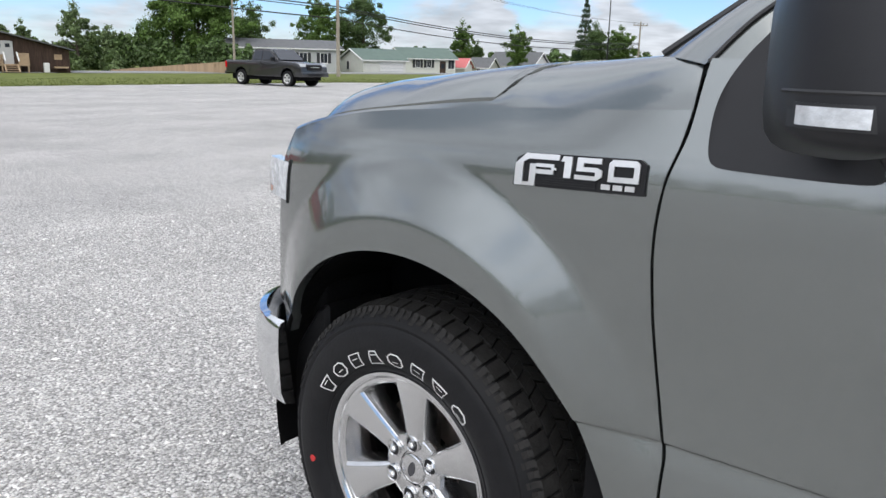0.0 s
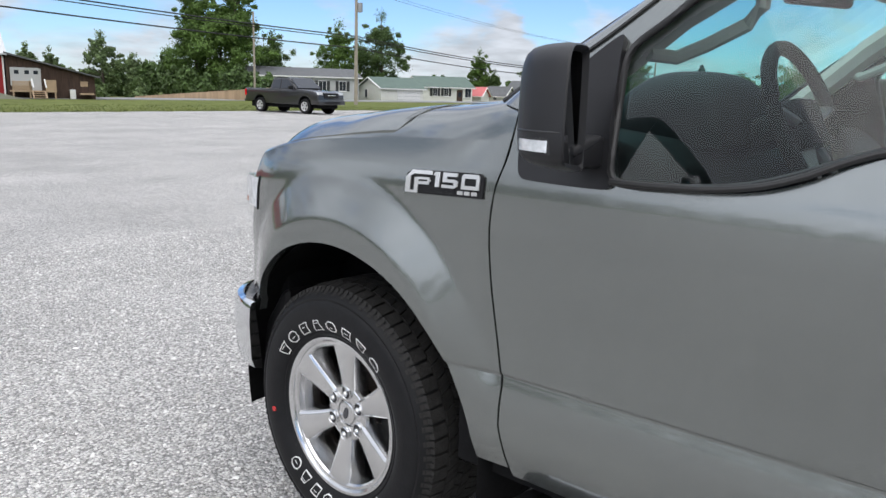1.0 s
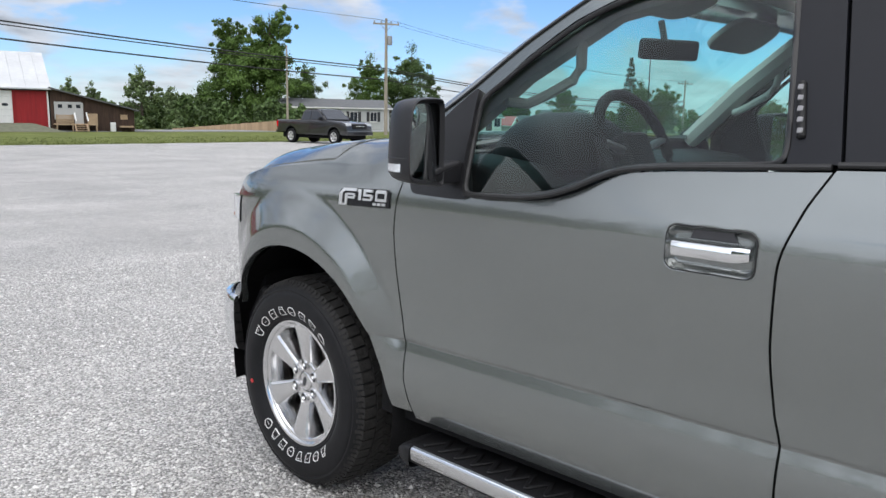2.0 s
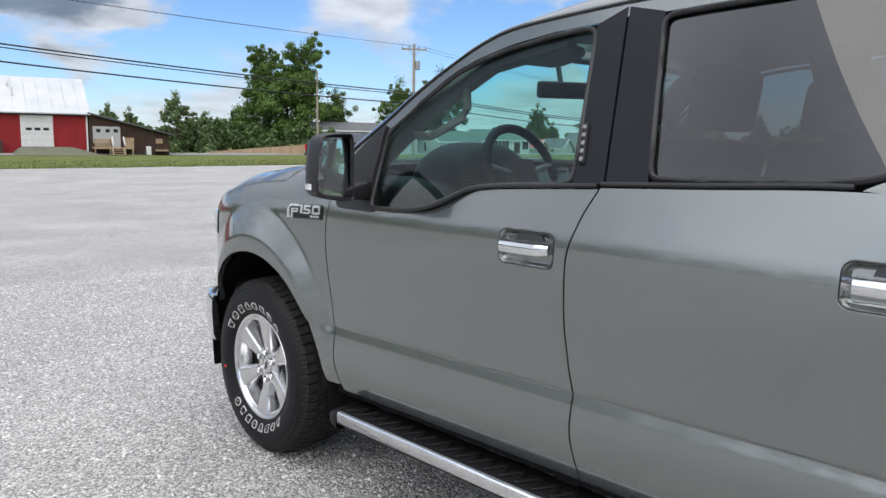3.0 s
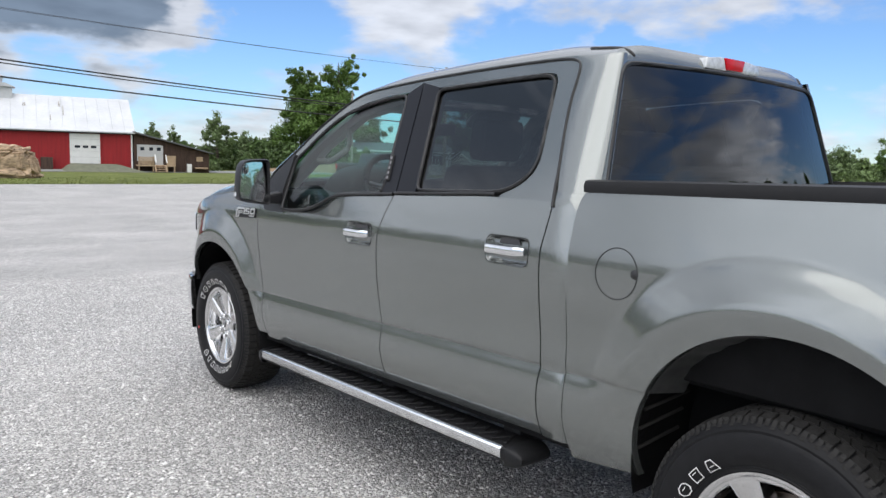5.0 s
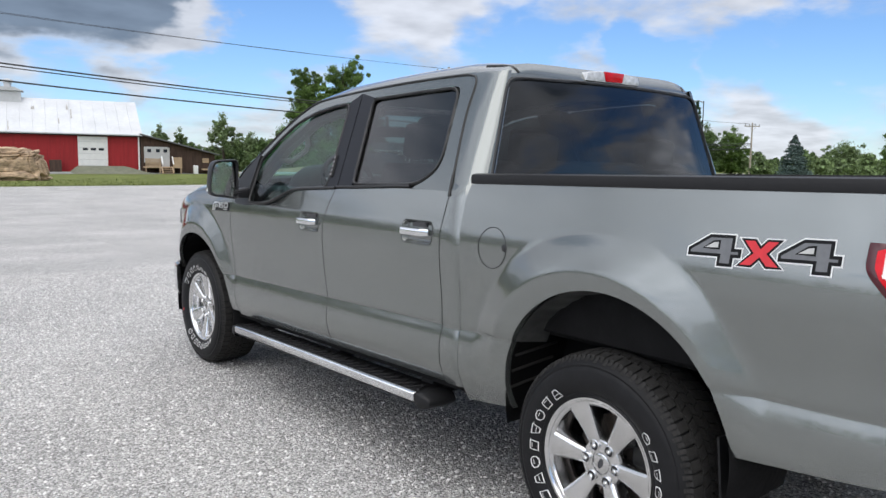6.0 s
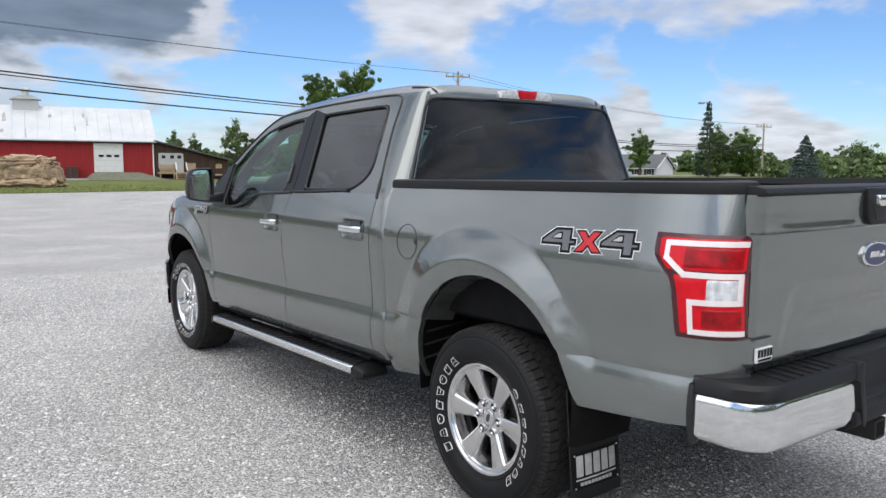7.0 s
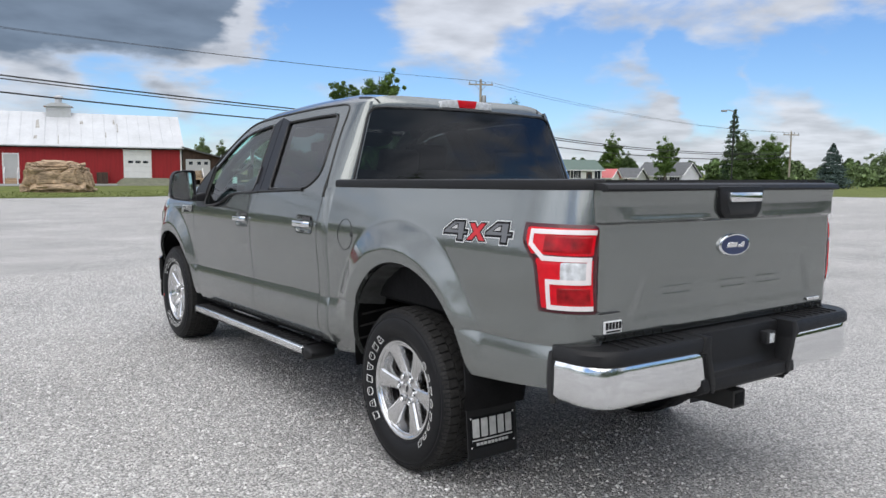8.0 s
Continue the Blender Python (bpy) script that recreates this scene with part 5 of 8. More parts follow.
def build_cab():
    # roof, with a slight crown
    edge = pchip([-2.86, -2.70, -2.56, -2.304, -2.012, -1.747, -1.448, -1.28, -1.19, -1.10], [1.872, 1.874, 1.876, 1.873, 1.864, 1.851, 1.830, 1.811, 1.780, 1.737])

    def roof(u, v):
        y = -1.10 + (-2.81 + 1.10) * v
        ze = edge(y)
        xe = green_x(ze) - 0.004 - 0.55 * max(0.0, -2.60 - y) ** 2
        t = 2 * u - 1
        x = xe * math.copysign(1 - (1 - abs(t)) ** 1.25, t)
        f = abs(x) / xe
        crown = 0.070 * step(y, -1.02, -1.55) * (1 - 0.30 * step(y, -2.5, -2.81)) + 0.045 * step(y, -1.3, -1.1)
        z = ze + crown * (1 - f ** 9)
        yy = y + (0.14 * (1 - f * f) + 0.0) * step(y, -1.45, -1.10)
        return (x, yy, z)
    part("roof", sheet(roof, 64, 60, (0, 0, -0.015), flip=False), M["paint"], TRUCK, angle=45)

    def header(u, v):
        t = 2 * u - 1
        a = Vector(roof(u, 1.0))
        b = Vector((0.700 * t, -2.840 - 0.028 * (1 - t * t), 1.838 + 0.012 * (1 - t * t)))
        p = a.lerp(b, v)
        p.y -= 0.012 * math.sin(math.pi * v)
        return p
    part("roof_header", sheet(header, 30, 5, flip=False), M["paint"], TRUCK, angle=45)
    for s in (-1, 1):
        u = 0.5 + s * 0.435
        line = [Vector(roof(u, v)) for v in (0.90, 0.95, 0.98)] + [Vector(header(u, v)) for v in (0.12, 0.35, 0.65, 1.0)]
        part("roof_ditch", tube(smoothed(resample(line, 24), 3)[1:-1], 0.007, 8), M["seal"], TRUCK, "black roof ditch moulding", 60)
    # back window
    def back(u, v):
        t = 2 * u - 1
        z = 1.33 + (1.836 - 1.33) * v
        x = (0.862 - (z - 1.372) * 0.345) * t
        belly = 0.055 * v * (1 - v) * (1 - t ** 4)   # steeper at its foot
        return (x, -2.935 + (z - 1.33) * 0.165 - 0.030 * (1 - t * t) - belly, z + 0.012 * (1 - t * t) * v)
    g = part("rear_window", sheet(back, 32, 20, flip=False), M["rear_tint"], TRUCK, "dark privacy rear window")
    g.visible_shadow = False
    rim = [back(u, 0.0) for u in np.linspace(0, 1, 14)] + [back(1, v) for v in np.linspace(0.05, 0.95, 10)] + [back(u, 1.0) for u in np.linspace(1, 0, 14)] + [back(0, v) for v in np.linspace(0.95, 0.05, 10)]
    part("rear_window_seal", tube(smoothed(resample(rim + rim[:1], 120)[:-1], 2), 0.010, 6, closed=True, across=(0, 1, 0)), M["seal"], TRUCK, "black rubber seal round the rear window", 60)
    part("cab_back", box(-0.88, 0.88, -2.925, -2.895, 0.55, 1.35, 0.02, 2), M["paint"], TRUCK)
    # high brake lamp
    lamp = part("high_brake_lamp", prism([(-0.205, 1.862), (0.205, 1.862), (0.195, 1.905), (0.10, 1.915), (-0.10, 1.915), (-0.195, 1.905)], "y", -2.872, -2.80, 0.008, 2), M["lens"], TRUCK, "clear high lamp with a red centre")
    part("red_lens", prism([(-0.062, 1.866), (0.062, 1.866), (0.078, 1.914), (-0.078, 1.914)], "y", -2.877, -2.80, 0.006, 2), M["red"], lamp, "red brake lens")
    # windscreen and its pillars
    base = [(-0.885, -0.482, 1.338), (-0.78, -0.46, 1.346), (-0.5, -0.41, 1.344), (0, -0.385, 1.344), (0.5, -0.41, 1.344), (0.78, -0.46, 1.346), (0.885, -0.482, 1.338)]
    top = [(-0.715, -1.115, 1.752), (-0.60, -1.075, 1.775), (-0.35, -1.03, 1.792), (0, -1.01, 1.797), (0.35, -1.03, 1.792), (0.60, -1.075, 1.775), (0.715, -1.115, 1.752)]
    a, b = resample(base, 31), resample(top, 31)

    def screen(u, v):
        p = a[round(u * 30)].lerp(b[round(u * 30)], v)
        return p + Vector((0, 0.010, 0.008)) * 4 * v * (1 - v)
    g = part("windscreen", sheet(screen, 30, 10), M["shield"], TRUCK, "green-tinted windscreen")
    g.visible_shadow = False
    seam = [(-0.594, 1.326), (-0.638, 1.387), (-0.670, 1.417), (-0.735, 1.463), (-0.792, 1.506), (-0.926, 1.618), (-1.03, 1.686), (-1.104, 1.732)]
    for s in (-1, 1):
        edge_w = [Vector(screen(0 if s < 0 else 1, v)) for v in np.linspace(0, 1, 12)]
        part("front_pillar", ribbon([on_green(y, z, s, -0.001) for y, z in seam], edge_w, 24, None, (s * 0.012, 0.008, 0.004)), M["paint"], TRUCK)
        part("screen_seal", tube([p + Vector((s * 0.001, 0, 0.003)) for p in edge_w], 0.008, 6), M["seal"], TRUCK, "black windscreen seal", 60)
        part("inner_pillar", tube([(s * 0.80, -0.58, 1.325), (s * 0.735, -0.85, 1.55), (s * 0.65, -1.11, 1.72), (s * 0.58, -1.40, 1.79)], [0.045, 0.045, 0.045, 0.05], 8), M["headliner"], TRUCK, "pale inner windscreen pillar")
        part("grab_handle", tube([(s * 0.77, -0.80, 1.455), (s * 0.71, -0.835, 1.450), (s * 0.695, -0.90, 1.478), (s * 0.680, -0.98, 1.520), (s * 0.685, -1.01, 1.555), (s * 0.70, -1.02, 1.63)], 0.016, 8), M["headliner"], TRUCK, "pale grab handle on the pillar")
        for nm, lo_a, lo_b, hi_a, hi_b in (("inner_b_pillar", -1.72, -1.96, -1.66, -1.86), ("inner_c_pillar", -2.66, -2.86, -2.62, -2.80)):
            part(nm, ribbon([on_green(lo_a, 1.28, s, -0.035), on_green(hi_a, 1.80, s, -0.035)], [on_green(lo_b, 1.28, s, -0.035), on_green(hi_b, 1.80, s, -0.035)], 8, (-s * 0.03, 0, 0)), M["trim_dark"], TRUCK, "dark inner pillar trim")
    part("headliner", sheet(lambda u, v: (-0.70 + 1.4 * u, -1.16 - 1.60 * v, 1.80 + 0.05 * step(v, 0, 0.3) + 0.02 * (1 - (2 * u - 1) ** 2)), 12, 12), M["headliner"], TRUCK, "pale cloth headliner")
    # inside
    part("cabin_floor", box(-0.92, 0.92, -2.90, -0.45, 0.50, 0.58, 0.01, 1), M["liner"], TRUCK, "dark cabin floor")
    part("dashboard", prism([(-0.42, 0.80), (-0.40, 1.27), (-0.60, 1.285), (-0.82, 1.26), (-0.90, 1.20), (-0.88, 1.05), (-0.80, 0.80)], "x", -0.88, 0.88, 0.03, 3), M["trim_dark"], TRUCK, "dark grey dashboard")
    def cluster(u, v):
        a, t = math.pi * u, 2 * v - 1
        y = -0.585 - 0.33 * v
        rise = 0.165 * (1 - abs(t) ** 3.0) ** 0.5 if abs(t) < 1 else 0.0
        return (-0.395 - 0.21 * math.copysign(abs(math.cos(a)) ** 0.7, math.cos(a)), y, 1.265 + rise * max(0.0, math.sin(a)) ** 0.6)
    part("instrument_hood", sheet(cluster, 22, 14, (0, 0, -0.02)), M["trim_dark"], TRUCK, "dark rounded instrument hood", 60)
    part("console", box(-0.17, 0.17, -1.75, -0.85, 0.58, 1.00, 0.04, 3), M["trim_dark"], TRUCK, "dark centre console")
    # steering wheel
    c, tilt = Vector((-0.395, -1.03, 1.315)), radians(24)
    mrot = Matrix.Translation(c) @ Matrix.Rotation(-tilt, 4, "X")
    bm = tube([mrot @ Vector((0.188 * math.cos(q), 0, 0.188 * math.sin(q))) for q in np.linspace(0, math.tau, 41)[:-1]], 0.0185, 10, closed=True)
    sw = part("steering_wheel", bm, M["trim_dark"], TRUCK, "dark steering wheel with four spokes", 60)
    bm = box(-0.075, 0.075, -0.02, 0.035, -0.075, 0.055, 0.025, 3)
    bm.transform(mrot)
    part("airbag_pad", bm, M["trim_dark"], sw)
    for x0, z0, x1, z1 in ((-0.06, 0.0, -0.182, 0.03), (0.06, 0.0, 0.182, 0.03), (-0.03, -0.05, -0.08, -0.165), (0.03, -0.05, 0.08, -0.165)):
        part("spoke", tube([mrot @ Vector((x0, 0.01, z0)), mrot @ Vector((x1, 0.0, z1))], [0.022, 0.017], 8, squash=0.6), M["button"], sw)
    part("steering_column", tube([c + Vector((0, 0.03, -0.01)), c + Vector((0, 0.30, -0.12))], 0.045, 10), M["trim_dark"], TRUCK, "dark steering column")
    # seats
    for x in (-0.40, 0.40):
        seat = part("front_seat", box(x - 0.26, x + 0.26, -1.72, -1.20, 0.68, 0.90, 0.06, 3), M["seat"], TRUCK, "grey cloth front seat")
        bm = box(-0.25, 0.25, -0.08, 0.08, 0, 0.62, 0.06, 3)
        bm.transform(Matrix.Translation((x, -1.70, 0.84)) @ Matrix.Rotation(radians(14), 4, "X"))
        part("backrest", bm, M["seat"], seat)
        bm = box(-0.14, 0.14, -0.055, 0.055, 0, 0.20, 0.045, 3)
        bm.transform(Matrix.Translation((x, -1.865, 1.475)) @ Matrix.Rotation(radians(8), 4, "X"))
        part("headrest", bm, M["seat"], seat)
    bench = part("rear_bench", box(-0.78, 0.78, -2.66, -2.16, 0.70, 0.92, 0.06, 3), M["seat"], TRUCK, "grey cloth rear bench")
    bm = box(-0.78, 0.78, -0.07, 0.07, 0, 0.62, 0.05, 3)
    bm.transform(Matrix.Translation((0, -2.64, 0.86)) @ Matrix.Rotation(radians(12), 4, "X"))
    part("backrest", bm, M["seat"], bench)
    for x in (-0.46, 0.46):
        bm = box(-0.13, 0.13, -0.05, 0.05, 0, 0.17, 0.04, 3)
        bm.transform(Matrix.Translation((x, -2.775, 1.43)) @ Matrix.Rotation(radians(8), 4, "X"))
        part("headrest", bm, M["seat"], bench)
    rv = part("inside_mirror", box(-0.125, 0.125, -0.035, 0.0, -0.037, 0.037, 0.018, 3), M["trim_dark"], TRUCK, "dark inside mirror")
    rv.matrix_basis = pose(0.02, -0.875, 1.664, 6, 0, -24)
    part("mirror_stem", tube([(0, 0.01, 0.02), (0, 0.05, 0.10)], 0.012, 8), M["trim_dark"], rv)
    for x, yv in ((-0.40, -1.12), (0.40, -0.99)):
        bm = prism([(p.x, p.y) for p in round_rect(-0.20, 0.20, -0.085, 0.085, 0.07, 6)], "z", -0.011, 0.011, 0.006, 2)
        bm.transform(Matrix.Translation((x, yv, 1.735 if x > 0 else 1.765)) @ Matrix.Rotation(radians(-34 if x > 0 else -18), 4, "X"))
        part("sun_visor", bm, M["headliner"], TRUCK, "pale sun visor")
    # under the body
    part("chassis", box(-0.62, 0.62, -3.30, 0.35, 0.34, 0.56, 0.05, 2), M["liner"], TRUCK, "black underbody")
    for s in (-1, 1):
        part("frame_rail", box(min(s * 0.40, s * 0.48), max(s * 0.40, s * 0.48), -4.70, -3.28, 0.47, 0.60, 0.012, 2), M["dirt_metal"], TRUCK, "dusty black frame rail")
    for yy in (AX_F, AX_R):
        part("axle", tube([(-0.80, yy, AX_Z), (0.80, yy, AX_Z)], 0.055, 10), M["dirt_metal"], TRUCK, "dusty axle tube")
    part("spare_tyre", lathe([(0.20, 0.47), (0.33, 0.45), (0.36, 0.53), (0.33, 0.61), (0.20, 0.60)], 40, axis="z", centre=(0, -4.30, 0), closed=True), M["rubber"], TRUCK, "black spare tyre under the bed")
    part("tail_pipe", tube([(0.62, -3.9, 0.47), (0.66, -4.5, 0.45), (0.80, -4.62, 0.43)], 0.036, 12), M["dirt_metal"], TRUCK, "dark tail pipe")


def build_tail():
    # bed inside
    part("bed_floor", box(-0.86, 0.86, -4.76, -2.95, 0.78, 0.83, 0.01, 1), M["liner"], TRUCK, "black bed liner floor")
    for s in (-1, 1):
        part("bed_wall", box(min(s * 0.78, s * 0.90), max(s * 0.78, s * 0.90), -4.56, -2.99, 0.80, 1.392, 0.01, 1), M["liner"], TRUCK, "black bed liner wall")
    part("bed_front", box(-0.86, 0.86, -3.00, -2.955, 0.55, 1.385, 0.01, 1), M["liner"], TRUCK, "black bed liner front")
    # tailgate skin: a raised top band, a shelf, and a dished lower field
    W = 0.838

    def skin(u, v):
        x = W * (2 * u - 1)
        z = 0.812 + (1.402 - 0.812) * v
        y = -4.806 - 0.012 * (1 - (x / W) ** 2)
        y -= 0.016 * step(z, 1.268, 1.283)                         # shelf below the top band
        y -= 0.006 * step(z, 1.34, 1.40)
        # hollow of the top band, on each side of the handle
        hx = step(abs(x), 0.17, 0.26) * (1 - step(abs(x), 0.62 + (z - 1.29) * 0.9, 0.74 + (z - 1.29) * 0.9))
        y += 0.0016 * hx * step(z, 1.282, 1.305) * (1 - step(z, 1.352, 1.396))
        # lower field pressed in, with slanting ends
        e = 0.60 + (1.06 - z) * 0.38
        f = (1 - step(abs(x), e - 0.05, e + 0.02)) * step(z, 0.85, 0.93) * (1 - step(z, 1.01, 1.12))
        y += 0.006 * f
        # pressed bars across the field
        for (xa, xb, zc) in ((-0.47, -0.25, 1.003), (-0.47, -0.27, 0.972), (-0.10, 0.12, 1.003), (-0.08, 0.12, 0.972), (0.19, 0.40, 1.003), (0.19, 0.40, 0.972)):
            y -= 0.0013 * step(x, xa - 0.006, xa + 0.006) * (1 - step(x, xb - 0.006, xb + 0.006)) * max(0, 1 - abs(z - zc) / 0.010)
        # the lower edge rolls under
        y += 0.020 * (1 - step(z, 0.812, 0.845))
        # ends roll round to the lamps
        y += 0.022 * step(abs(x), W - 0.045, W) ** 2
        return (x, y, z)
    gate = part("tailgate", sheet(skin, 168, 118, (0, 0.03, 0), flip=True), M["paint"], TRUCK, "grey-green tailgate with a black top cap", 40)
    part("gate_core", box(-0.815, 0.815, -4.775, -4.74, 0.80, 1.40, 0.01, 1), M["liner"], gate, "black inner face")
    part("gate_cap", prism([(-4.745, 1.395), (-4.840, 1.398), (-4.844, 1.408), (-4.834, 1.424), (-4.80, 1.431), (-4.745, 1.430)], "x", -0.835, 0.835, 0.006, 2), M["black"], gate, "black plastic top cap")
    part("handle_bezel", prism([(-0.165, 1.418), (0.165, 1.418), (0.150, 1.31), (0.115, 1.278), (-0.115, 1.278), (-0.150, 1.31)], "y", -4.853, -4.79, 0.010, 2), M["black"], gate, "black handle surround")
    part("handle_hollow", prism([(-0.115, 1.352), (0.115, 1.352), (0.085, 1.295), (-0.085, 1.295)], "y", -4.856, -4.84, 0.006, 2), M["seal"], gate, "dark hollow under the handle")
    part("gate_handle", prism([(-0.110, 1.350), (0.110, 1.350), (0.115, 1.360), (0.115, 1.388), (0.108, 1.392), (-0.108, 1.392), (-0.115, 1.388), (-0.115, 1.360)], "y", -4.878, -4.84, 0.005, 2), M["chrome"], gate, "chrome tailgate handle")
    oval = lathe([(0.0, -0.008), (0.088, -0.0075), (0.0935, -0.004), (0.0935, 0.004)], 56, axis="y")
    oval.transform(Matrix.Translation((0, -4.822, 1.160)) @ Matrix.Diagonal((1.22, 1, 0.53, 1)))
    badge = part("oval_badge", oval, M["chrome"], gate, "blue oval badge with a silver rim")
    oval = lathe([(0.0, -0.0086), (0.082, -0.0086), (0.083, -0.006)], 56, axis="y")
    oval.transform(Matrix.Translation((0, -4.822, 1.160)) @ Matrix.Diagonal((1.22, 1, 0.51, 1)))
    part("badge_field", oval, M["blue_oval"], badge, "blue enamel field")
    for k, (xa, xb, za, zb) in enumerate(((-0.060, 0.010, 1.150, 1.172), (0.016, 0.034, 1.148, 1.162), (0.039, 0.062, 1.148, 1.172))):
        part("badge_stroke", prism([(xa, za), (xb, za), (xb + 0.006, zb), (xa + 0.006, zb)], "y", -4.8318, -4.830, 0.0005, 1), M["chrome"], badge, "silver stroke")
    part("small_plate", box(0.628, 0.738, -4.8235, -4.815, 0.853, 0.869, 0.002, 1), M["chrome"], gate, "small silver plate")
    # dealer's sticker, its writing as bars
    st = part("sticker", box(-0.806, -0.706, -4.8185, -4.808, 0.848, 0.898, 0.003, 1), M["decal_white"], gate, "white sticker with dark bars")
    for k in range(5):
        x0 = -0.800 + k * 0.0185
        part("sticker_bar", box(x0, x0 + 0.0145, -4.8195, -4.8175, 0.866, 0.893), M["decal_black"], st)
    part("sticker_bar", box(-0.796, -0.716, -4.8195, -4.8175, 0.853, 0.860), M["decal_black"], st)
    part("trim_line", box(-0.835, -0.72, -4.8175, -4.806, 0.928, 0.932, 0.001, 1), M["seal"], gate, "dark trim line")
    # rear bumper
    bz = [(0.572, 0.030), (0.580, 0.008), (0.600, 0.0), (0.720, 0.0), (0.738, 0.006), (0.746, 0.030)]
    for s in (-1, 1):
        bm = bmesh.new()
        rows = []
        for t in np.linspace(0, 1, 30):
            # from the side of the body round the corner to the step in the middle
            if t < 0.2:
                px, py = 0.946 - 0.010 * t / 0.2, -4.69 - 0.06 * t / 0.2
            elif t < 0.6:
                a = radians(90 * (t - 0.2) / 0.4)
                px, py = 0.936 - 0.141 * (1 - math.cos(a)), -4.75 - 0.165 * math.sin(a)
            else:
                q = (t - 0.6) / 0.4
                px, py = 0.795 - (0.795 - 0.335) * q, -4.915 - 0.016 * q
            nx, ny = (1, 0) if t < 0.2 else (math.cos(radians(90 * min(1, (t - 0.2) / 0.4))), -math.sin(radians(90 * min(1, (t - 0.2) / 0.4))))
            rows.append([bm.verts.new((s * (px - nx * ins + (0.045 * (0.74 - z) / 0.18 * -1 if t > 0.97 else 0)), py - ny * ins, z + 0.010 * step(t, 0.5, 0.0) * (0.746 - z) / 0.186)) for z, ins in bz])
        for a, b in zip(rows, rows[1:]):
            for k in range(len(bz) - 1):
                bm.faces.new((a[k], a[k + 1], b[k + 1], b[k]))
        bmesh.ops.recalc_face_normals(bm, faces=bm.faces)
        bmesh.ops.solidify(bm, geom=bm.faces[:], thickness=0.004)
        bmp = part("rear_bumper", bm, M["chrome"], TRUCK, "chrome rear bumper end", 50)
        gap = [on_side(-4.682, float(z), s, 0.003) for z in np.linspace(0.570, 0.770, 12)] + [on_side(-4.682 - 0.18 * float(q), 0.786 + 0.014 * float(q), s, 0.003) for q in np.linspace(0.03, 1, 10)]
        part("bumper_gap", tube(gap, 0.013, 8), M["seal"], bmp, "black gap between bed side and bumper")
        # black step pad along the top
        bm = bmesh.new()
        rows = []
        for t in np.linspace(0, 1, 26):
            if t < 0.25:
                px, py = 0.952 - 0.008 * t / 0.25, -4.688 - 0.062 * t / 0.25
            elif t < 0.6:
                a = radians(90 * (t - 0.25) / 0.35)
                px, py = 0.944 - 0.147 * (1 - math.cos(a)), -4.75 - 0.172 * math.sin(a)
            else:
                q = (t - 0.6) / 0.4
                px, py = 0.797 - (0.797 - 0.325) * q, -4.922 - 0.016 * q
            inx, iny = (px - 0.10, py) if t < 0.25 else ((px - 0.10 * (1 - (t - 0.25) / 0.35), -4.75) if t < 0.6 else (px, -4.76))
            rows.append([bm.verts.new((s * x, y, z)) for x, y, z in ((px - 0.004, py + 0.004, 0.742), (px + 0.002, py - 0.002, 0.750), (px, py, 0.785), (px - 0.012, py + 0.010, 0.800), (inx, iny, 0.806), (inx, iny + 0.02, 0.70))])
        for a, b in zip(rows, rows[1:]):
            for k in range(5):
                bm.faces.new((a[k], a[k + 1], b[k + 1], b[k]))
        bm.faces.new(rows[0])
        bm.faces.new(rows[-1])
        bmesh.ops.recalc_face_normals(bm, faces=bm.faces)
        part("step_pad", bm, M["black"], bmp, "black ribbed step pad", 40)
        for k in range(7):
            part("pad_rib", tube([(s * (0.42 + 0.055 * k), -4.79, 0.8075), (s * (0.43 + 0.055 * k), -4.90, 0.803)], 0.004, 6), M["black"], bmp)
    # black middle with its plate recess and lower step
    mid = part("bumper_middle", prism([(-4.76, 0.806), (-4.80, 0.806), (-4.865, 0.800), (-4.872, 0.66), (-4.885, 0.628), (-4.938, 0.622), (-4.942, 0.575), (-4.90, 0.548), (-4.76, 0.548)], "x", -0.335, 0.335, 0.006, 2), M["black"], TRUCK, "black bumper middle with a number plate recess")
    for s in (-1, 1):
        bm = prism([(0.335, 0.806), (0.360, 0.745), (0.335, 0.735), (0.290, 0.565), (0.268, 0.56), (0.262, 0.61), (0.300, 0.73), (0.300, 0.806)], "y", -4.945, -4.80, 0.006, 2, Matrix.Diagonal((s, 1, 1, 1)))
        part("step_cheek", bm, M["black"], mid)
    part("plate_lamp", box(0.165, 0.235, -4.905, -4.86, 0.705, 0.765, 0.008, 2), M["seal"], mid, "black lamp pod")
    part("plate_lamp_lens", box(0.183, 0.217, -4.909, -4.88, 0.712, 0.756, 0.004, 2), M["lens"], mid, "clear lamp lens")
    hitch = part("tow_hitch", box(-0.046, 0.046, -4.885, -4.62, 0.440, 0.520, 0.006, 2), M["dirt_metal"], TRUCK, "black tow hitch receiver")
    part("receiver_hole", box(-0.032, 0.032, -4.887, -4.82, 0.452, 0.508, 0.002, 1), M["liner"], hitch, "dark square opening")
    part("hitch_bar", tube([(-0.42, -4.72, 0.535), (0.42, -4.72, 0.535)], 0.032, 10), M["dirt_metal"], hitch)
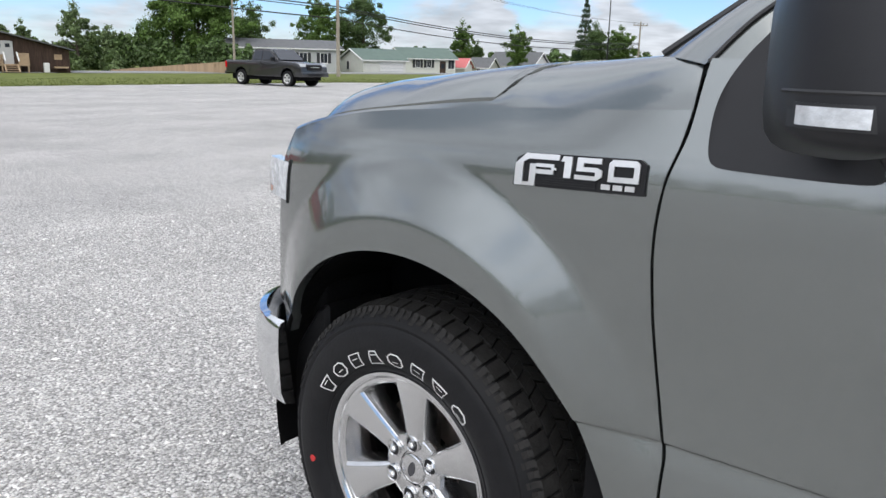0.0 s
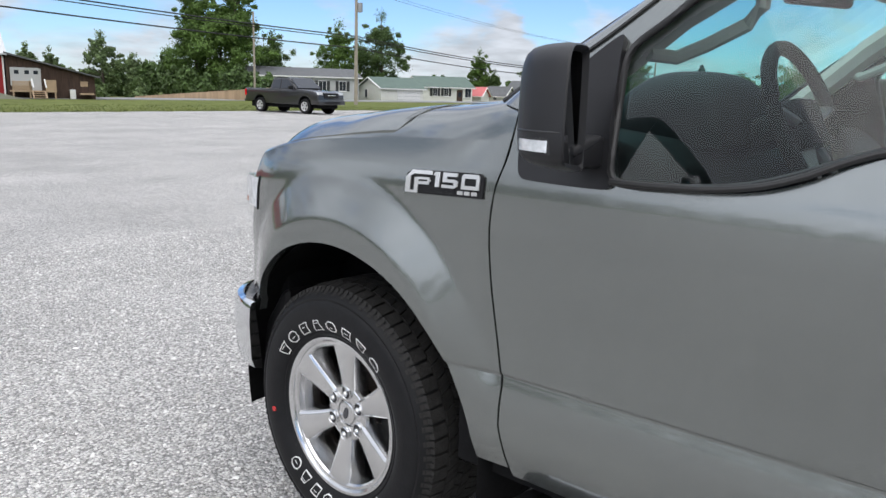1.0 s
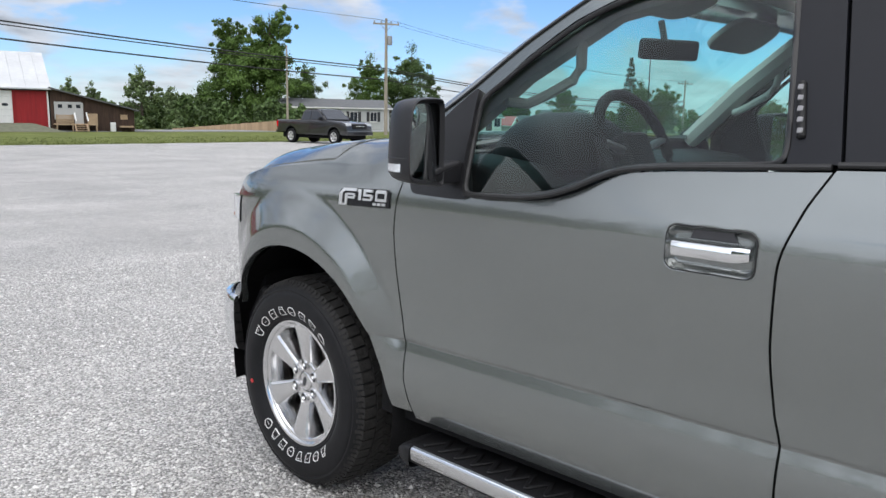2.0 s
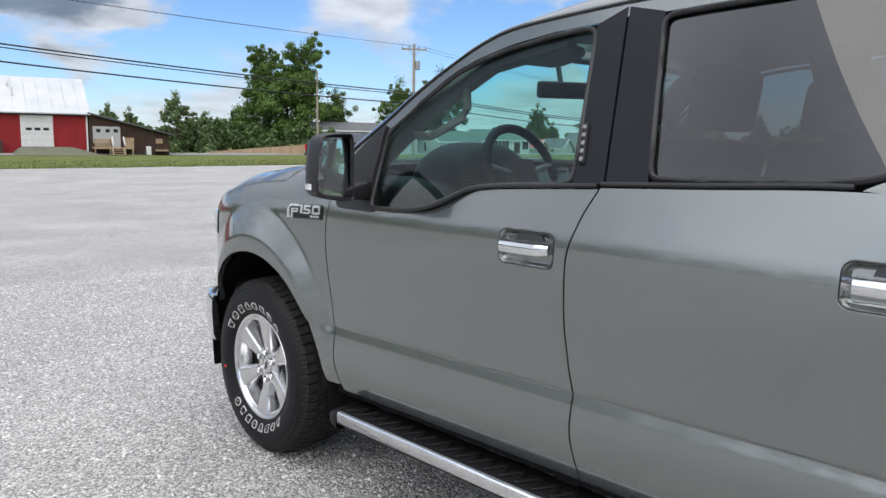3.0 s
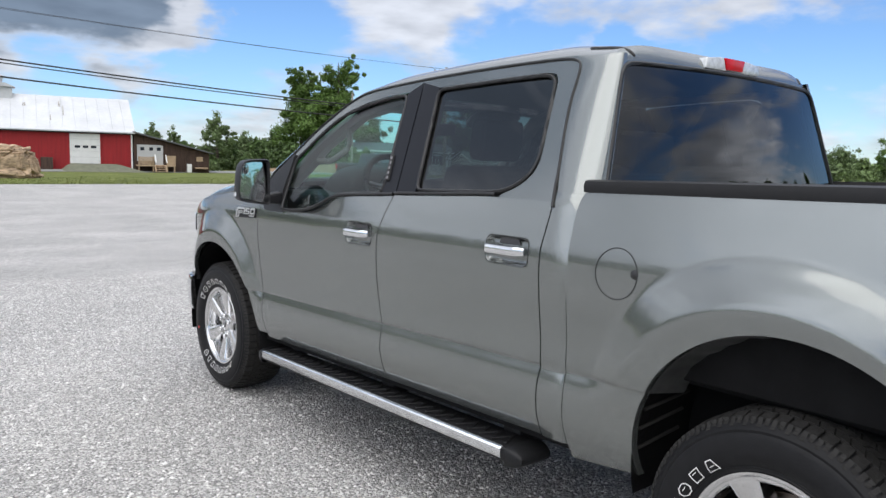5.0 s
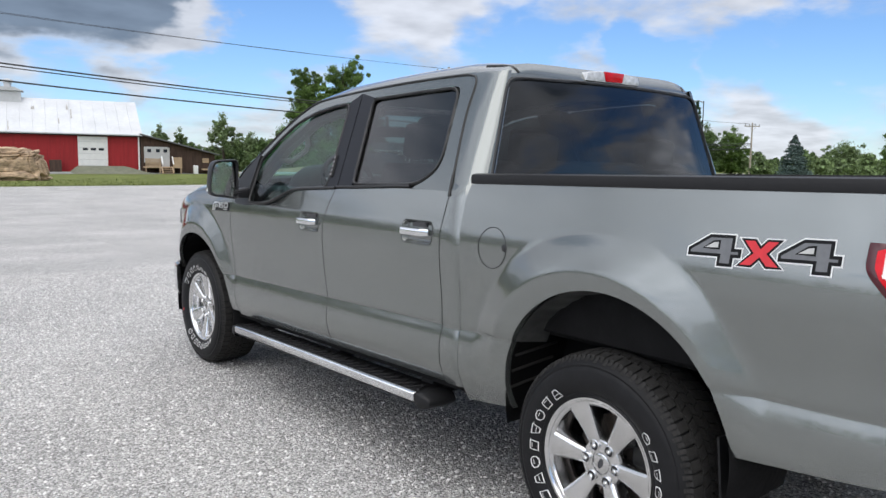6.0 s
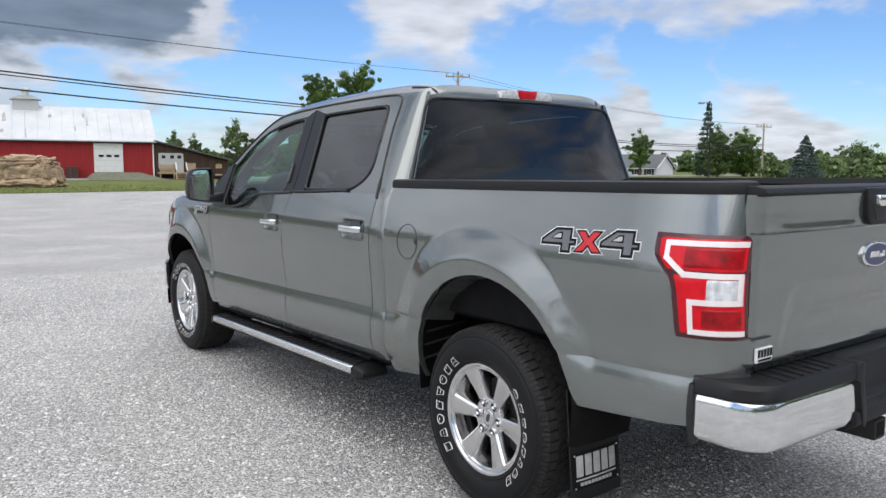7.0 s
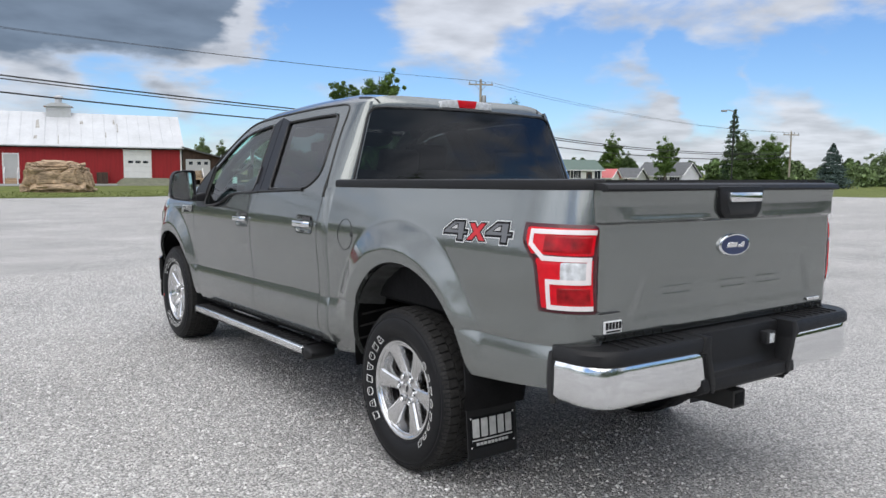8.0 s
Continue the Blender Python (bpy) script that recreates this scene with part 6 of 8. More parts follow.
    # mud flaps
    for s in (-1, 1):
        def flap(u, v):
            return (s * (0.655 + 0.29 * u), -4.115 - 0.045 * (1 - v) - 0.006 * math.sin(3 * u), 0.165 + 0.45 * v)
        f = part("mud_flap", sheet(flap, 8, 10, (0, 0.008, 0)), M["black"], TRUCK, "black mud flap with a printed plate")
        def on_flap(u, v, off):
            p = Vector(flap(u, v))
            p.y -= off
            return p

        def plate(name, u0, u1, v0, v1, off, mat, parent):
            a, b = (1 - u1, 1 - u0) if s < 0 else (u0, u1)
            return part(name, sheet(lambda u, v: on_flap(a + (b - a) * u, v0 + (v1 - v0) * v, off), 4, 3, (0, 0.002, 0)), M[mat], parent)
        pl = plate("flap_plate", 0.03, 0.93, 0.115, 0.435, 0.004, "decal_black", f)
        for k in range(5):
            plate("plate_bar", 0.085 + 0.165 * k, 0.085 + 0.165 * k + 0.125, 0.225, 0.410, 0.006, "plate_grey", pl)
        plate("plate_bar", 0.07, 0.88, 0.190, 0.203, 0.006, "plate_grey", pl)
        for k in range(9):
            plate("plate_bar", 0.15 + 0.072 * k, 0.15 + 0.072 * k + 0.054, 0.142, 0.170, 0.006, "plate_grey", pl)
        for u in (0.05, 0.91):
            for v in (0.130, 0.42):
                plate("rivet", u - 0.012, u + 0.012, v - 0.008, v + 0.008, 0.007, "chrome", pl)


def build_badges():
    s = -1
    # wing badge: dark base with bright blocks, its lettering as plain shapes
    def blk(name, pts, off, thick, mat, parent):
        bm = bmesh.new()
        lo = [bm.verts.new(on_side(y, z, s, off)) for y, z in pts]
        hi = [bm.verts.new(on_side(y, z, s, off + thick)) for y, z in pts]
        bm.faces.new(hi)
        for i in range(len(pts)):
            bm.faces.new((lo[i], lo[(i + 1) % len(pts)], hi[(i + 1) % len(pts)], hi[i]))
        bmesh.ops.recalc_face_normals(bm, faces=bm.faces)
        return part(name, bm, M[mat], parent, angle=20)
    y0, z0 = -0.269, 1.106   # front lower corner

    def at(u, v):
        return (y0 - 0.263 * u, z0 + 0.058 * v + 0.010 * u)
    base = blk("wing_badge", [at(*p) for p in ((0, 0), (1.0, 0.0), (1.0, 0.86), (0.95, 1.0), (0.10, 1.0), (0.02, 0.84))], 0.0, 0.005, "black", TRUCK)
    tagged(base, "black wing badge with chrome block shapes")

    def frame_block(u0, u1, v0, v1, cut):
        t = 0.038
        h = t * 3.9
        for a in (((u0, v0), (u0 + t, v0), (u0 + t, v1 - cut), (u0, v1 - cut)), ((u1 - t, v0), (u1, v0), (u1, v1 - cut), (u1 - t, v1 - cut)),
                  ((u0, v1 - cut), (u0 + t, v1 - h - cut * 0.3), (u1 - t, v1 - h - cut * 0.3), (u1, v1 - cut), (u1 - cut * 0.25, v1), (u0 + cut * 0.25, v1)), ((u0, v0), (u1, v0), (u1, v0 + h), (u0, v0 + h))):
            blk("badge_block", [at(*p) for p in a], 0.005, 0.003, "badge_silver", base)
    for a in (((0.02, 0.02), (0.085, 0.02), (0.085, 0.72), (0.02, 0.66)), ((0.02, 0.66), (0.085, 0.72), (0.13, 0.82), (0.10, 0.98)), ((0.10, 0.98), (0.13, 0.82), (0.37, 0.82), (0.37, 0.98)), ((0.085, 0.02), (0.19, 0.02), (0.19, 0.13), (0.085, 0.13)),
              ((0.14, 0.10), (0.19, 0.10), (0.19, 0.68), (0.14, 0.68)), ((0.19, 0.40), (0.335, 0.40), (0.335, 0.53), (0.19, 0.53)), ((0.19, 0.60), (0.335, 0.60), (0.335, 0.70), (0.19, 0.70)), ((0.315, 0.53), (0.355, 0.53), (0.355, 0.60), (0.315, 0.60)),
              ((0.415, 0.34), (0.47, 0.34), (0.47, 0.95), (0.40, 0.95), (0.385, 0.80), (0.415, 0.80)),
              ((0.51, 0.80), (0.69, 0.80), (0.69, 0.95), (0.51, 0.95)), ((0.51, 0.62), (0.56, 0.62), (0.56, 0.80), (0.51, 0.80)), ((0.51, 0.56), (0.67, 0.56), (0.70, 0.62), (0.66, 0.69), (0.51, 0.69)), ((0.65, 0.40), (0.70, 0.44), (0.70, 0.62), (0.65, 0.60)), ((0.50, 0.33), (0.66, 0.33), (0.70, 0.44), (0.50, 0.46))):
        blk("badge_block", [at(*p) for p in a], 0.005, 0.003, "badge_silver", base)
    frame_block(0.745, 0.96, 0.33, 0.95, 0.10)
    for k in range(3):
        blk("badge_block", [at(*p) for p in ((0.70 + 0.085 * k, 0.10), (0.765 + 0.085 * k, 0.10), (0.765 + 0.085 * k, 0.25), (0.70 + 0.085 * k, 0.25))], 0.005, 0.002, "badge_silver", base)
    for k in range(4):
        blk("badge_groove", [at(*p) for p in ((0.17, 0.08 + 0.07 * k), (0.66, 0.08 + 0.07 * k), (0.66, 0.115 + 0.07 * k), (0.17, 0.115 + 0.07 * k))], 0.005, 0.0012, "mirror_black", base)
    # the bed-side decal: 4x4, cut from film in three layers
    def offset(poly, d):
        """The polygon pushed out by d."""
        n, out = len(poly), []
        area = sum(poly[i][0] * poly[(i + 1) % n][1] - poly[(i + 1) % n][0] * poly[i][1] for i in range(n))
        sg = 1 if area > 0 else -1
        for i in range(n):
            p, q, r = (Vector(poly[k % n]) for k in (i - 1, i, i + 1))
            e1, e2 = (q - p).normalized(), (r - q).normalized()
            n1, n2 = Vector((e1.y, -e1.x)) * sg, Vector((e2.y, -e2.x)) * sg
            m = (n1 + n2) / max(0.35, 1 + n1.dot(n2))
            out.append(tuple(q + m * d))
        return out

    def film(name, poly, mat, off):
        bm = bmesh.new()
        bm.faces.new([bm.verts.new((u, v, 0)) for u, v in poly])
        for k in range(-1, 40):
            bmesh.ops.bisect_plane(bm, geom=bm.verts[:] + bm.edges[:] + bm.faces[:], plane_co=(0.012 * k, 0, 0), plane_no=(1, 0, 0))
        for k in range(-1, 9):
            bmesh.ops.bisect_plane(bm, geom=bm.verts[:] + bm.edges[:] + bm.faces[:], plane_co=(0, 0.012 * k, 0), plane_no=(0, 1, 0))
        for w in bm.verts:
            w.co = on_side(-3.990 - w.co.x, 1.162 + w.co.y + 0.030 * w.co.x, s, off)
        bmesh.ops.triangulate(bm, faces=bm.faces[:])
        bmesh.ops.recalc_face_normals(bm, faces=bm.faces)
        return part(name, bm, M[mat], TRUCK)
    four = [(0.008, 0.028), (0.008, 0.044), (0.074, 0.086), (0.152, 0.086), (0.152, 0.046), (0.176, 0.046), (0.176, 0.028), (0.152, 0.028), (0.152, 0.0), (0.110, 0.0), (0.110, 0.028)]
    hole = [(0.058, 0.049), (0.106, 0.049), (0.106, 0.070), (0.088, 0.068)]
    ex = [(0.176, 0.004), (0.216, 0.004), (0.239, 0.028), (0.262, 0.004), (0.304, 0.004), (0.262, 0.042), (0.296, 0.080), (0.258, 0.080), (0.239, 0.058), (0.220, 0.080), (0.182, 0.080), (0.216, 0.042)]
    for d in (0.0, 0.290):
        shape, gap = [(u + d, v) for u, v in four], [(u + d, v) for u, v in hole]
        for mat, off, grow in (("decal_white", 0.0012, 0.0085), ("decal_black", 0.0020, 0.0045), ("silver_decal", 0.0028, -0.0050)):
            film("decal_four", offset(shape, grow), mat, off)
        film("decal_four", offset(gap, 0.004), "decal_black", 0.0036)
        film("decal_four", offset(gap, -0.002), "plate_grey", 0.0044)
    for mat, off, grow in (("decal_white", 0.0014, 0.0075), ("decal_black", 0.0023, 0.0040), ("red_film", 0.0031, -0.0025)):
        film("decal_x", offset(ex, grow), mat, off)


for side in (-1, 1):
    build_side(side)
build_front()
build_cab()
build_tail()
build_badges()
make_wheel("front", AX_F, 33, ((27, 137, 8), (-138, -43, 8)), True, -1)
make_wheel("rear", AX_R, 4, ((-47, 58, 8), (137, 233, 8)), False, -1)
make_wheel("front", AX_F, 12, (), False, 1)
make_wheel("rear", AX_R, 40, (), False, 1)


# ---- ground ----
GZ = -0.03


def ground():
    ob = link("ground", sheet(lambda u, v: (-2000 + 4000 * u, -2000 + 4000 * v, GZ - 0.02), 6, 6), M["grass"])
    tagged(ob, "mown grass ground that reaches the horizon", "ground", kind="structure")
    edge = [(-120, -90), (90, -90), (80, -20), (66, 6), (51, 20), (44, 31), (34, 38.5), (22, 36.8), (10, 35.6), (0, 35), (-20, 34), (-120, 33)]
    pts = rounded([(x, y, 0) for x, y in edge], 2)
    rng = random.Random(3)
    pts = [p + Vector((rng.uniform(-0.25, 0.25), rng.uniform(-0.25, 0.25), 0)) for q in zip(pts, pts[1:] + pts[:1]) for p in (q[0].lerp(q[1], t) for t in (0, 0.25, 0.5, 0.75))]
    bm = bmesh.new()
    top = [bm.verts.new((p.x, p.y, GZ)) for p in pts]
    bm.faces.new(top)
    low = [bm.verts.new((p.x * 1.002, p.y * 1.002, GZ - 0.04)) for p in pts]
    for i in range(len(pts)):
        bm.faces.new((top[i], low[i], low[(i + 1) % len(pts)], top[(i + 1) % len(pts)]))
    bmesh.ops.recalc_face_normals(bm, faces=bm.faces)
    tagged(link("gravel_lot", bm, M["gravel"]), "white crushed limestone parking lot", "gravel lot", kind="structure")
    a, b = (-160, 40.5), (160, 62.5)

    def road(u, v):
        x = a[0] + (b[0] - a[0]) * u
        return (x, a[1] + (b[1] - a[1]) * u + 10.2 + 5.8 * v - 6.0 * step(x, 30, 150), GZ + 0.02 + 0.10 * (1 - (2 * v - 1) ** 2))
    tagged(link("road", sheet(road, 40, 4, (0, 0, -0.08)), M["road"]), "pale grey country road behind the grass verge", "road", kind="structure")


ground()

P = {
    "red_wall": material("red_board_siding", (0.30, 0.012, 0.016), 0.7, vary=0.18, scale=1.4, vary2=0.10, scale2=14, stretch=(4, 4, 0.3)),
    "white_metal": material("white_painted_metal_roof", (0.52, 0.53, 0.545), 0.45, vary=0.10, scale=0.7, vary2=0.05, scale2=5, spec=0.4),
    "rust": material("grey_roof_scuff", (0.36, 0.345, 0.32), 0.8, vary=0.4, scale=3),
    "white_paint": material("white_paint", (0.74, 0.74, 0.73), 0.55, vary=0.06, scale=3),
    "grey_siding": material("pale_grey_siding", (0.46, 0.47, 0.47), 0.6, vary=0.05, scale=2),
    "cream_siding": material("white_vinyl_siding", (0.70, 0.70, 0.66), 0.6, vary=0.05, scale=2),
    "dark_wood": material("weathered_brown_boards", (0.060, 0.036, 0.026), 0.9, vary=0.45, scale=2.5, stretch=(5, 5, 0.5)),
    "tan_wood": material("tan_fence_boards", (0.43, 0.31, 0.20), 0.85, vary=0.15, scale=2, objvar=0.12, stretch=(3, 3, 0.4)),
    "deck_wood": material("raw_deck_lumber", (0.40, 0.29, 0.19), 0.85, vary=0.15, scale=4),
    "green_roof": material("green_metal_roof", (0.075, 0.120, 0.095), 0.5, vary=0.12, scale=1.5),
    "grey_roof": material("grey_shingle_roof", (0.115, 0.12, 0.125), 0.9, vary=0.2, scale=3, bump=0.3, bump_scale=20),
    "dark_glass": material("dark_house_window", (0.03, 0.035, 0.045), 0.08, vary=0.1, scale=2),
    "shutter": material("dark_shutter", (0.025, 0.027, 0.03), 0.6, vary=0.1, scale=6),
    "rock": material("tan_boulder", (0.35, 0.255, 0.17), 0.9, vary=0.55, scale=1.1, vary2=0.45, scale2=5, bump=1.0, bump_scale=6, stretch=(1, 1, 2.6)),
    "earth": material("gravel_ramp_earth", (0.13, 0.135, 0.095), 0.95, vary=0.2, scale=3, bump=0.5, bump_scale=10),
    "pole_wood": material("weathered_pole_wood", (0.33, 0.29, 0.24), 0.9, vary=0.2, scale=3, stretch=(3, 3, 0.4)),
    "wire": material("black_cable", (0.012, 0.012, 0.013), 0.6, vary=0.05, scale=2),
    "galv": material("galvanised_steel", (0.30, 0.31, 0.32), 0.5, metal=0.6, vary=0.1, scale=4),
    "bark": material("grey_brown_bark", (0.095, 0.078, 0.062), 0.95, vary=0.3, scale=5, bump=0.6, bump_scale=18),
    "leaf": material("broad_leaves", (0.090, 0.155, 0.032), 0.6, island=0.45, vary=0.25, scale=0.35, spec=0.3),
    "leaf_light": material("pale_leaves", (0.130, 0.185, 0.075), 0.6, island=0.45, vary=0.25, scale=0.4, spec=0.3),
    "leaf_dark": material("deep_green_leaves", (0.075, 0.122, 0.038), 0.6, island=0.45, vary=0.25, scale=0.35, spec=0.3),
    "needle": material("dark_conifer_needles", (0.036, 0.068, 0.030), 0.7, island=0.4, vary=0.2, scale=0.4, spec=0.25),
    "blue_needle": material("blue_spruce_needles", (0.070, 0.105, 0.095), 0.7, island=0.4, vary=0.2, scale=0.4, spec=0.25),
    "pink": material("faded_red_siding", (0.50, 0.13, 0.13), 0.6, vary=0.1, scale=2),
    "ram_paint": material("charcoal_metallic_paint", (0.030, 0.030, 0.034), 0.28, metal=0.4, coat=1.0, vary=0.05, scale=3),
}


# ---- houses ----
def at_bearing(az, dist, eye=(-2.6, -2.6)):
    return eye[0] + dist * math.sin(radians(az)), eye[1] + dist * math.cos(radians(az))


def local_box(parent, name, mat, x0, x1, y0, y1, z0, z1, bevel=0.0, label=""):
    return part(name, box(x0, x1, y0, y1, z0, z1, bevel, 1), P.get(mat) or M[mat], parent, label)


def window_unit(parent, x, z, w, h, y, shutters=True, name="window"):
    """A window on the front (-y) wall: frame, pane, bars, shutters, sill."""
    fr = local_box(parent, name, "white_paint", x - w / 2 - 0.07, x + w / 2 + 0.07, y - 0.05, y + 0.02, z - 0.07, z + h + 0.07, 0.01)
    for k in (-1, 1):
        local_box(fr, "pane", "dark_glass", x + (0.02 if k > 0 else -w / 2), x + (w / 2 if k > 0 else -0.02), y - 0.058, y - 0.04, z, z + h)
    local_box(fr, "window_sill", "white_paint", x - w / 2 - 0.12, x + w / 2 + 0.12, y - 0.11, y - 0.02, z - 0.13, z - 0.07, 0.01)
    if shutters:
        for k in (-1, 1):
            local_box(fr, "shutter", "shutter", x + k * (w / 2 + 0.28) - 0.19, x + k * (w / 2 + 0.28) + 0.19, y - 0.06, y, z - 0.05, z + h + 0.05, 0.01)
    return fr


def gable_house(name, label, m, length, depth, eave, ridge, wall, roof, windows=(), doors=(), over=0.35, group="", gable_windows=()):
    """A house with its ridge along x; its front faces -y."""
    root = thing(name, label, "house" if "garage" not in name else "garage", group)
    L2 = length / 2
    part("wall", prism([(-depth / 2, 0), (depth / 2, 0), (depth / 2, eave), (0, ridge - 0.1), (-depth / 2, eave)], "x", -L2, L2), P[wall], root)
    nb = int(eave / 0.28)
    for k in range(1, nb):   # lap lines of the siding
        local_box(root, "siding_lap", wall, -L2 - 0.012, L2 + 0.012, -depth / 2 - 0.014, -depth / 2 + 0.01, k * 0.28, k * 0.28 + 0.03)
    for sgn in (-1, 1):
        run, rise = depth / 2 + over, ridge - eave
        sl = rise / (depth / 2)
        p = [(0, ridge), (sgn * run, ridge - run * sl), (sgn * run, ridge - run * sl + 0.12), (0, ridge + 0.13)]
        part("roof", prism(p, "x", -L2 - over, L2 + over), P[roof], root)
    for s2 in (-1, 1):
        part("fascia", tube([(s2 * (L2 + over), -(depth / 2 + over), eave - over * (ridge - eave) / (depth / 2) + 0.02), (s2 * (L2 + over), 0, ridge + 0.02), (s2 * (L2 + over), depth / 2 + over, eave - over * (ridge - eave) / (depth / 2) + 0.02)], 0.09, 4), P["white_paint"], root)
    local_box(root, "gutter", "white_paint", -L2 - over, L2 + over, -(depth / 2 + over) - 0.06, -(depth / 2 + over) + 0.04, eave - over * (ridge - eave) / (depth / 2) - 0.06, eave - over * (ridge - eave) / (depth / 2) + 0.08)
    for x, z, w, h, sh in windows:
        window_unit(root, x, z, w, h, -depth / 2, sh)
    for x, w, h, mat in doors:
        d = local_box(root, "door", mat, x - w / 2, x + w / 2, -depth / 2 - 0.06, -depth / 2 + 0.02, 0.05, h, 0.01)
        if w > 2:
            for k in range(1, 5):
                local_box(d, "panel_line", "grey_siding", x - w / 2, x + w / 2, -depth / 2 - 0.07, -depth / 2 - 0.05, h * k / 5 - 0.02, h * k / 5 + 0.02)
        else:
            local_box(d, "door_pane", "dark_glass", x - w * 0.28, x + w * 0.28, -depth / 2 - 0.075, -depth / 2 - 0.05, h * 0.55, h * 0.85)
    for y, z, w, h in gable_windows:      # on the -x end
        fr = part("window", box(-L2 - 0.05, -L2 + 0.02, y - w / 2 - 0.07, y + w / 2 + 0.07, z - 0.07, z + h + 0.07, 0.01, 1), P["white_paint"], root)
        part("pane", box(-L2 - 0.06, -L2 - 0.03, y - w / 2, y + w / 2, z, z + h), P["dark_glass"], fr)
    root.matrix_basis = m
    return root


def barn():
    root = thing("barn", "red barn with a white metal roof and a white roll-up door", "barn")
    m = pose(18.75, 64.6, GZ, 0, 0, -11)
    # local x runs left from the right-hand corner, which is the origin; the front faces -y
    Lb, D, eave, ridge = 42.0, 11.0, 3.45, 6.35
    part("wall", prism([(0, 0), (D, 0), (D, eave), (D / 2, ridge - 0.1), (0, eave)], "x", -Lb, 0), P["red_wall"], root)
    for k in range(int(Lb / 0.30)):
        x = -0.15 - 0.30 * k
        if x > -24 and not (-4.95 < x < -2.35):
            part("batten", box(x - 0.02, x + 0.02, -0.025, 0.005, 0.05, eave - 0.02), P["red_wall"], root)
    part("roof", prism([(-0.45, eave - 0.20), (-0.45, eave - 0.10), (D / 2 - 1.2, ridge + 0.05), (D / 2 - 1.2, ridge - 0.08)], "x", -Lb - 0.4, 0.30), P["white_metal"], root)
    part("roof", prism([(D / 2 - 1.2, ridge + 0.05), (D + 0.45, eave - 0.10), (D + 0.45, eave - 0.22), (D / 2 - 1.2, ridge - 0.08)], "x", -Lb - 0.4, 0.30), P["white_metal"], root)
    sl = (ridge + 0.05 - eave + 0.10) / (D / 2 - 1.2 + 0.45)
    for k in range(30):
        x = -0.5 - 0.95 * k
        p0, p1 = Vector((x, -0.45, eave - 0.09)), Vector((x, D / 2 - 1.25, ridge + 0.055))
        part("roof_seam", tube([p0, p1], 0.012, 4), P["white_metal"], root)
    rng = random.Random(5)
    for k in range(11):
        x, q = rng.uniform(-24, -4), rng.uniform(0.15, 0.8)
        y = -0.45 + q * (D / 2 - 0.8)
        z = eave - 0.10 + sl * (y + 0.45)
        ln, w = rng.uniform(0.5, 1.5), rng.uniform(0.05, 0.16)
        bm = bmesh.new()
        vs = [bm.verts.new((x + a * w + rng.uniform(-0.03, 0.03), y + b * ln * 0.5, z + b * ln * 0.5 * sl + 0.012)) for a, b in ((-1, -1), (1, -0.9), (0.6, 1), (-0.8, 0.8))]
        bm.faces.new(vs)
        part("rust_stain", bm, P["rust"], root)
    part("eave_board", box(-Lb, 0.1, -0.10, -0.02, eave - 0.30, eave - 0.16), P["shutter"], root)
    part("corner_board", box(-0.02, 0.10, -0.06, 0.10, 0, eave - 0.1), P["white_paint"], root)
    d = part("roll_up_door", box(-4.80, -2.46, -0.07, 0.02, 0.62, 3.12, 0.02, 1), P["white_paint"], root, "white roll-up door with three small panes")
    for k in range(3):
        x = -4.22 + 0.62 * k
        part("pane", prism([(p.x, p.y) for p in round_rect(x - 0.22, x + 0.22, 1.93, 2.13, 0.08, 3)], "y", -0.085, -0.06), P["dark_glass"], d)
    for k in range(4):
        part("panel_line", box(-4.78, -2.48, -0.078, -0.065, 1.15 + 0.5 * k, 1.17 + 0.5 * k), P["grey_siding"], d)
    part("door_jamb", box(-2.46, -2.36, -0.08, 0.02, 0.55, 3.15), P["red_wall"], root)
    # side door with steps, further along
    sd = part("side_door", box(-14.05, -13.0, -0.07, 0.02, 0.55, 2.55, 0.02, 1), P["grey_siding"], root, "pale side door")
    part("door_frame", box(-14.15, -12.9, -0.05, 0.0, 0.50, 2.65), P["white_paint"], sd)
    for k in range(3):
        part("stair_step", box(-14.0, -13.0, -0.40 - 0.28 * k, -0.10 - 0.28 * k, 0.0, 0.54 - 0.18 * k, 0.01, 1), P["deck_wood"], root)
    for x in (-14.0, -13.0):
        part("stair_rail", tube([(x, -0.1, 1.45), (x, -1.0, 0.95), (x, -1.0, 0.0)], 0.05, 4), P["white_paint"], root)
    part("hay_rack", box(-7.0, -6.1, -0.9, -0.2, 0.0, 1.1, 0.02, 1), P["dark_wood"], root, "dark wooden rack")
    # cupola
    cu = part("cupola", box(-10.9, -8.9, D / 2 - 1.9, D / 2 - 0.2, ridge - 0.5, ridge + 0.55, 0.03, 1), P["white_metal"], root, "white roof cupola")
    part("cupola_cap", prism([(-11.1, ridge + 0.55), (-8.7, ridge + 0.55), (-9.4, ridge + 0.85), (-10.4, ridge + 0.85)], "y", D / 2 - 2.1, D / 2), P["white_metal"], cu)
    part("vent", lathe([(0.28, ridge + 0.8), (0.30, ridge + 1.25), (0.44, ridge + 1.30), (0.40, ridge + 1.50), (0.0, ridge + 1.62)], 14, axis="z", centre=(-9.9, D / 2 - 1.05, 0)), P["white_metal"], cu)
    root.matrix_basis = m
    # the ramp of earth to the roll-up door
    bm = sheet(lambda u, v: (-6.2 + 6.6 * u, -3.4 * v - 0.02, 0.62 * min(1, 1.7 * min(u / 0.18, (1 - u) / 0.55)) * (1 - step(v, 0.25, 1.0)) if 0 < u < 1 else 0), 24, 12)
    ramp = tagged(link("earth_ramp", bm, P["earth"]), "low earth ramp up to the barn's roll-up door", "earth ramp", kind="structure")
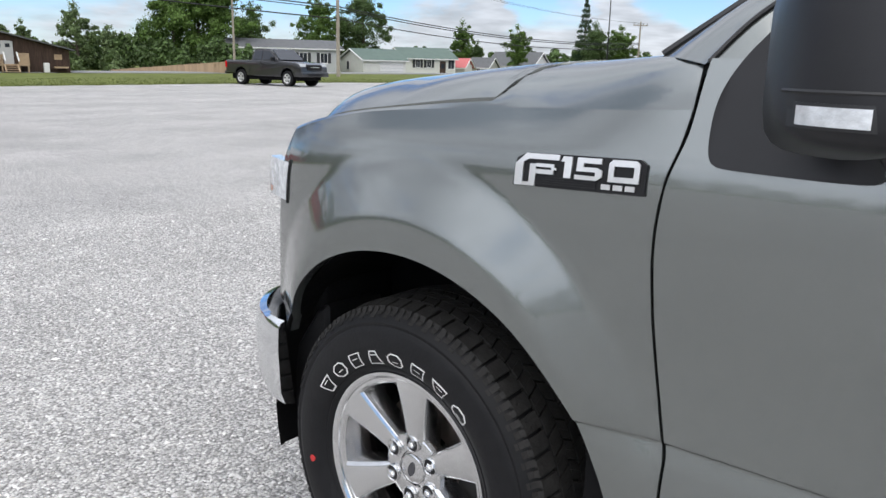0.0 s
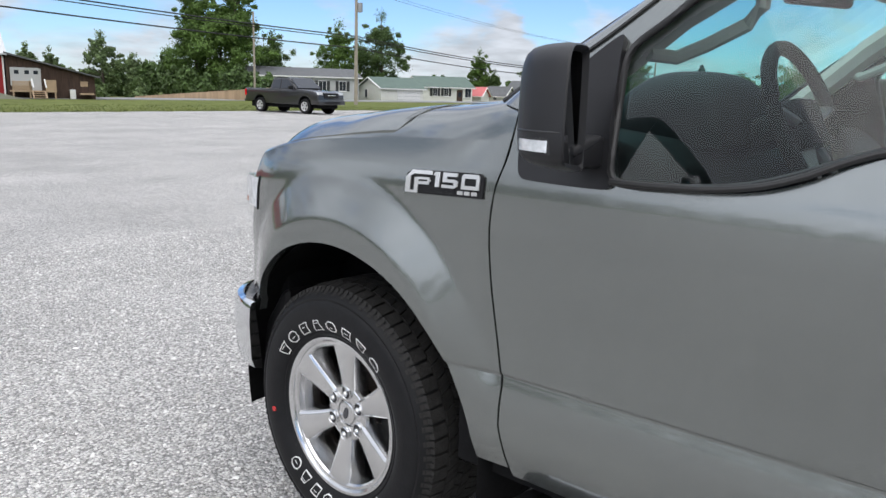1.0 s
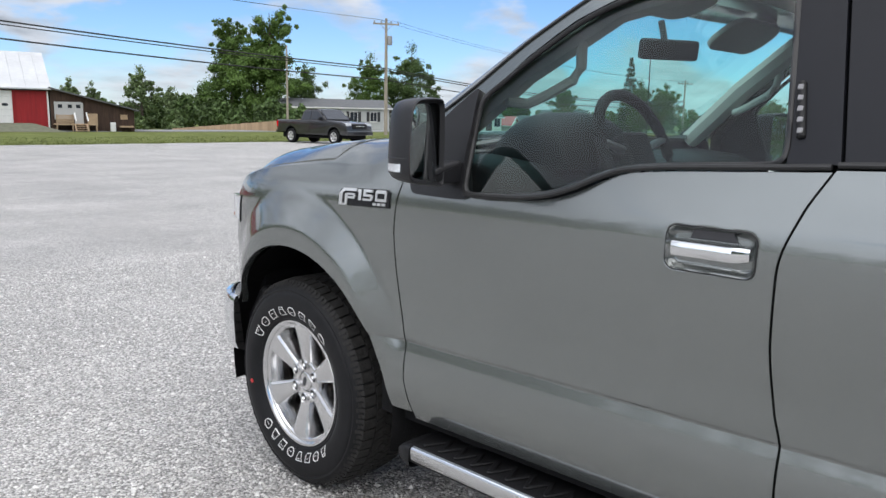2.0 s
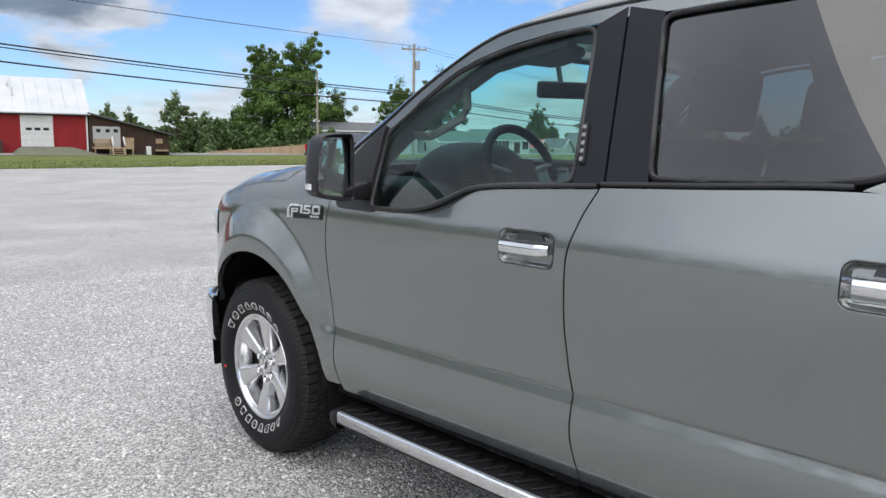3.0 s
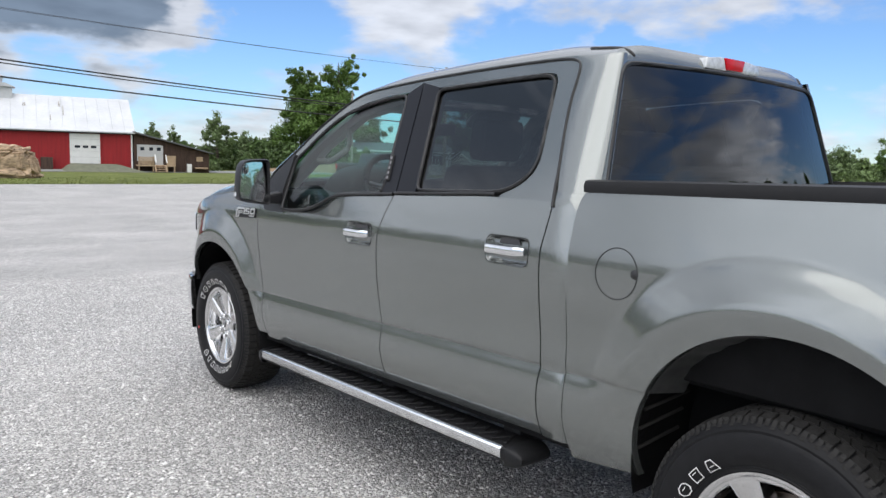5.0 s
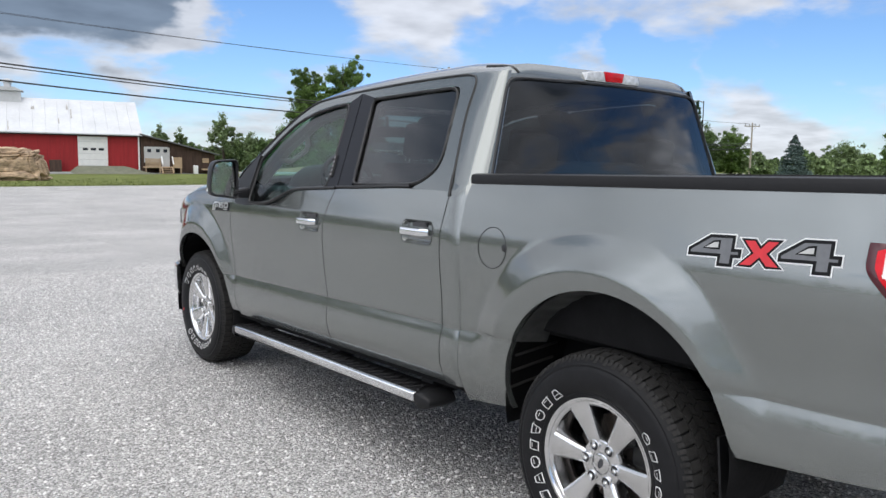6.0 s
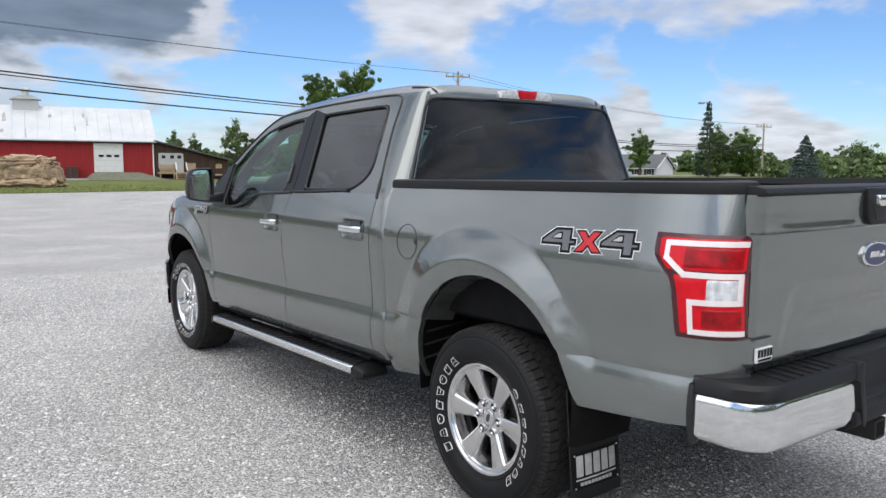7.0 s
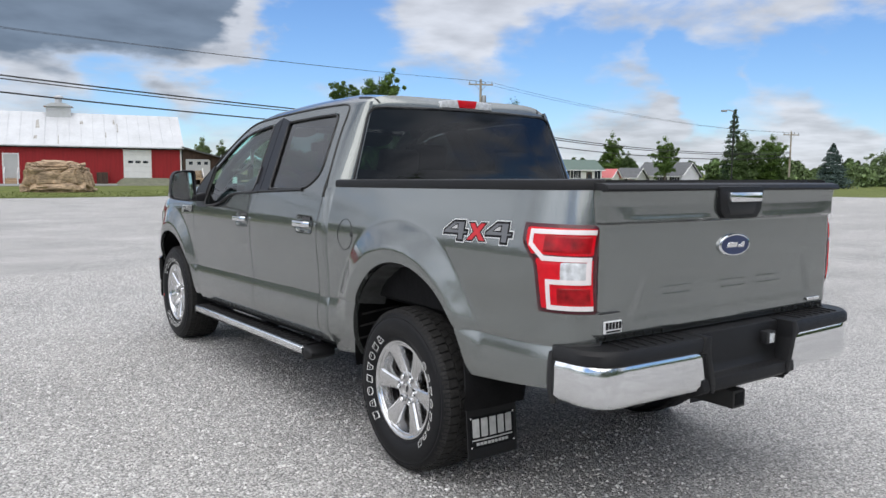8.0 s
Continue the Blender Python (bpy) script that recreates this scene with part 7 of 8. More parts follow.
    ramp.matrix_basis = m @ Matrix.Translation((0.6, 0, 0))


def annex():
    root = thing("shed", "weathered brown board shed with a pale porch door", "shed")
    W, D, h0, h1 = 6.3, 7.0, 3.35, 1.75
    part("wall", prism([(0, 0), (W, 0), (W, h1), (0, h0)], "y", 0, D), P["dark_wood"], root)
    rng = random.Random(8)
    for k in range(int(W / 0.22)):
        x = 0.11 + 0.22 * k
        h = h0 + (h1 - h0) * x / W
        w = 0.095
        part("board", box(x - w, x + w, -0.03 - rng.uniform(0, 0.02), 0.01, 0.05 + rng.uniform(0, 0.12), h - 0.02), P["dark_wood"], root)
    part("roof", prism([(-0.1, h0 + 0.02), (W + 0.35, h1 - 0.06), (W + 0.35, h1 + 0.04), (-0.1, h0 + 0.14)], "y", -0.45, D + 0.3), P["grey_roof"], root)
    # porch: pale front with three small panes, a deck and its stairs
    porch = part("porch_front", box(0.25, 2.25, -0.12, 0.0, 0.95, 2.35, 0.02, 1), P["grey_siding"], root, "pale porch front with three small windows")
    for x in (0.68, 1.40, 2.02):
        part("pane", box(x - 0.16, x + 0.16, -0.135, -0.11, 1.86, 2.14), P["dark_glass"], porch)
    part("door", box(1.72, 2.38, -0.13, 0.0, 0.55, 2.30, 0.02, 1), P["grey_siding"], porch)
    part("deck", box(0.15, 3.3, -1.15, 0.0, 0.50, 0.62, 0.01, 1), P["deck_wood"], root, "raw lumber deck")
    for k in range(9):
        part("deck_board", box(0.25, 1.55, -1.12, -1.08, 0.66 + 0.075 * k, 0.72 + 0.075 * k), P["deck_wood"], root)
    part("side_panel", box(2.55, 3.30, -1.10, -1.04, 0.62, 1.45), P["deck_wood"], root)
    for x in (0.3, 1.45, 2.6, 3.2):
        part("deck_post", box(x - 0.05, x + 0.05, -1.12, -1.02, 0, 1.35), P["deck_wood"], root)
    for k in range(3):
        part("stair_step", box(1.62, 2.45, -1.45 - 0.27 * k, -1.17 - 0.27 * k, 0.38 - 0.16 * k, 0.43 - 0.16 * k), P["deck_wood"], root)
    for x in (1.60, 2.48):
        part("stair_rail", tube([(x, -1.1, 1.50), (x, -1.95, 0.85)], 0.05, 4), P["white_paint"], root)
        part("stair_stringer", tube([(x, -1.1, 0.58), (x, -2.0, 0.05)], 0.06, 4), P["deck_wood"], root)
    part("white_bin", box(4.35, 4.75, -0.5, -0.15, 0, 0.75, 0.03, 1), P["white_paint"], root, "white bin by the wall")
    part("pane", box(5.2, 5.75, -0.06, -0.02, 1.0, 1.4), P["deck_wood"], root)
    part("plank_pile", box(5.1, 6.1, -0.6, -0.1, 0.35, 0.48), P["deck_wood"], root)
    root.matrix_basis = pose(18.95, 64.55, GZ, 0, 0, -13)


def boulder():
    bm = bmesh.new()
    bmesh.ops.create_icosphere(bm, subdivisions=6, radius=1)
    noise.seed_set(4)
    for v in bm.verts:
        p = v.co.copy()
        q = Vector((math.copysign(abs(p.x) ** 0.50, p.x), math.copysign(abs(p.y) ** 0.65, p.y), math.copysign(abs(p.z) ** 0.42, p.z)))
        n = noise.fractal(p * 1.3, 1.0, 2.0, 5) * 0.13 + abs(noise.noise(p * 3.1)) * 0.10
        # beds of the rock, and cracks across them
        bed = noise.noise(Vector((p.x * 0.9 + 3, p.y * 1.4, p.z * 4.5 + 0.5 * noise.noise(p * 1.7))))
        crack = noise.noise(Vector((p.x * 2.4, p.y * 2.0, p.z * 1.6 + 7)))
        n += 0.09 * bed - 0.10 * max(0.0, 1 - abs(bed) * 9) - 0.09 * max(0.0, 1 - abs(crack) * 10) + 0.05 * noise.noise(p * 9)
        q *= 1 + n
        v.co = Vector((q.x * 2.15 * (1 - 0.13 * (q.z + 1) * (1 if q.x < 0 else 0.8)), q.y * 1.3, (q.z + 0.82) * 1.02))
    ob = link("boulder", bm, P["rock"], angle=18)
    tagged(ob, "large tan layered boulder on the grass verge", "boulder")
    ob.matrix_basis = pose(5.6, 46.0, GZ - 0.05, 0, 0, -18)


def fence():
    root = thing("board_fence", "tan wooden board fence along the verge", "fence")
    a, b = Vector((*at_bearing(25.3, 80), 0)), Vector((*at_bearing(34.5, 80), 0))
    n = 130
    bm = box(-0.085, 0.085, -0.012, 0.012, 0, 1.75, 0.004, 1)
    me = bpy.data.meshes.new("fence_board")
    bm.to_mesh(me)
    bm.free()
    me.materials.append(P["tan_wood"])
    ang = math.degrees(math.atan2(b.y - a.y, b.x - a.x))
    rng = random.Random(2)
    for k in range(n):
        p = a.lerp(b, k / (n - 1))
        h = 0.10 + 0.66 * k / n
        ob = shared("board", me, root, pose(p.x, p.y, GZ, 0, 0, ang) @ Matrix.Diagonal((0.97, 1, h * rng.uniform(0.98, 1.02), 1)))
    for k in range(0, 12):
        p = a.lerp(b, (k + 0.5) / 12)
        h = 0.10 + 0.66 * (k + 0.5) / 12
        part("post", box(p.x - 0.05, p.x + 0.05, p.y + 0.015, p.y + 0.09, GZ, GZ + 1.72 * h), P["dark_wood"], root)


def mobile_home(az0, az1, dist):
    (x0, y0), (x1, y1) = at_bearing(az0, dist), at_bearing(az1, dist)
    return (x0 + x1) / 2, (y0 + y1) / 2, math.hypot(x1 - x0, y1 - y0), math.degrees(math.atan2(y1 - y0, x1 - x0))


barn()
annex()
boulder()
fence()
x, y, ln, rot = mobile_home(32.6, 40.1, 100)
gable_house("mobile_home", "pale grey mobile home with dark shutters", pose(x, y, GZ - 0.1, 0, 0, rot + 12), ln - 0.2, 6.0, 2.85, 3.75, "grey_siding", "grey_roof",
            windows=[(-4.0, 1.2, 0.8, 1.1, True), (-0.6, 1.2, 0.9, 1.1, True), (1.9, 1.2, 0.9, 1.1, True), (4.4, 1.2, 0.8, 1.1, True)], doors=[(0.7, 0.9, 2.2, "white_paint")], group="houses across the road", gable_windows=[(0.6, 1.2, 1.0, 1.0)])
x, y, ln, rot = mobile_home(40.3, 45.1, 104)
gable_house("garage_building", "white garage with a green metal roof", pose(x, y, GZ - 0.65, 0, 0, rot + 34), ln - 2.2, 5.2, 2.3, 3.5, "cream_siding", "green_roof", windows=[], doors=[(1.0, 3.6, 2.1, "white_paint")], group="houses across the road", gable_windows=[(0.8, 1.0, 0.5, 1.0)])
x, y, ln, rot = mobile_home(43.9, 48.4, 114)
gable_house("white_house", "white house with a green roof and a small porch", pose(x, y, GZ - 0.6, 0, 0, rot + 24), ln - 1.2, 6.0, 2.6, 3.9, "cream_siding", "green_roof", windows=[(-1.9, 1.35, 0.6, 1.0, True), (-0.2, 1.35, 0.6, 1.0, True), (3.2, 1.2, 0.9, 1.2, False)], doors=[(1.9, 0.9, 2.2, "dark_wood")], group="houses across the road")
x, y, ln, rot = mobile_home(48.5, 49.6, 118)
gable_house("small_outbuilding", "small faded red outbuilding", pose(x, y, GZ - 0.5, 0, 0, rot - 30), 2.2, 2.2, 1.5, 2.5, "white_paint", "pink", group="houses across the road")
x, y, ln, rot = mobile_home(49.8, 51.4, 122)
gable_house("small_annex", "low white annex with a dark grey roof", pose(x, y, GZ - 0.9, 0, 0, rot - 30), 3.4, 3.0, 1.9, 3.1, "white_paint", "grey_roof", windows=[(0, 1.2, 0.5, 0.5, False)], group="houses across the road")
x, y, ln, rot = mobile_home(51.2, 55.0, 128)
gable_house("white_cottage", "white cottage with a dark grey roof", pose(x, y, GZ - 1.0, 0, 0, rot - 30), ln - 0.4, 5.2, 2.3, 4.2, "white_paint", "grey_roof", windows=[(-2.6, 1.15, 0.8, 0.95, True), (0.6, 1.15, 0.8, 0.95, True), (2.8, 1.15, 0.8, 0.95, True)], group="houses across the road")


# ---- poles and wires ----
def utility_pole(x, y, h, r=0.15, arm=True, lamp=False, tilt=0.0, mat="pole_wood", label="weathered wooden utility pole with a cross-arm"):
    root = thing("utility_pole", label, "utility pole", "poles along the road")
    part("pole", tube([(0, 0, 0), (0, 0, h * 0.5), (0, 0, h)], [r, r * 0.85, r * 0.65], 10), P[mat], root)
    if arm:
        part("cross_arm", box(-1.2, 1.2, -0.06, 0.06, h - 0.55, h - 0.42, 0.01, 1), P[mat], root)
        for k in (-1.1, -0.45, 0.45, 1.1):
            part("insulator", lathe([(0.0, h - 0.18), (0.05, h - 0.22), (0.06, h - 0.32), (0.03, h - 0.42)], 8, axis="z", centre=(k, 0, 0)), P["galv"], root)
        for k in (-1, 1):
            part("brace", tube([(k * 0.6, -0.06, h - 0.5), (0, -0.06, h - 1.1)], 0.02, 4), P["galv"], root)
    if h > 10:
        part("transformer", lathe([(0.0, h - 1.5), (0.2, h - 1.52), (0.22, h - 1.6), (0.22, h - 2.3), (0.0, h - 2.35)], 14, axis="z", centre=(0.32, -0.1, 0)), P["galv"], root)
    if lamp:
        part("lamp_arm", tube([(0, 0, h - 0.1), (-0.5, 0, h + 0.05), (-0.8, 0, h)], 0.04, 6), P["galv"], root)
        part("lamp_head", box(-1.15, -0.7, -0.12, 0.12, h - 0.12, h + 0.04, 0.03, 2), P["galv"], root)
    root.matrix_basis = pose(x, y, GZ, tilt, 0, -25)
    return root


def wire(a, b, sag, r=0.03, label="black overhead cable between two poles"):
    a, b = Vector(a), Vector(b)
    pts = [a.lerp(b, t) - Vector((0, 0, sag * 4 * t * (1 - t))) for t in np.linspace(0, 1, 28)]
    ob = link("cable", tube(pts, r, 5), P["wire"])
    return tagged(ob, label, "cable", "overhead cables")


PX, PY = at_bearing(40.1, 72)
utility_pole(PX, PY, 10.3, 0.17)
LX, LY = -38.0, 41.0
utility_pole(LX, LY, 11.0, 0.17)
RX, RY = at_bearing(61.3, 116)
utility_pole(RX, RY, 7.5, 0.15)
x, y = at_bearing(33.1, 80)
utility_pole(x, y, 8.4, 0.12, arm=False, label="slim bare wooden pole")
x, y = at_bearing(58.8, 66)
utility_pole(x, y, 6.7, 0.06, arm=False, lamp=True, mat="wire", label="slim steel street lamp pole")
for za, zb, zc, r in ((9.7, 5.9, 4.6, 0.05), (9.5, 5.7, 4.4, 0.035), (8.7, 4.9, 3.9, 0.05)):
    wire((LX, LY, za), (PX, PY, zb), 0.9, r)
    wire((PX, PY, zb), (RX, RY, zc), 1.0, 0.045)
for k in (-1.1, 1.1):
    wire((LX + k, LY, 10.9), (PX + k, PY, 10.1), 0.8, 0.013, "thin overhead power line between two poles")
    wire((PX + k, PY, 10.1), (RX + k, RY, 7.3), 1.0, 0.013, "thin overhead power line between two poles")


# ---- trees ----
def crown_points(rng, lobes, n):
    out = []
    for k in range(n):
        c, r = lobes[min(len(lobes) - 1, int(rng.random() * len(lobes)))]
        d = Vector((rng.gauss(0, 1), rng.gauss(0, 1), rng.gauss(0, 1))).normalized()
        q = rng.random() ** 0.55 * rng.uniform(0.75, 1.40)
        out.append((Vector(c) + Vector((d.x * r[0], d.y * r[0], d.z * r[1])) * q, d))
    return out


def leaf_cloud(rng, lobes, n, size):
    """Many small leaves, each a bent pair of triangles, round the lobes of a crown."""
    verts, faces = [], []
    for p, d in crown_points(rng, lobes, n):
        a = Vector((rng.gauss(0, 1), rng.gauss(0, 1), rng.gauss(0, 0.6))).normalized()
        nrm = (d + a * 0.9).normalized()
        u = nrm.cross(Vector((rng.gauss(0, 1), rng.gauss(0, 1), rng.gauss(0, 1)))).normalized()
        v = nrm.cross(u)
        s = size * rng.uniform(0.5, 1.35)
        k = len(verts)
        verts += [p - u * s, p + v * s * 0.55 + nrm * s * 0.15, p + u * s, p - v * s * 0.55 + nrm * s * 0.15]
        faces += [(k, k + 1, k + 2), (k, k + 2, k + 3)]
    return verts, faces


def tree_mesh(name, verts, faces, mat):
    me = bpy.data.meshes.new(name)
    me.from_pydata([tuple(v) for v in verts], [], faces)
    me.materials.append(mat)
    me.validate()
    return me


def broad_tree(x, y, h, w, seed, mat="leaf", base=0.25, n=5200, leaf=0.145, label="leafy green broad-leaved tree", open_crown=0.0, group="trees round the lot", blunt=0.0):
    rng = random.Random(seed)
    root = thing("tree", label, "tree", group)
    trunk = bmesh.new()
    lean = Vector((rng.uniform(-0.04, 0.04) * h, rng.uniform(-0.04, 0.04) * h, 0))
    axis = [Vector((0, 0, 0)), lean * 0.3 + Vector((0, 0, h * 0.3)), lean * 0.7 + Vector((0, 0, h * 0.6)), lean + Vector((0, 0, h * 0.92))]
    r0 = 0.018 * h + 0.05
    tube(axis, [r0 * 1.25, r0 * 0.8, r0 * 0.45, r0 * 0.12], 8, bm=trunk)
    lobes = []
    count = 24
    for k in range(count):
        t = base + (0.93 - base) * (k + rng.random() * 0.6) / count
        start = axis[0].lerp(axis[3], t * (0.97 if blunt else 0.85))
        ang = k * 2.4 + rng.uniform(-0.5, 0.5)
        shape = math.sin(math.pi * min(1, max(0.12, (t - base * 0.7) / (1.02 - base * 0.7))) ** 0.75)
        shape = max(shape, blunt)
        reach = w / 2 * shape * rng.uniform(0.40, 0.82)
        tip = start + Vector((math.cos(ang) * reach, math.sin(ang) * reach, h * rng.uniform(0.04, 0.11)))
        tube([start, start.lerp(tip, 0.5) + Vector((0, 0, h * 0.02)), tip], [r0 * 0.32, r0 * 0.2, r0 * 0.06], 5, bm=trunk)
        rr = w * rng.uniform(0.10, 0.17) * (1 - open_crown * 0.3)
        lobes.append((tip, (rr, rr * rng.uniform(0.65, 0.95))))
        if open_crown < 0.5:
            lobes.append((start.lerp(tip, 0.45), (rr * 0.9, rr * 0.8)))
        for q in range(5):
            k2 = rng.uniform(0.22, 0.5)
            lobes.append((tip + Vector((rng.gauss(0, 1), rng.gauss(0, 1), rng.gauss(0, 0.8))) * rr * 0.62, (rr * k2, rr * k2 * rng.uniform(0.6, 1.0))))
    if not blunt:
        lobes.append((axis[3], (w * 0.10, h * 0.08)))
    part("trunk", trunk, P["bark"], root)
    v, f = leaf_cloud(rng, lobes, int(n * 1.25), leaf * 0.88)
    crown = new("crown", tree_mesh("crown", v, f, P[mat]))
    crown.parent = root
    root.matrix_basis = pose(x, y, GZ, 0, 0, rng.uniform(0, 360))
    return root


def conifer(x, y, h, w, seed, mat="needle", n=4200, label="dark green pointed conifer tree", group="trees round the lot", base=0.05):
    rng = random.Random(seed)
    root = thing("conifer", label, "tree", group)
    part("trunk", tube([(0, 0, 0), (0, 0, h * 0.5), (0, 0, h * 0.98)], [0.02 * h, 0.012 * h, 0.01], 8), P["bark"], root)
    lobes = []
    tiers = 15
    for k in range(tiers):
        t = base + (0.97 - base) * k / (tiers - 1)
        rad = w / 2 * (1 - t) ** 0.85 + 0.12
        m = max(4, int(9 * (1 - t) + 3))
        for q in range(m):
            a = math.tau * q / m + k * 0.9
            rr = rad * rng.uniform(0.75, 1.08)
            lobes.append(((math.cos(a) * rr * 0.62, math.sin(a) * rr * 0.62, h * t + rng.uniform(-0.02, 0.01) * h), (rr * 0.40, h * 0.030)))
    v, f = leaf_cloud(rng, lobes, n * 2, 0.11)
    crown = new("crown", tree_mesh("crown", v, f, P[mat]))
    crown.parent = root
    root.matrix_basis = pose(x, y, GZ, 0, 0, rng.uniform(0, 360))
    return root


def placed(kind, az, dist, h, w, seed, **kw):
    x, y = at_bearing(az, dist)
    return kind(x, y, h, w, seed, **kw)


placed(broad_tree, 32.0, 99, 14.9, 5.8, 11, n=36000, leaf=0.14, base=0.35, blunt=0.9, label="tall slender broad-leaved tree with a tufted top")
placed(broad_tree, 29.4, 101, 14.2, 4.8, 41, n=24000, leaf=0.14, base=0.40, blunt=0.9, label="tall slender broad-leaved tree with a tufted top")
placed(broad_tree, 30.8, 100, 10.8, 13.4, 42, n=46000, leaf=0.18, base=0.06, blunt=0.35, label="spreading broad-leaved tree below taller neighbours")
placed(broad_tree, 34.4, 106, 8.6, 6.5, 12, mat="leaf_dark", n=14720, base=0.06)
placed(broad_tree, 27.6, 108, 5.6, 7, 13, mat="leaf_dark", n=11520, base=0.05)
placed(broad_tree, 23.4, 88, 6.6, 5.2, 14, mat="leaf_light", n=14720, base=0.12, open_crown=0.6, label="pale open-crowned young tree")
placed(broad_tree, 25.4, 98, 4.8, 5.0, 15, mat="leaf_light", n=11520, base=0.10, open_crown=0.4)
placed(broad_tree, 19.0, 100, 5.6, 3.6, 16, mat="leaf_light", n=8320, open_crown=0.6)
placed(broad_tree, 20.3, 104, 5.4, 3.0, 17, mat="leaf_light", n=6080, open_crown=0.7)
placed(broad_tree, 38.9, 112, 10.8, 7.5, 18, n=19840, base=0.08)
placed(broad_tree, 42.1, 114, 12.4, 8.5, 19, mat="leaf_dark", n=24320, base=0.06)
placed(broad_tree, 40.5, 118, 9.0, 6.0, 20, mat="leaf_dark", n=14720, base=0.06)
placed(broad_tree, 49.0, 130, 8.3, 4.6, 21, n=14720, base=0.20)
placed(broad_tree, 50.2, 136, 5.2, 3.6, 29, mat="leaf_dark", n=8320, base=0.12)
placed(broad_tree, 53.0, 120, 7.3, 4.4, 22, n=14720, base=0.22)
placed(conifer, 57.6, 118, 10.8, 5.0, 23, label="tall dark green pointed conifer")
placed(broad_tree, 58.4, 116, 7.6, 6.0, 24, mat="leaf_dark", n=19200, base=0.04)
placed(broad_tree, 60.0, 122, 7.4, 6.5, 25, n=19200, base=0.04)
placed(conifer, 64.3, 96, 5.0, 4.6, 26, mat="blue_needle", label="squat blue-green spruce tree", n=5600)
placed(broad_tree, 67.0, 130, 5.6, 8.0, 27, mat="leaf_light", n=11520, base=0.04)
placed(broad_tree, 70.5, 125, 7.0, 9.0, 28, n=11520, base=0.04)


def wood(name, az0, az1, dist, h, seed, count, mat, label):
    """A far wood: many trunks and crowns as one mass."""
    rng = random.Random(seed)
    verts, faces = [], []
    for k in range(count):
        az = az0 + (az1 - az0) * (k + rng.random()) / count
        d = dist * rng.uniform(0.94, 1.12)
        x, y = at_bearing(az, d)
        hh = h * rng.uniform(0.55, 1.15)
        w = hh * rng.uniform(0.30, 0.48)
        pointed = rng.random() < 0.3
        lobes = []
        for q in range(7):
            t = 0.10 + 0.80 * q / 6
            rr = w * ((1 - t) ** 0.9 * 0.9 + 0.05 if pointed else math.sin(math.pi * (0.15 + 0.8 * t)) * 0.85)
            lobes.append(((x + rng.gauss(0, 0.25) * w, y + rng.gauss(0, 0.25) * w, GZ + hh * t), (rr, hh * 0.12)))
        v, f = leaf_cloud(rng, lobes, 900, max(0.20, 0.0026 * dist))
        o = len(verts)
        verts += v
        faces += [tuple(i + o for i in t) for t in f]
    ob = new(name, tree_mesh(name, verts, faces, P[mat]))
    return tagged(ob, label, "wood", kind="stuff")


wood("far_wood", -2, 36, 150, 4.2, 31, 70, "leaf_dark", "low green wood behind the barn and fence")
wood("far_wood", 36, 74, 190, 4.6, 32, 64, "leaf_dark", "low green wood behind the houses")
wood("near_bushes", 23.5, 34, 92, 3.2, 33, 22, "leaf_dark", "dark bushes behind the fence")
wood("near_bushes", 22.5, 26.0, 84, 1.7, 34, 9, "leaf_light", "yellow-green bushes beside the shed")
wood("near_bushes", 61, 78, 112, 3.0, 35, 30, "leaf_light", "bright green bushes beyond the lot")
wood("tree_line", 96, 122, 40, 4.0, 38, 34, "leaf_dark", "tree line close behind the lot")
wood("tree_line", 122, 150, 44, 3.2, 39, 34, "leaf_dark", "low tree line behind the lot")
wood("tree_line", 150, 215, 44, 11, 37, 48, "leaf_dark", "tree line close behind the lot")
wood("tree_line", 303, 352, 74, 7.5, 40, 54, "leaf_dark", "tree line across the lot")
wood("tree_line", 80, 355, 120, 11, 36, 150, "leaf_dark", "tree line round the rest of the lot")


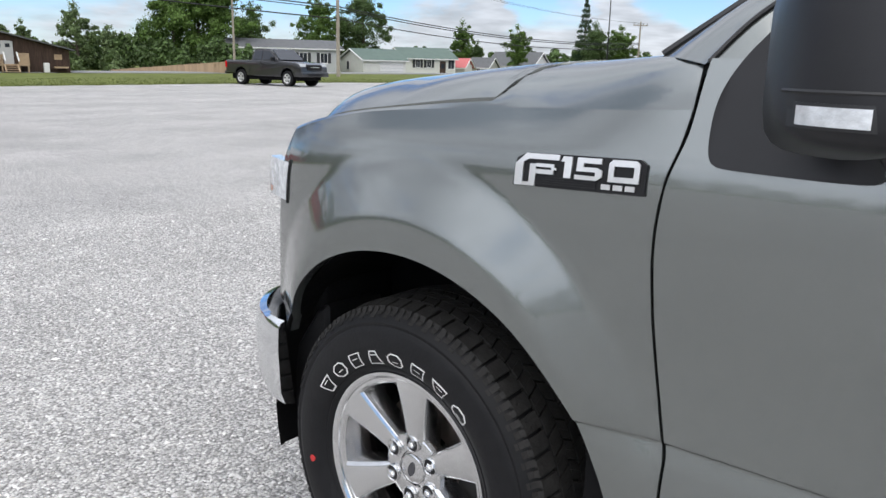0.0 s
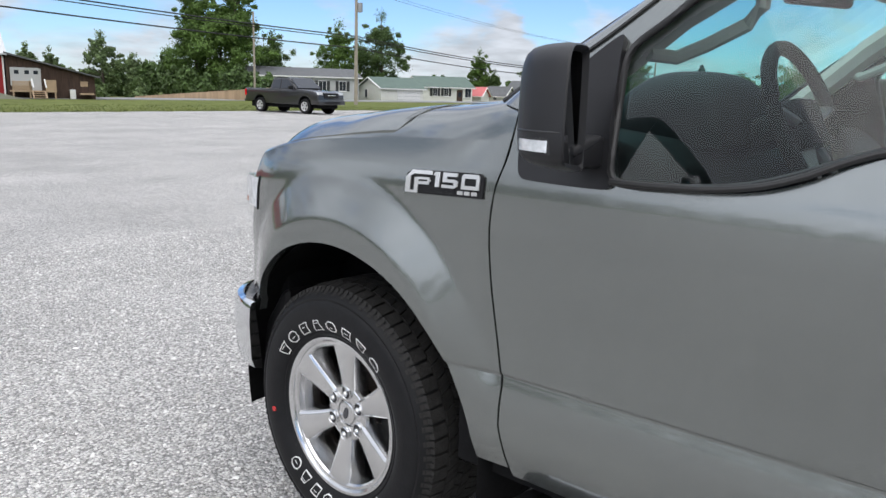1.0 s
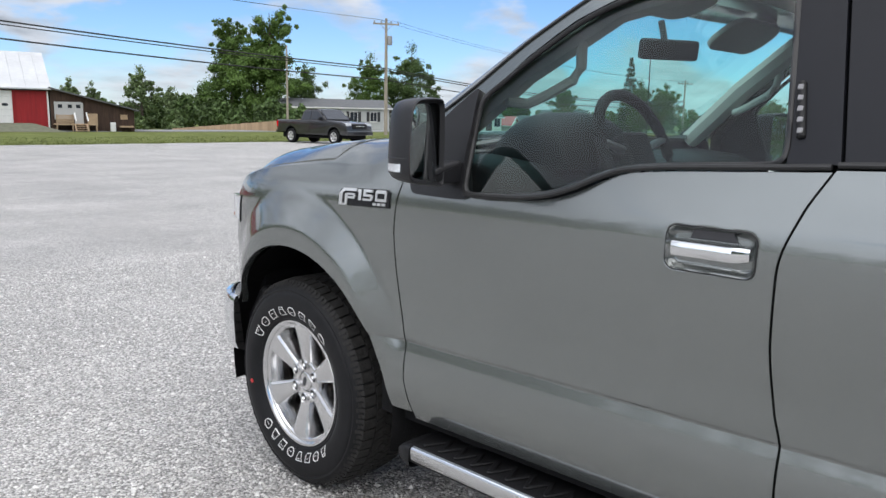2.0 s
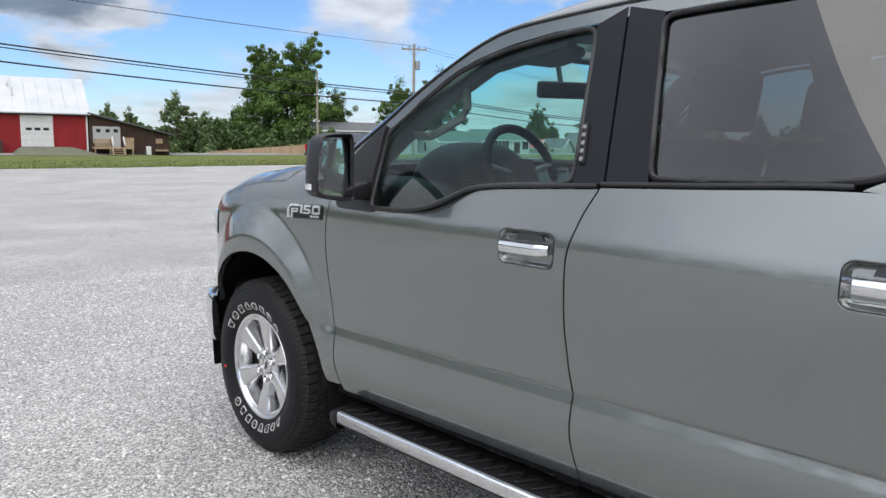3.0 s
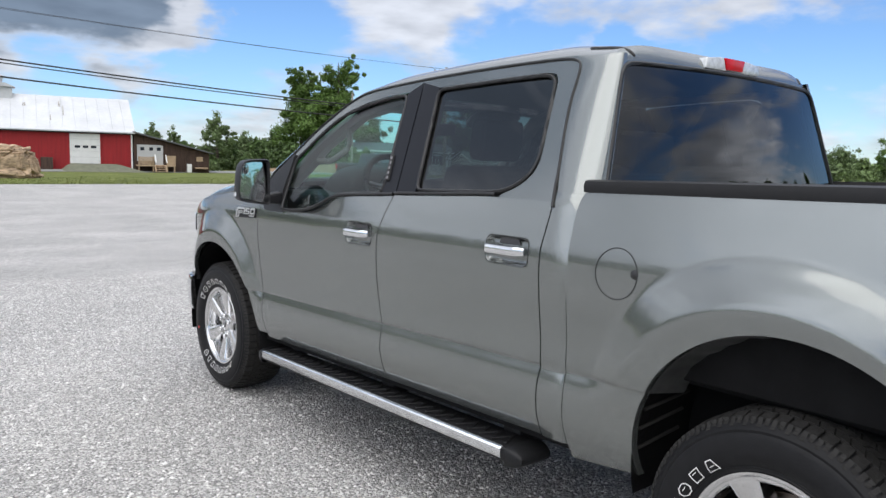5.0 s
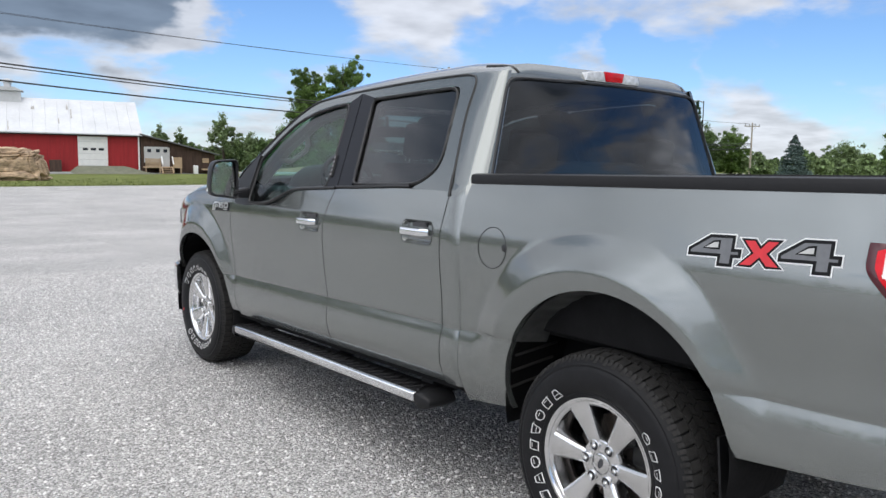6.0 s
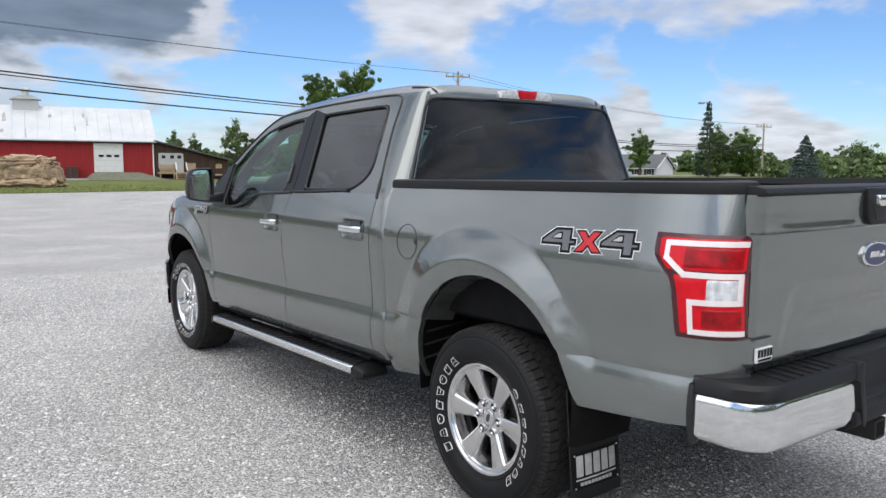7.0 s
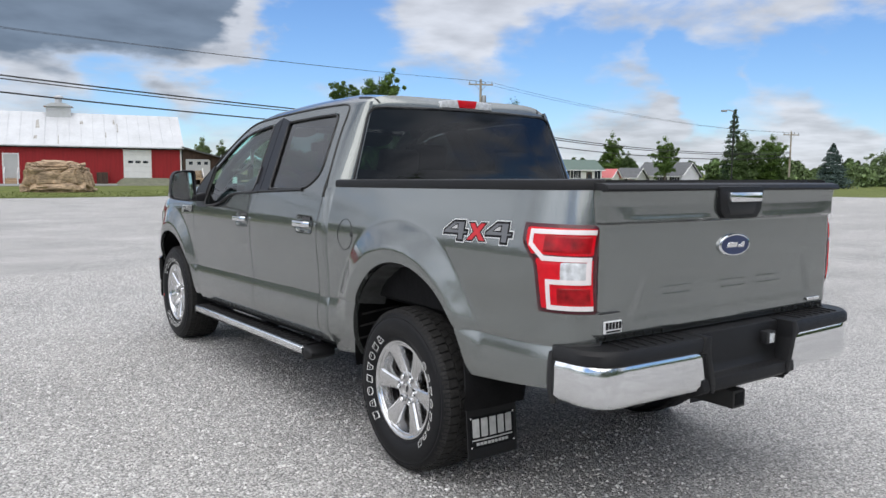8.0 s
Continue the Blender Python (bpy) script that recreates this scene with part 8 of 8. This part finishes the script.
# ---- the dark pickup across the lot ----
def dark_pickup():
    root = thing("pickup_truck", "charcoal pickup truck parked at the far side of the lot", "pickup truck")
    m = pose(23.9, 34.4, GZ, 0, 0, 187)
    # local: forward is +y, the front axle at y = 1.79
    W = 0.98
    body = [(-2.95, 0.62), (-2.98, 1.15), (-2.94, 1.30), (-1.0, 1.30), (1.05, 1.30), (1.30, 1.30), (2.40, 1.22), (2.72, 1.14), (2.82, 0.98), (2.84, 0.62), (2.72, 0.50), (2.28, 0.50), (2.26, 0.62), (2.16, 0.80), (1.98, 0.92), (1.79, 0.95), (1.60, 0.92), (1.42, 0.80), (1.32, 0.62), (1.30, 0.48),
            (-1.28, 0.50), (-1.30, 0.64), (-1.40, 0.80), (-1.58, 0.92), (-1.77, 0.95), (-1.96, 0.92), (-2.14, 0.80), (-2.24, 0.62)]
    part("body", prism(body, "x", -W, W, 0.05, 3), P["ram_paint"], root)
    cab = [(-1.02, 1.26), (-0.88, 1.84), (-0.60, 1.90), (0.25, 1.91), (0.48, 1.87), (1.18, 1.28)]
    bm = prism(cab, "x", -0.90, 0.90, 0.0)
    for v in bm.verts:
        if v.co.z > 1.6:
            v.co.x *= 0.82
    bmesh.ops.bevel(bm, geom=bm.edges[:], offset=0.05, segments=3, affect="EDGES")
    cabo = part("cab", bm, P["ram_paint"], root)
    for s in (-1, 1):
        for pts in (((-0.80, 1.34), (-0.74, 1.76), (-0.18, 1.80), (-0.16, 1.34)), ((-0.08, 1.34), (-0.10, 1.80), (0.32, 1.79), (0.48, 1.70), (0.86, 1.36))):
            bm = bmesh.new()
            def xx(z):
                return 0.905 - (z - 1.28) * 0.27
            lo = [bm.verts.new((s * (xx(z) - 0.02), y, z)) for y, z in pts]
            hi = [bm.verts.new((s * (xx(z) + 0.012), y, z)) for y, z in pts]
            bm.faces.new(hi)
            for i in range(len(pts)):
                bm.faces.new((lo[i], lo[(i + 1) % len(pts)], hi[(i + 1) % len(pts)], hi[i]))
            bmesh.ops.recalc_face_normals(bm, faces=bm.faces)
            part("side_window", bm, P["dark_glass"], cabo, "dark side window")
        part("mirror", box(min(s * 0.95, s * 1.20), max(s * 0.95, s * 1.20), 0.80, 0.94, 1.28, 1.48, 0.03, 2), M["black"], root, "black door mirror")
        part("headlamp", box(min(s * 0.58, s * 0.965), max(s * 0.58, s * 0.965), 2.55, 2.80, 1.00, 1.16, 0.04, 2), M["lens"], root, "clear headlamp")
        part("door_handle", box(min(s * 0.97, s * 1.005), max(s * 0.97, s * 1.005), -0.10, 0.10, 1.12, 1.16, 0.01, 1), M["black"], root)
        part("door_seam", box(min(s * 0.975, s * 0.986), max(s * 0.975, s * 0.986), -0.165, -0.15, 0.55, 1.29), M["seal"], root, "dark door seam")
        part("door_seam", box(min(s * 0.975, s * 0.986), max(s * 0.975, s * 0.986), 1.06, 1.075, 0.55, 1.29), M["seal"], root, "dark door seam")
        part("bed_seam", box(min(s * 0.975, s * 0.986), max(s * 0.975, s * 0.986), -1.06, -1.04, 0.55, 1.29), M["seal"], root, "dark gap between cab and bed")
        part("tail_lamp", box(min(s * 0.82, s * 0.99), max(s * 0.82, s * 0.99), -2.99, -2.84, 0.90, 1.25, 0.02, 1), M["red"], root, "red tail lamp")
        for yy in (1.79, -1.77):
            wheel = part("wheel", lathe([(0.0, s * 0.94), (0.09, s * 0.955), (0.22, s * 0.945), (0.25, s * 0.965), (0.26, s * 0.90)], 32, centre=(0, yy, 0.40)), M["badge_silver"], root, "silver alloy wheel")
            part("tyre", lathe([(0.25, s * 0.74), (0.37, s * 0.73), (0.40, s * 0.78), (0.40, s * 0.93), (0.37, s * 0.97), (0.25, s * 0.965)], 36, centre=(0, yy, 0.40), closed=True), M["rubber"], wheel, "black tyre")
            for k in range(5):
                a = math.tau * k / 5 + 0.3
                part("spoke_gap", box(min(s * 0.958, s * 0.968), max(s * 0.958, s * 0.968), yy + 0.16 * math.cos(a) - 0.045, yy + 0.16 * math.cos(a) + 0.045, 0.40 + 0.16 * math.sin(a) - 0.04, 0.40 + 0.16 * math.sin(a) + 0.04, 0.004, 1), M["liner"], wheel, "dark gap between spokes")
            part("wheel_well", lathe([(0.0, s * 0.70), (0.46, s * 0.70), (0.46, s * 0.95)], 24, centre=(0, yy, 0.46)), M["liner"], root, "black wheel well")
    bm = bmesh.new()
    ws = [(-0.74, 0.52, 1.855), (0.74, 0.52, 1.855), (0.85, 1.16, 1.325), (-0.85, 1.16, 1.325)]
    bm.faces.new([bm.verts.new(Vector(p) + Vector((0, 0.05, 0.035))) for p in ws])
    r = bmesh.ops.extrude_face_region(bm, geom=bm.faces[:])
    for v in [g for g in r["geom"] if isinstance(g, bmesh.types.BMVert)]:
        v.co += Vector((0, -0.03, -0.03))
    bmesh.ops.recalc_face_normals(bm, faces=bm.faces)
    part("windscreen", bm, P["dark_glass"], cabo, "windscreen that mirrors the sky")
    part("grille", box(-0.54, 0.54, 2.72, 2.87, 0.84, 1.12, 0.03, 2), M["black"], root, "black grille")
    part("grille_bar", box(-0.32, 0.32, 2.86, 2.885, 0.97, 1.01, 0.008, 1), M["chrome"], root, "bright grille mark")
    part("bumper", box(-0.98, 0.98, 2.70, 2.93, 0.50, 0.74, 0.05, 3), P["ram_paint"], root)
    part("bumper_inset", box(-0.55, 0.55, 2.90, 2.94, 0.54, 0.68, 0.01, 1), M["black"], root, "black bumper opening")
    part("rear_bumper", box(-0.96, 0.96, -3.08, -2.92, 0.56, 0.72, 0.03, 2), P["ram_paint"], root)
    part("underbody", box(-0.78, 0.78, -2.7, 2.6, 0.30, 0.62, 0.05, 1), M["liner"], root, "black underbody")
    root.matrix_basis = m


dark_pickup()


# ---- loose stones of the lot ----
def loose_stones():
    rng = np.random.default_rng(12)
    n = 90000
    xs, ys = rng.uniform(-5.6, 2.6, n * 2), rng.uniform(-6.4, 5.2, n * 2)
    # thickest along the driver's side of the pickup
    keep = rng.random(n * 2) < np.clip(1.15 - 0.16 * np.abs(xs + 1.8) - 0.02 * np.abs(ys + 1.0), 0.15, 1)
    xs, ys = xs[keep][:n], ys[keep][:n]
    n = len(xs)
    size = rng.uniform(0.004, 0.0105, n) * (1 + 0.5 * (rng.random(n) > 0.92))
    base = np.array([(1, 0, 0), (-1, 0, 0), (0, 1, 0), (0, -1, 0), (0, 0, 1), (0, 0, -1)], float)
    tri = np.array([(0, 2, 4), (2, 1, 4), (1, 3, 4), (3, 0, 4), (2, 0, 5), (1, 2, 5), (3, 1, 5), (0, 3, 5)])
    v = base[None] * rng.uniform(0.55, 1.25, (n, 6, 1)) + rng.uniform(-0.28, 0.28, (n, 6, 3))
    v[:, :, 2] *= 0.62
    a = rng.uniform(0, math.tau, n)
    c, s = np.cos(a)[:, None], np.sin(a)[:, None]
    x, y = v[:, :, 0] * c - v[:, :, 1] * s, v[:, :, 0] * s + v[:, :, 1] * c
    sz = size[:, None]
    pts = np.stack([x * sz + xs[:, None], y * sz + ys[:, None], v[:, :, 2] * sz + GZ + 0.002], axis=2).reshape(-1, 3)
    faces = (tri[None] + (np.arange(n) * 6)[:, None, None]).reshape(-1, 3)
    me = bpy.data.meshes.new("loose_stones")
    me.from_pydata(pts.tolist(), [], faces.tolist())
    me.materials.append(M["stone"])
    tagged(new("loose_stones", me), "loose white limestone chips on the lot", "gravel", kind="stuff")


def verge_grass():
    """Taller blades along the edge where the lawn meets the gravel."""
    rng = np.random.default_rng(4)
    n = 15000
    u = rng.random(n)
    x = -30 + 75 * u
    edge = np.interp(x, [-120, -20, 0, 10, 22, 34, 44, 51], [33, 34, 35, 35.6, 36.8, 38.0, 31.5, 20.5])
    y = edge + 0.3 + 12 * rng.random(n) ** 2.2
    h, w, a = rng.uniform(0.04, 0.10, n), rng.uniform(0.015, 0.04, n), rng.uniform(0, math.tau, n)
    dx, dy = np.cos(a) * w, np.sin(a) * w
    lean = rng.uniform(-0.06, 0.06, (n, 2))
    z0 = np.full(n, GZ - 0.03)
    pts = np.stack([np.stack([x - dx, y - dy, z0], 1), np.stack([x + dx, y + dy, z0], 1), np.stack([x + lean[:, 0], y + lean[:, 1], z0 + h], 1)], 1).reshape(-1, 3)
    faces = np.arange(n * 3).reshape(-1, 3)
    me = bpy.data.meshes.new("verge_grass")
    me.from_pydata(pts.tolist(), [], faces.tolist())
    me.materials.append(M["blade"])
    tagged(new("verge_grass", me), "rough grass blades along the lawn's edge", "grass", kind="stuff")


loose_stones()
verge_grass()
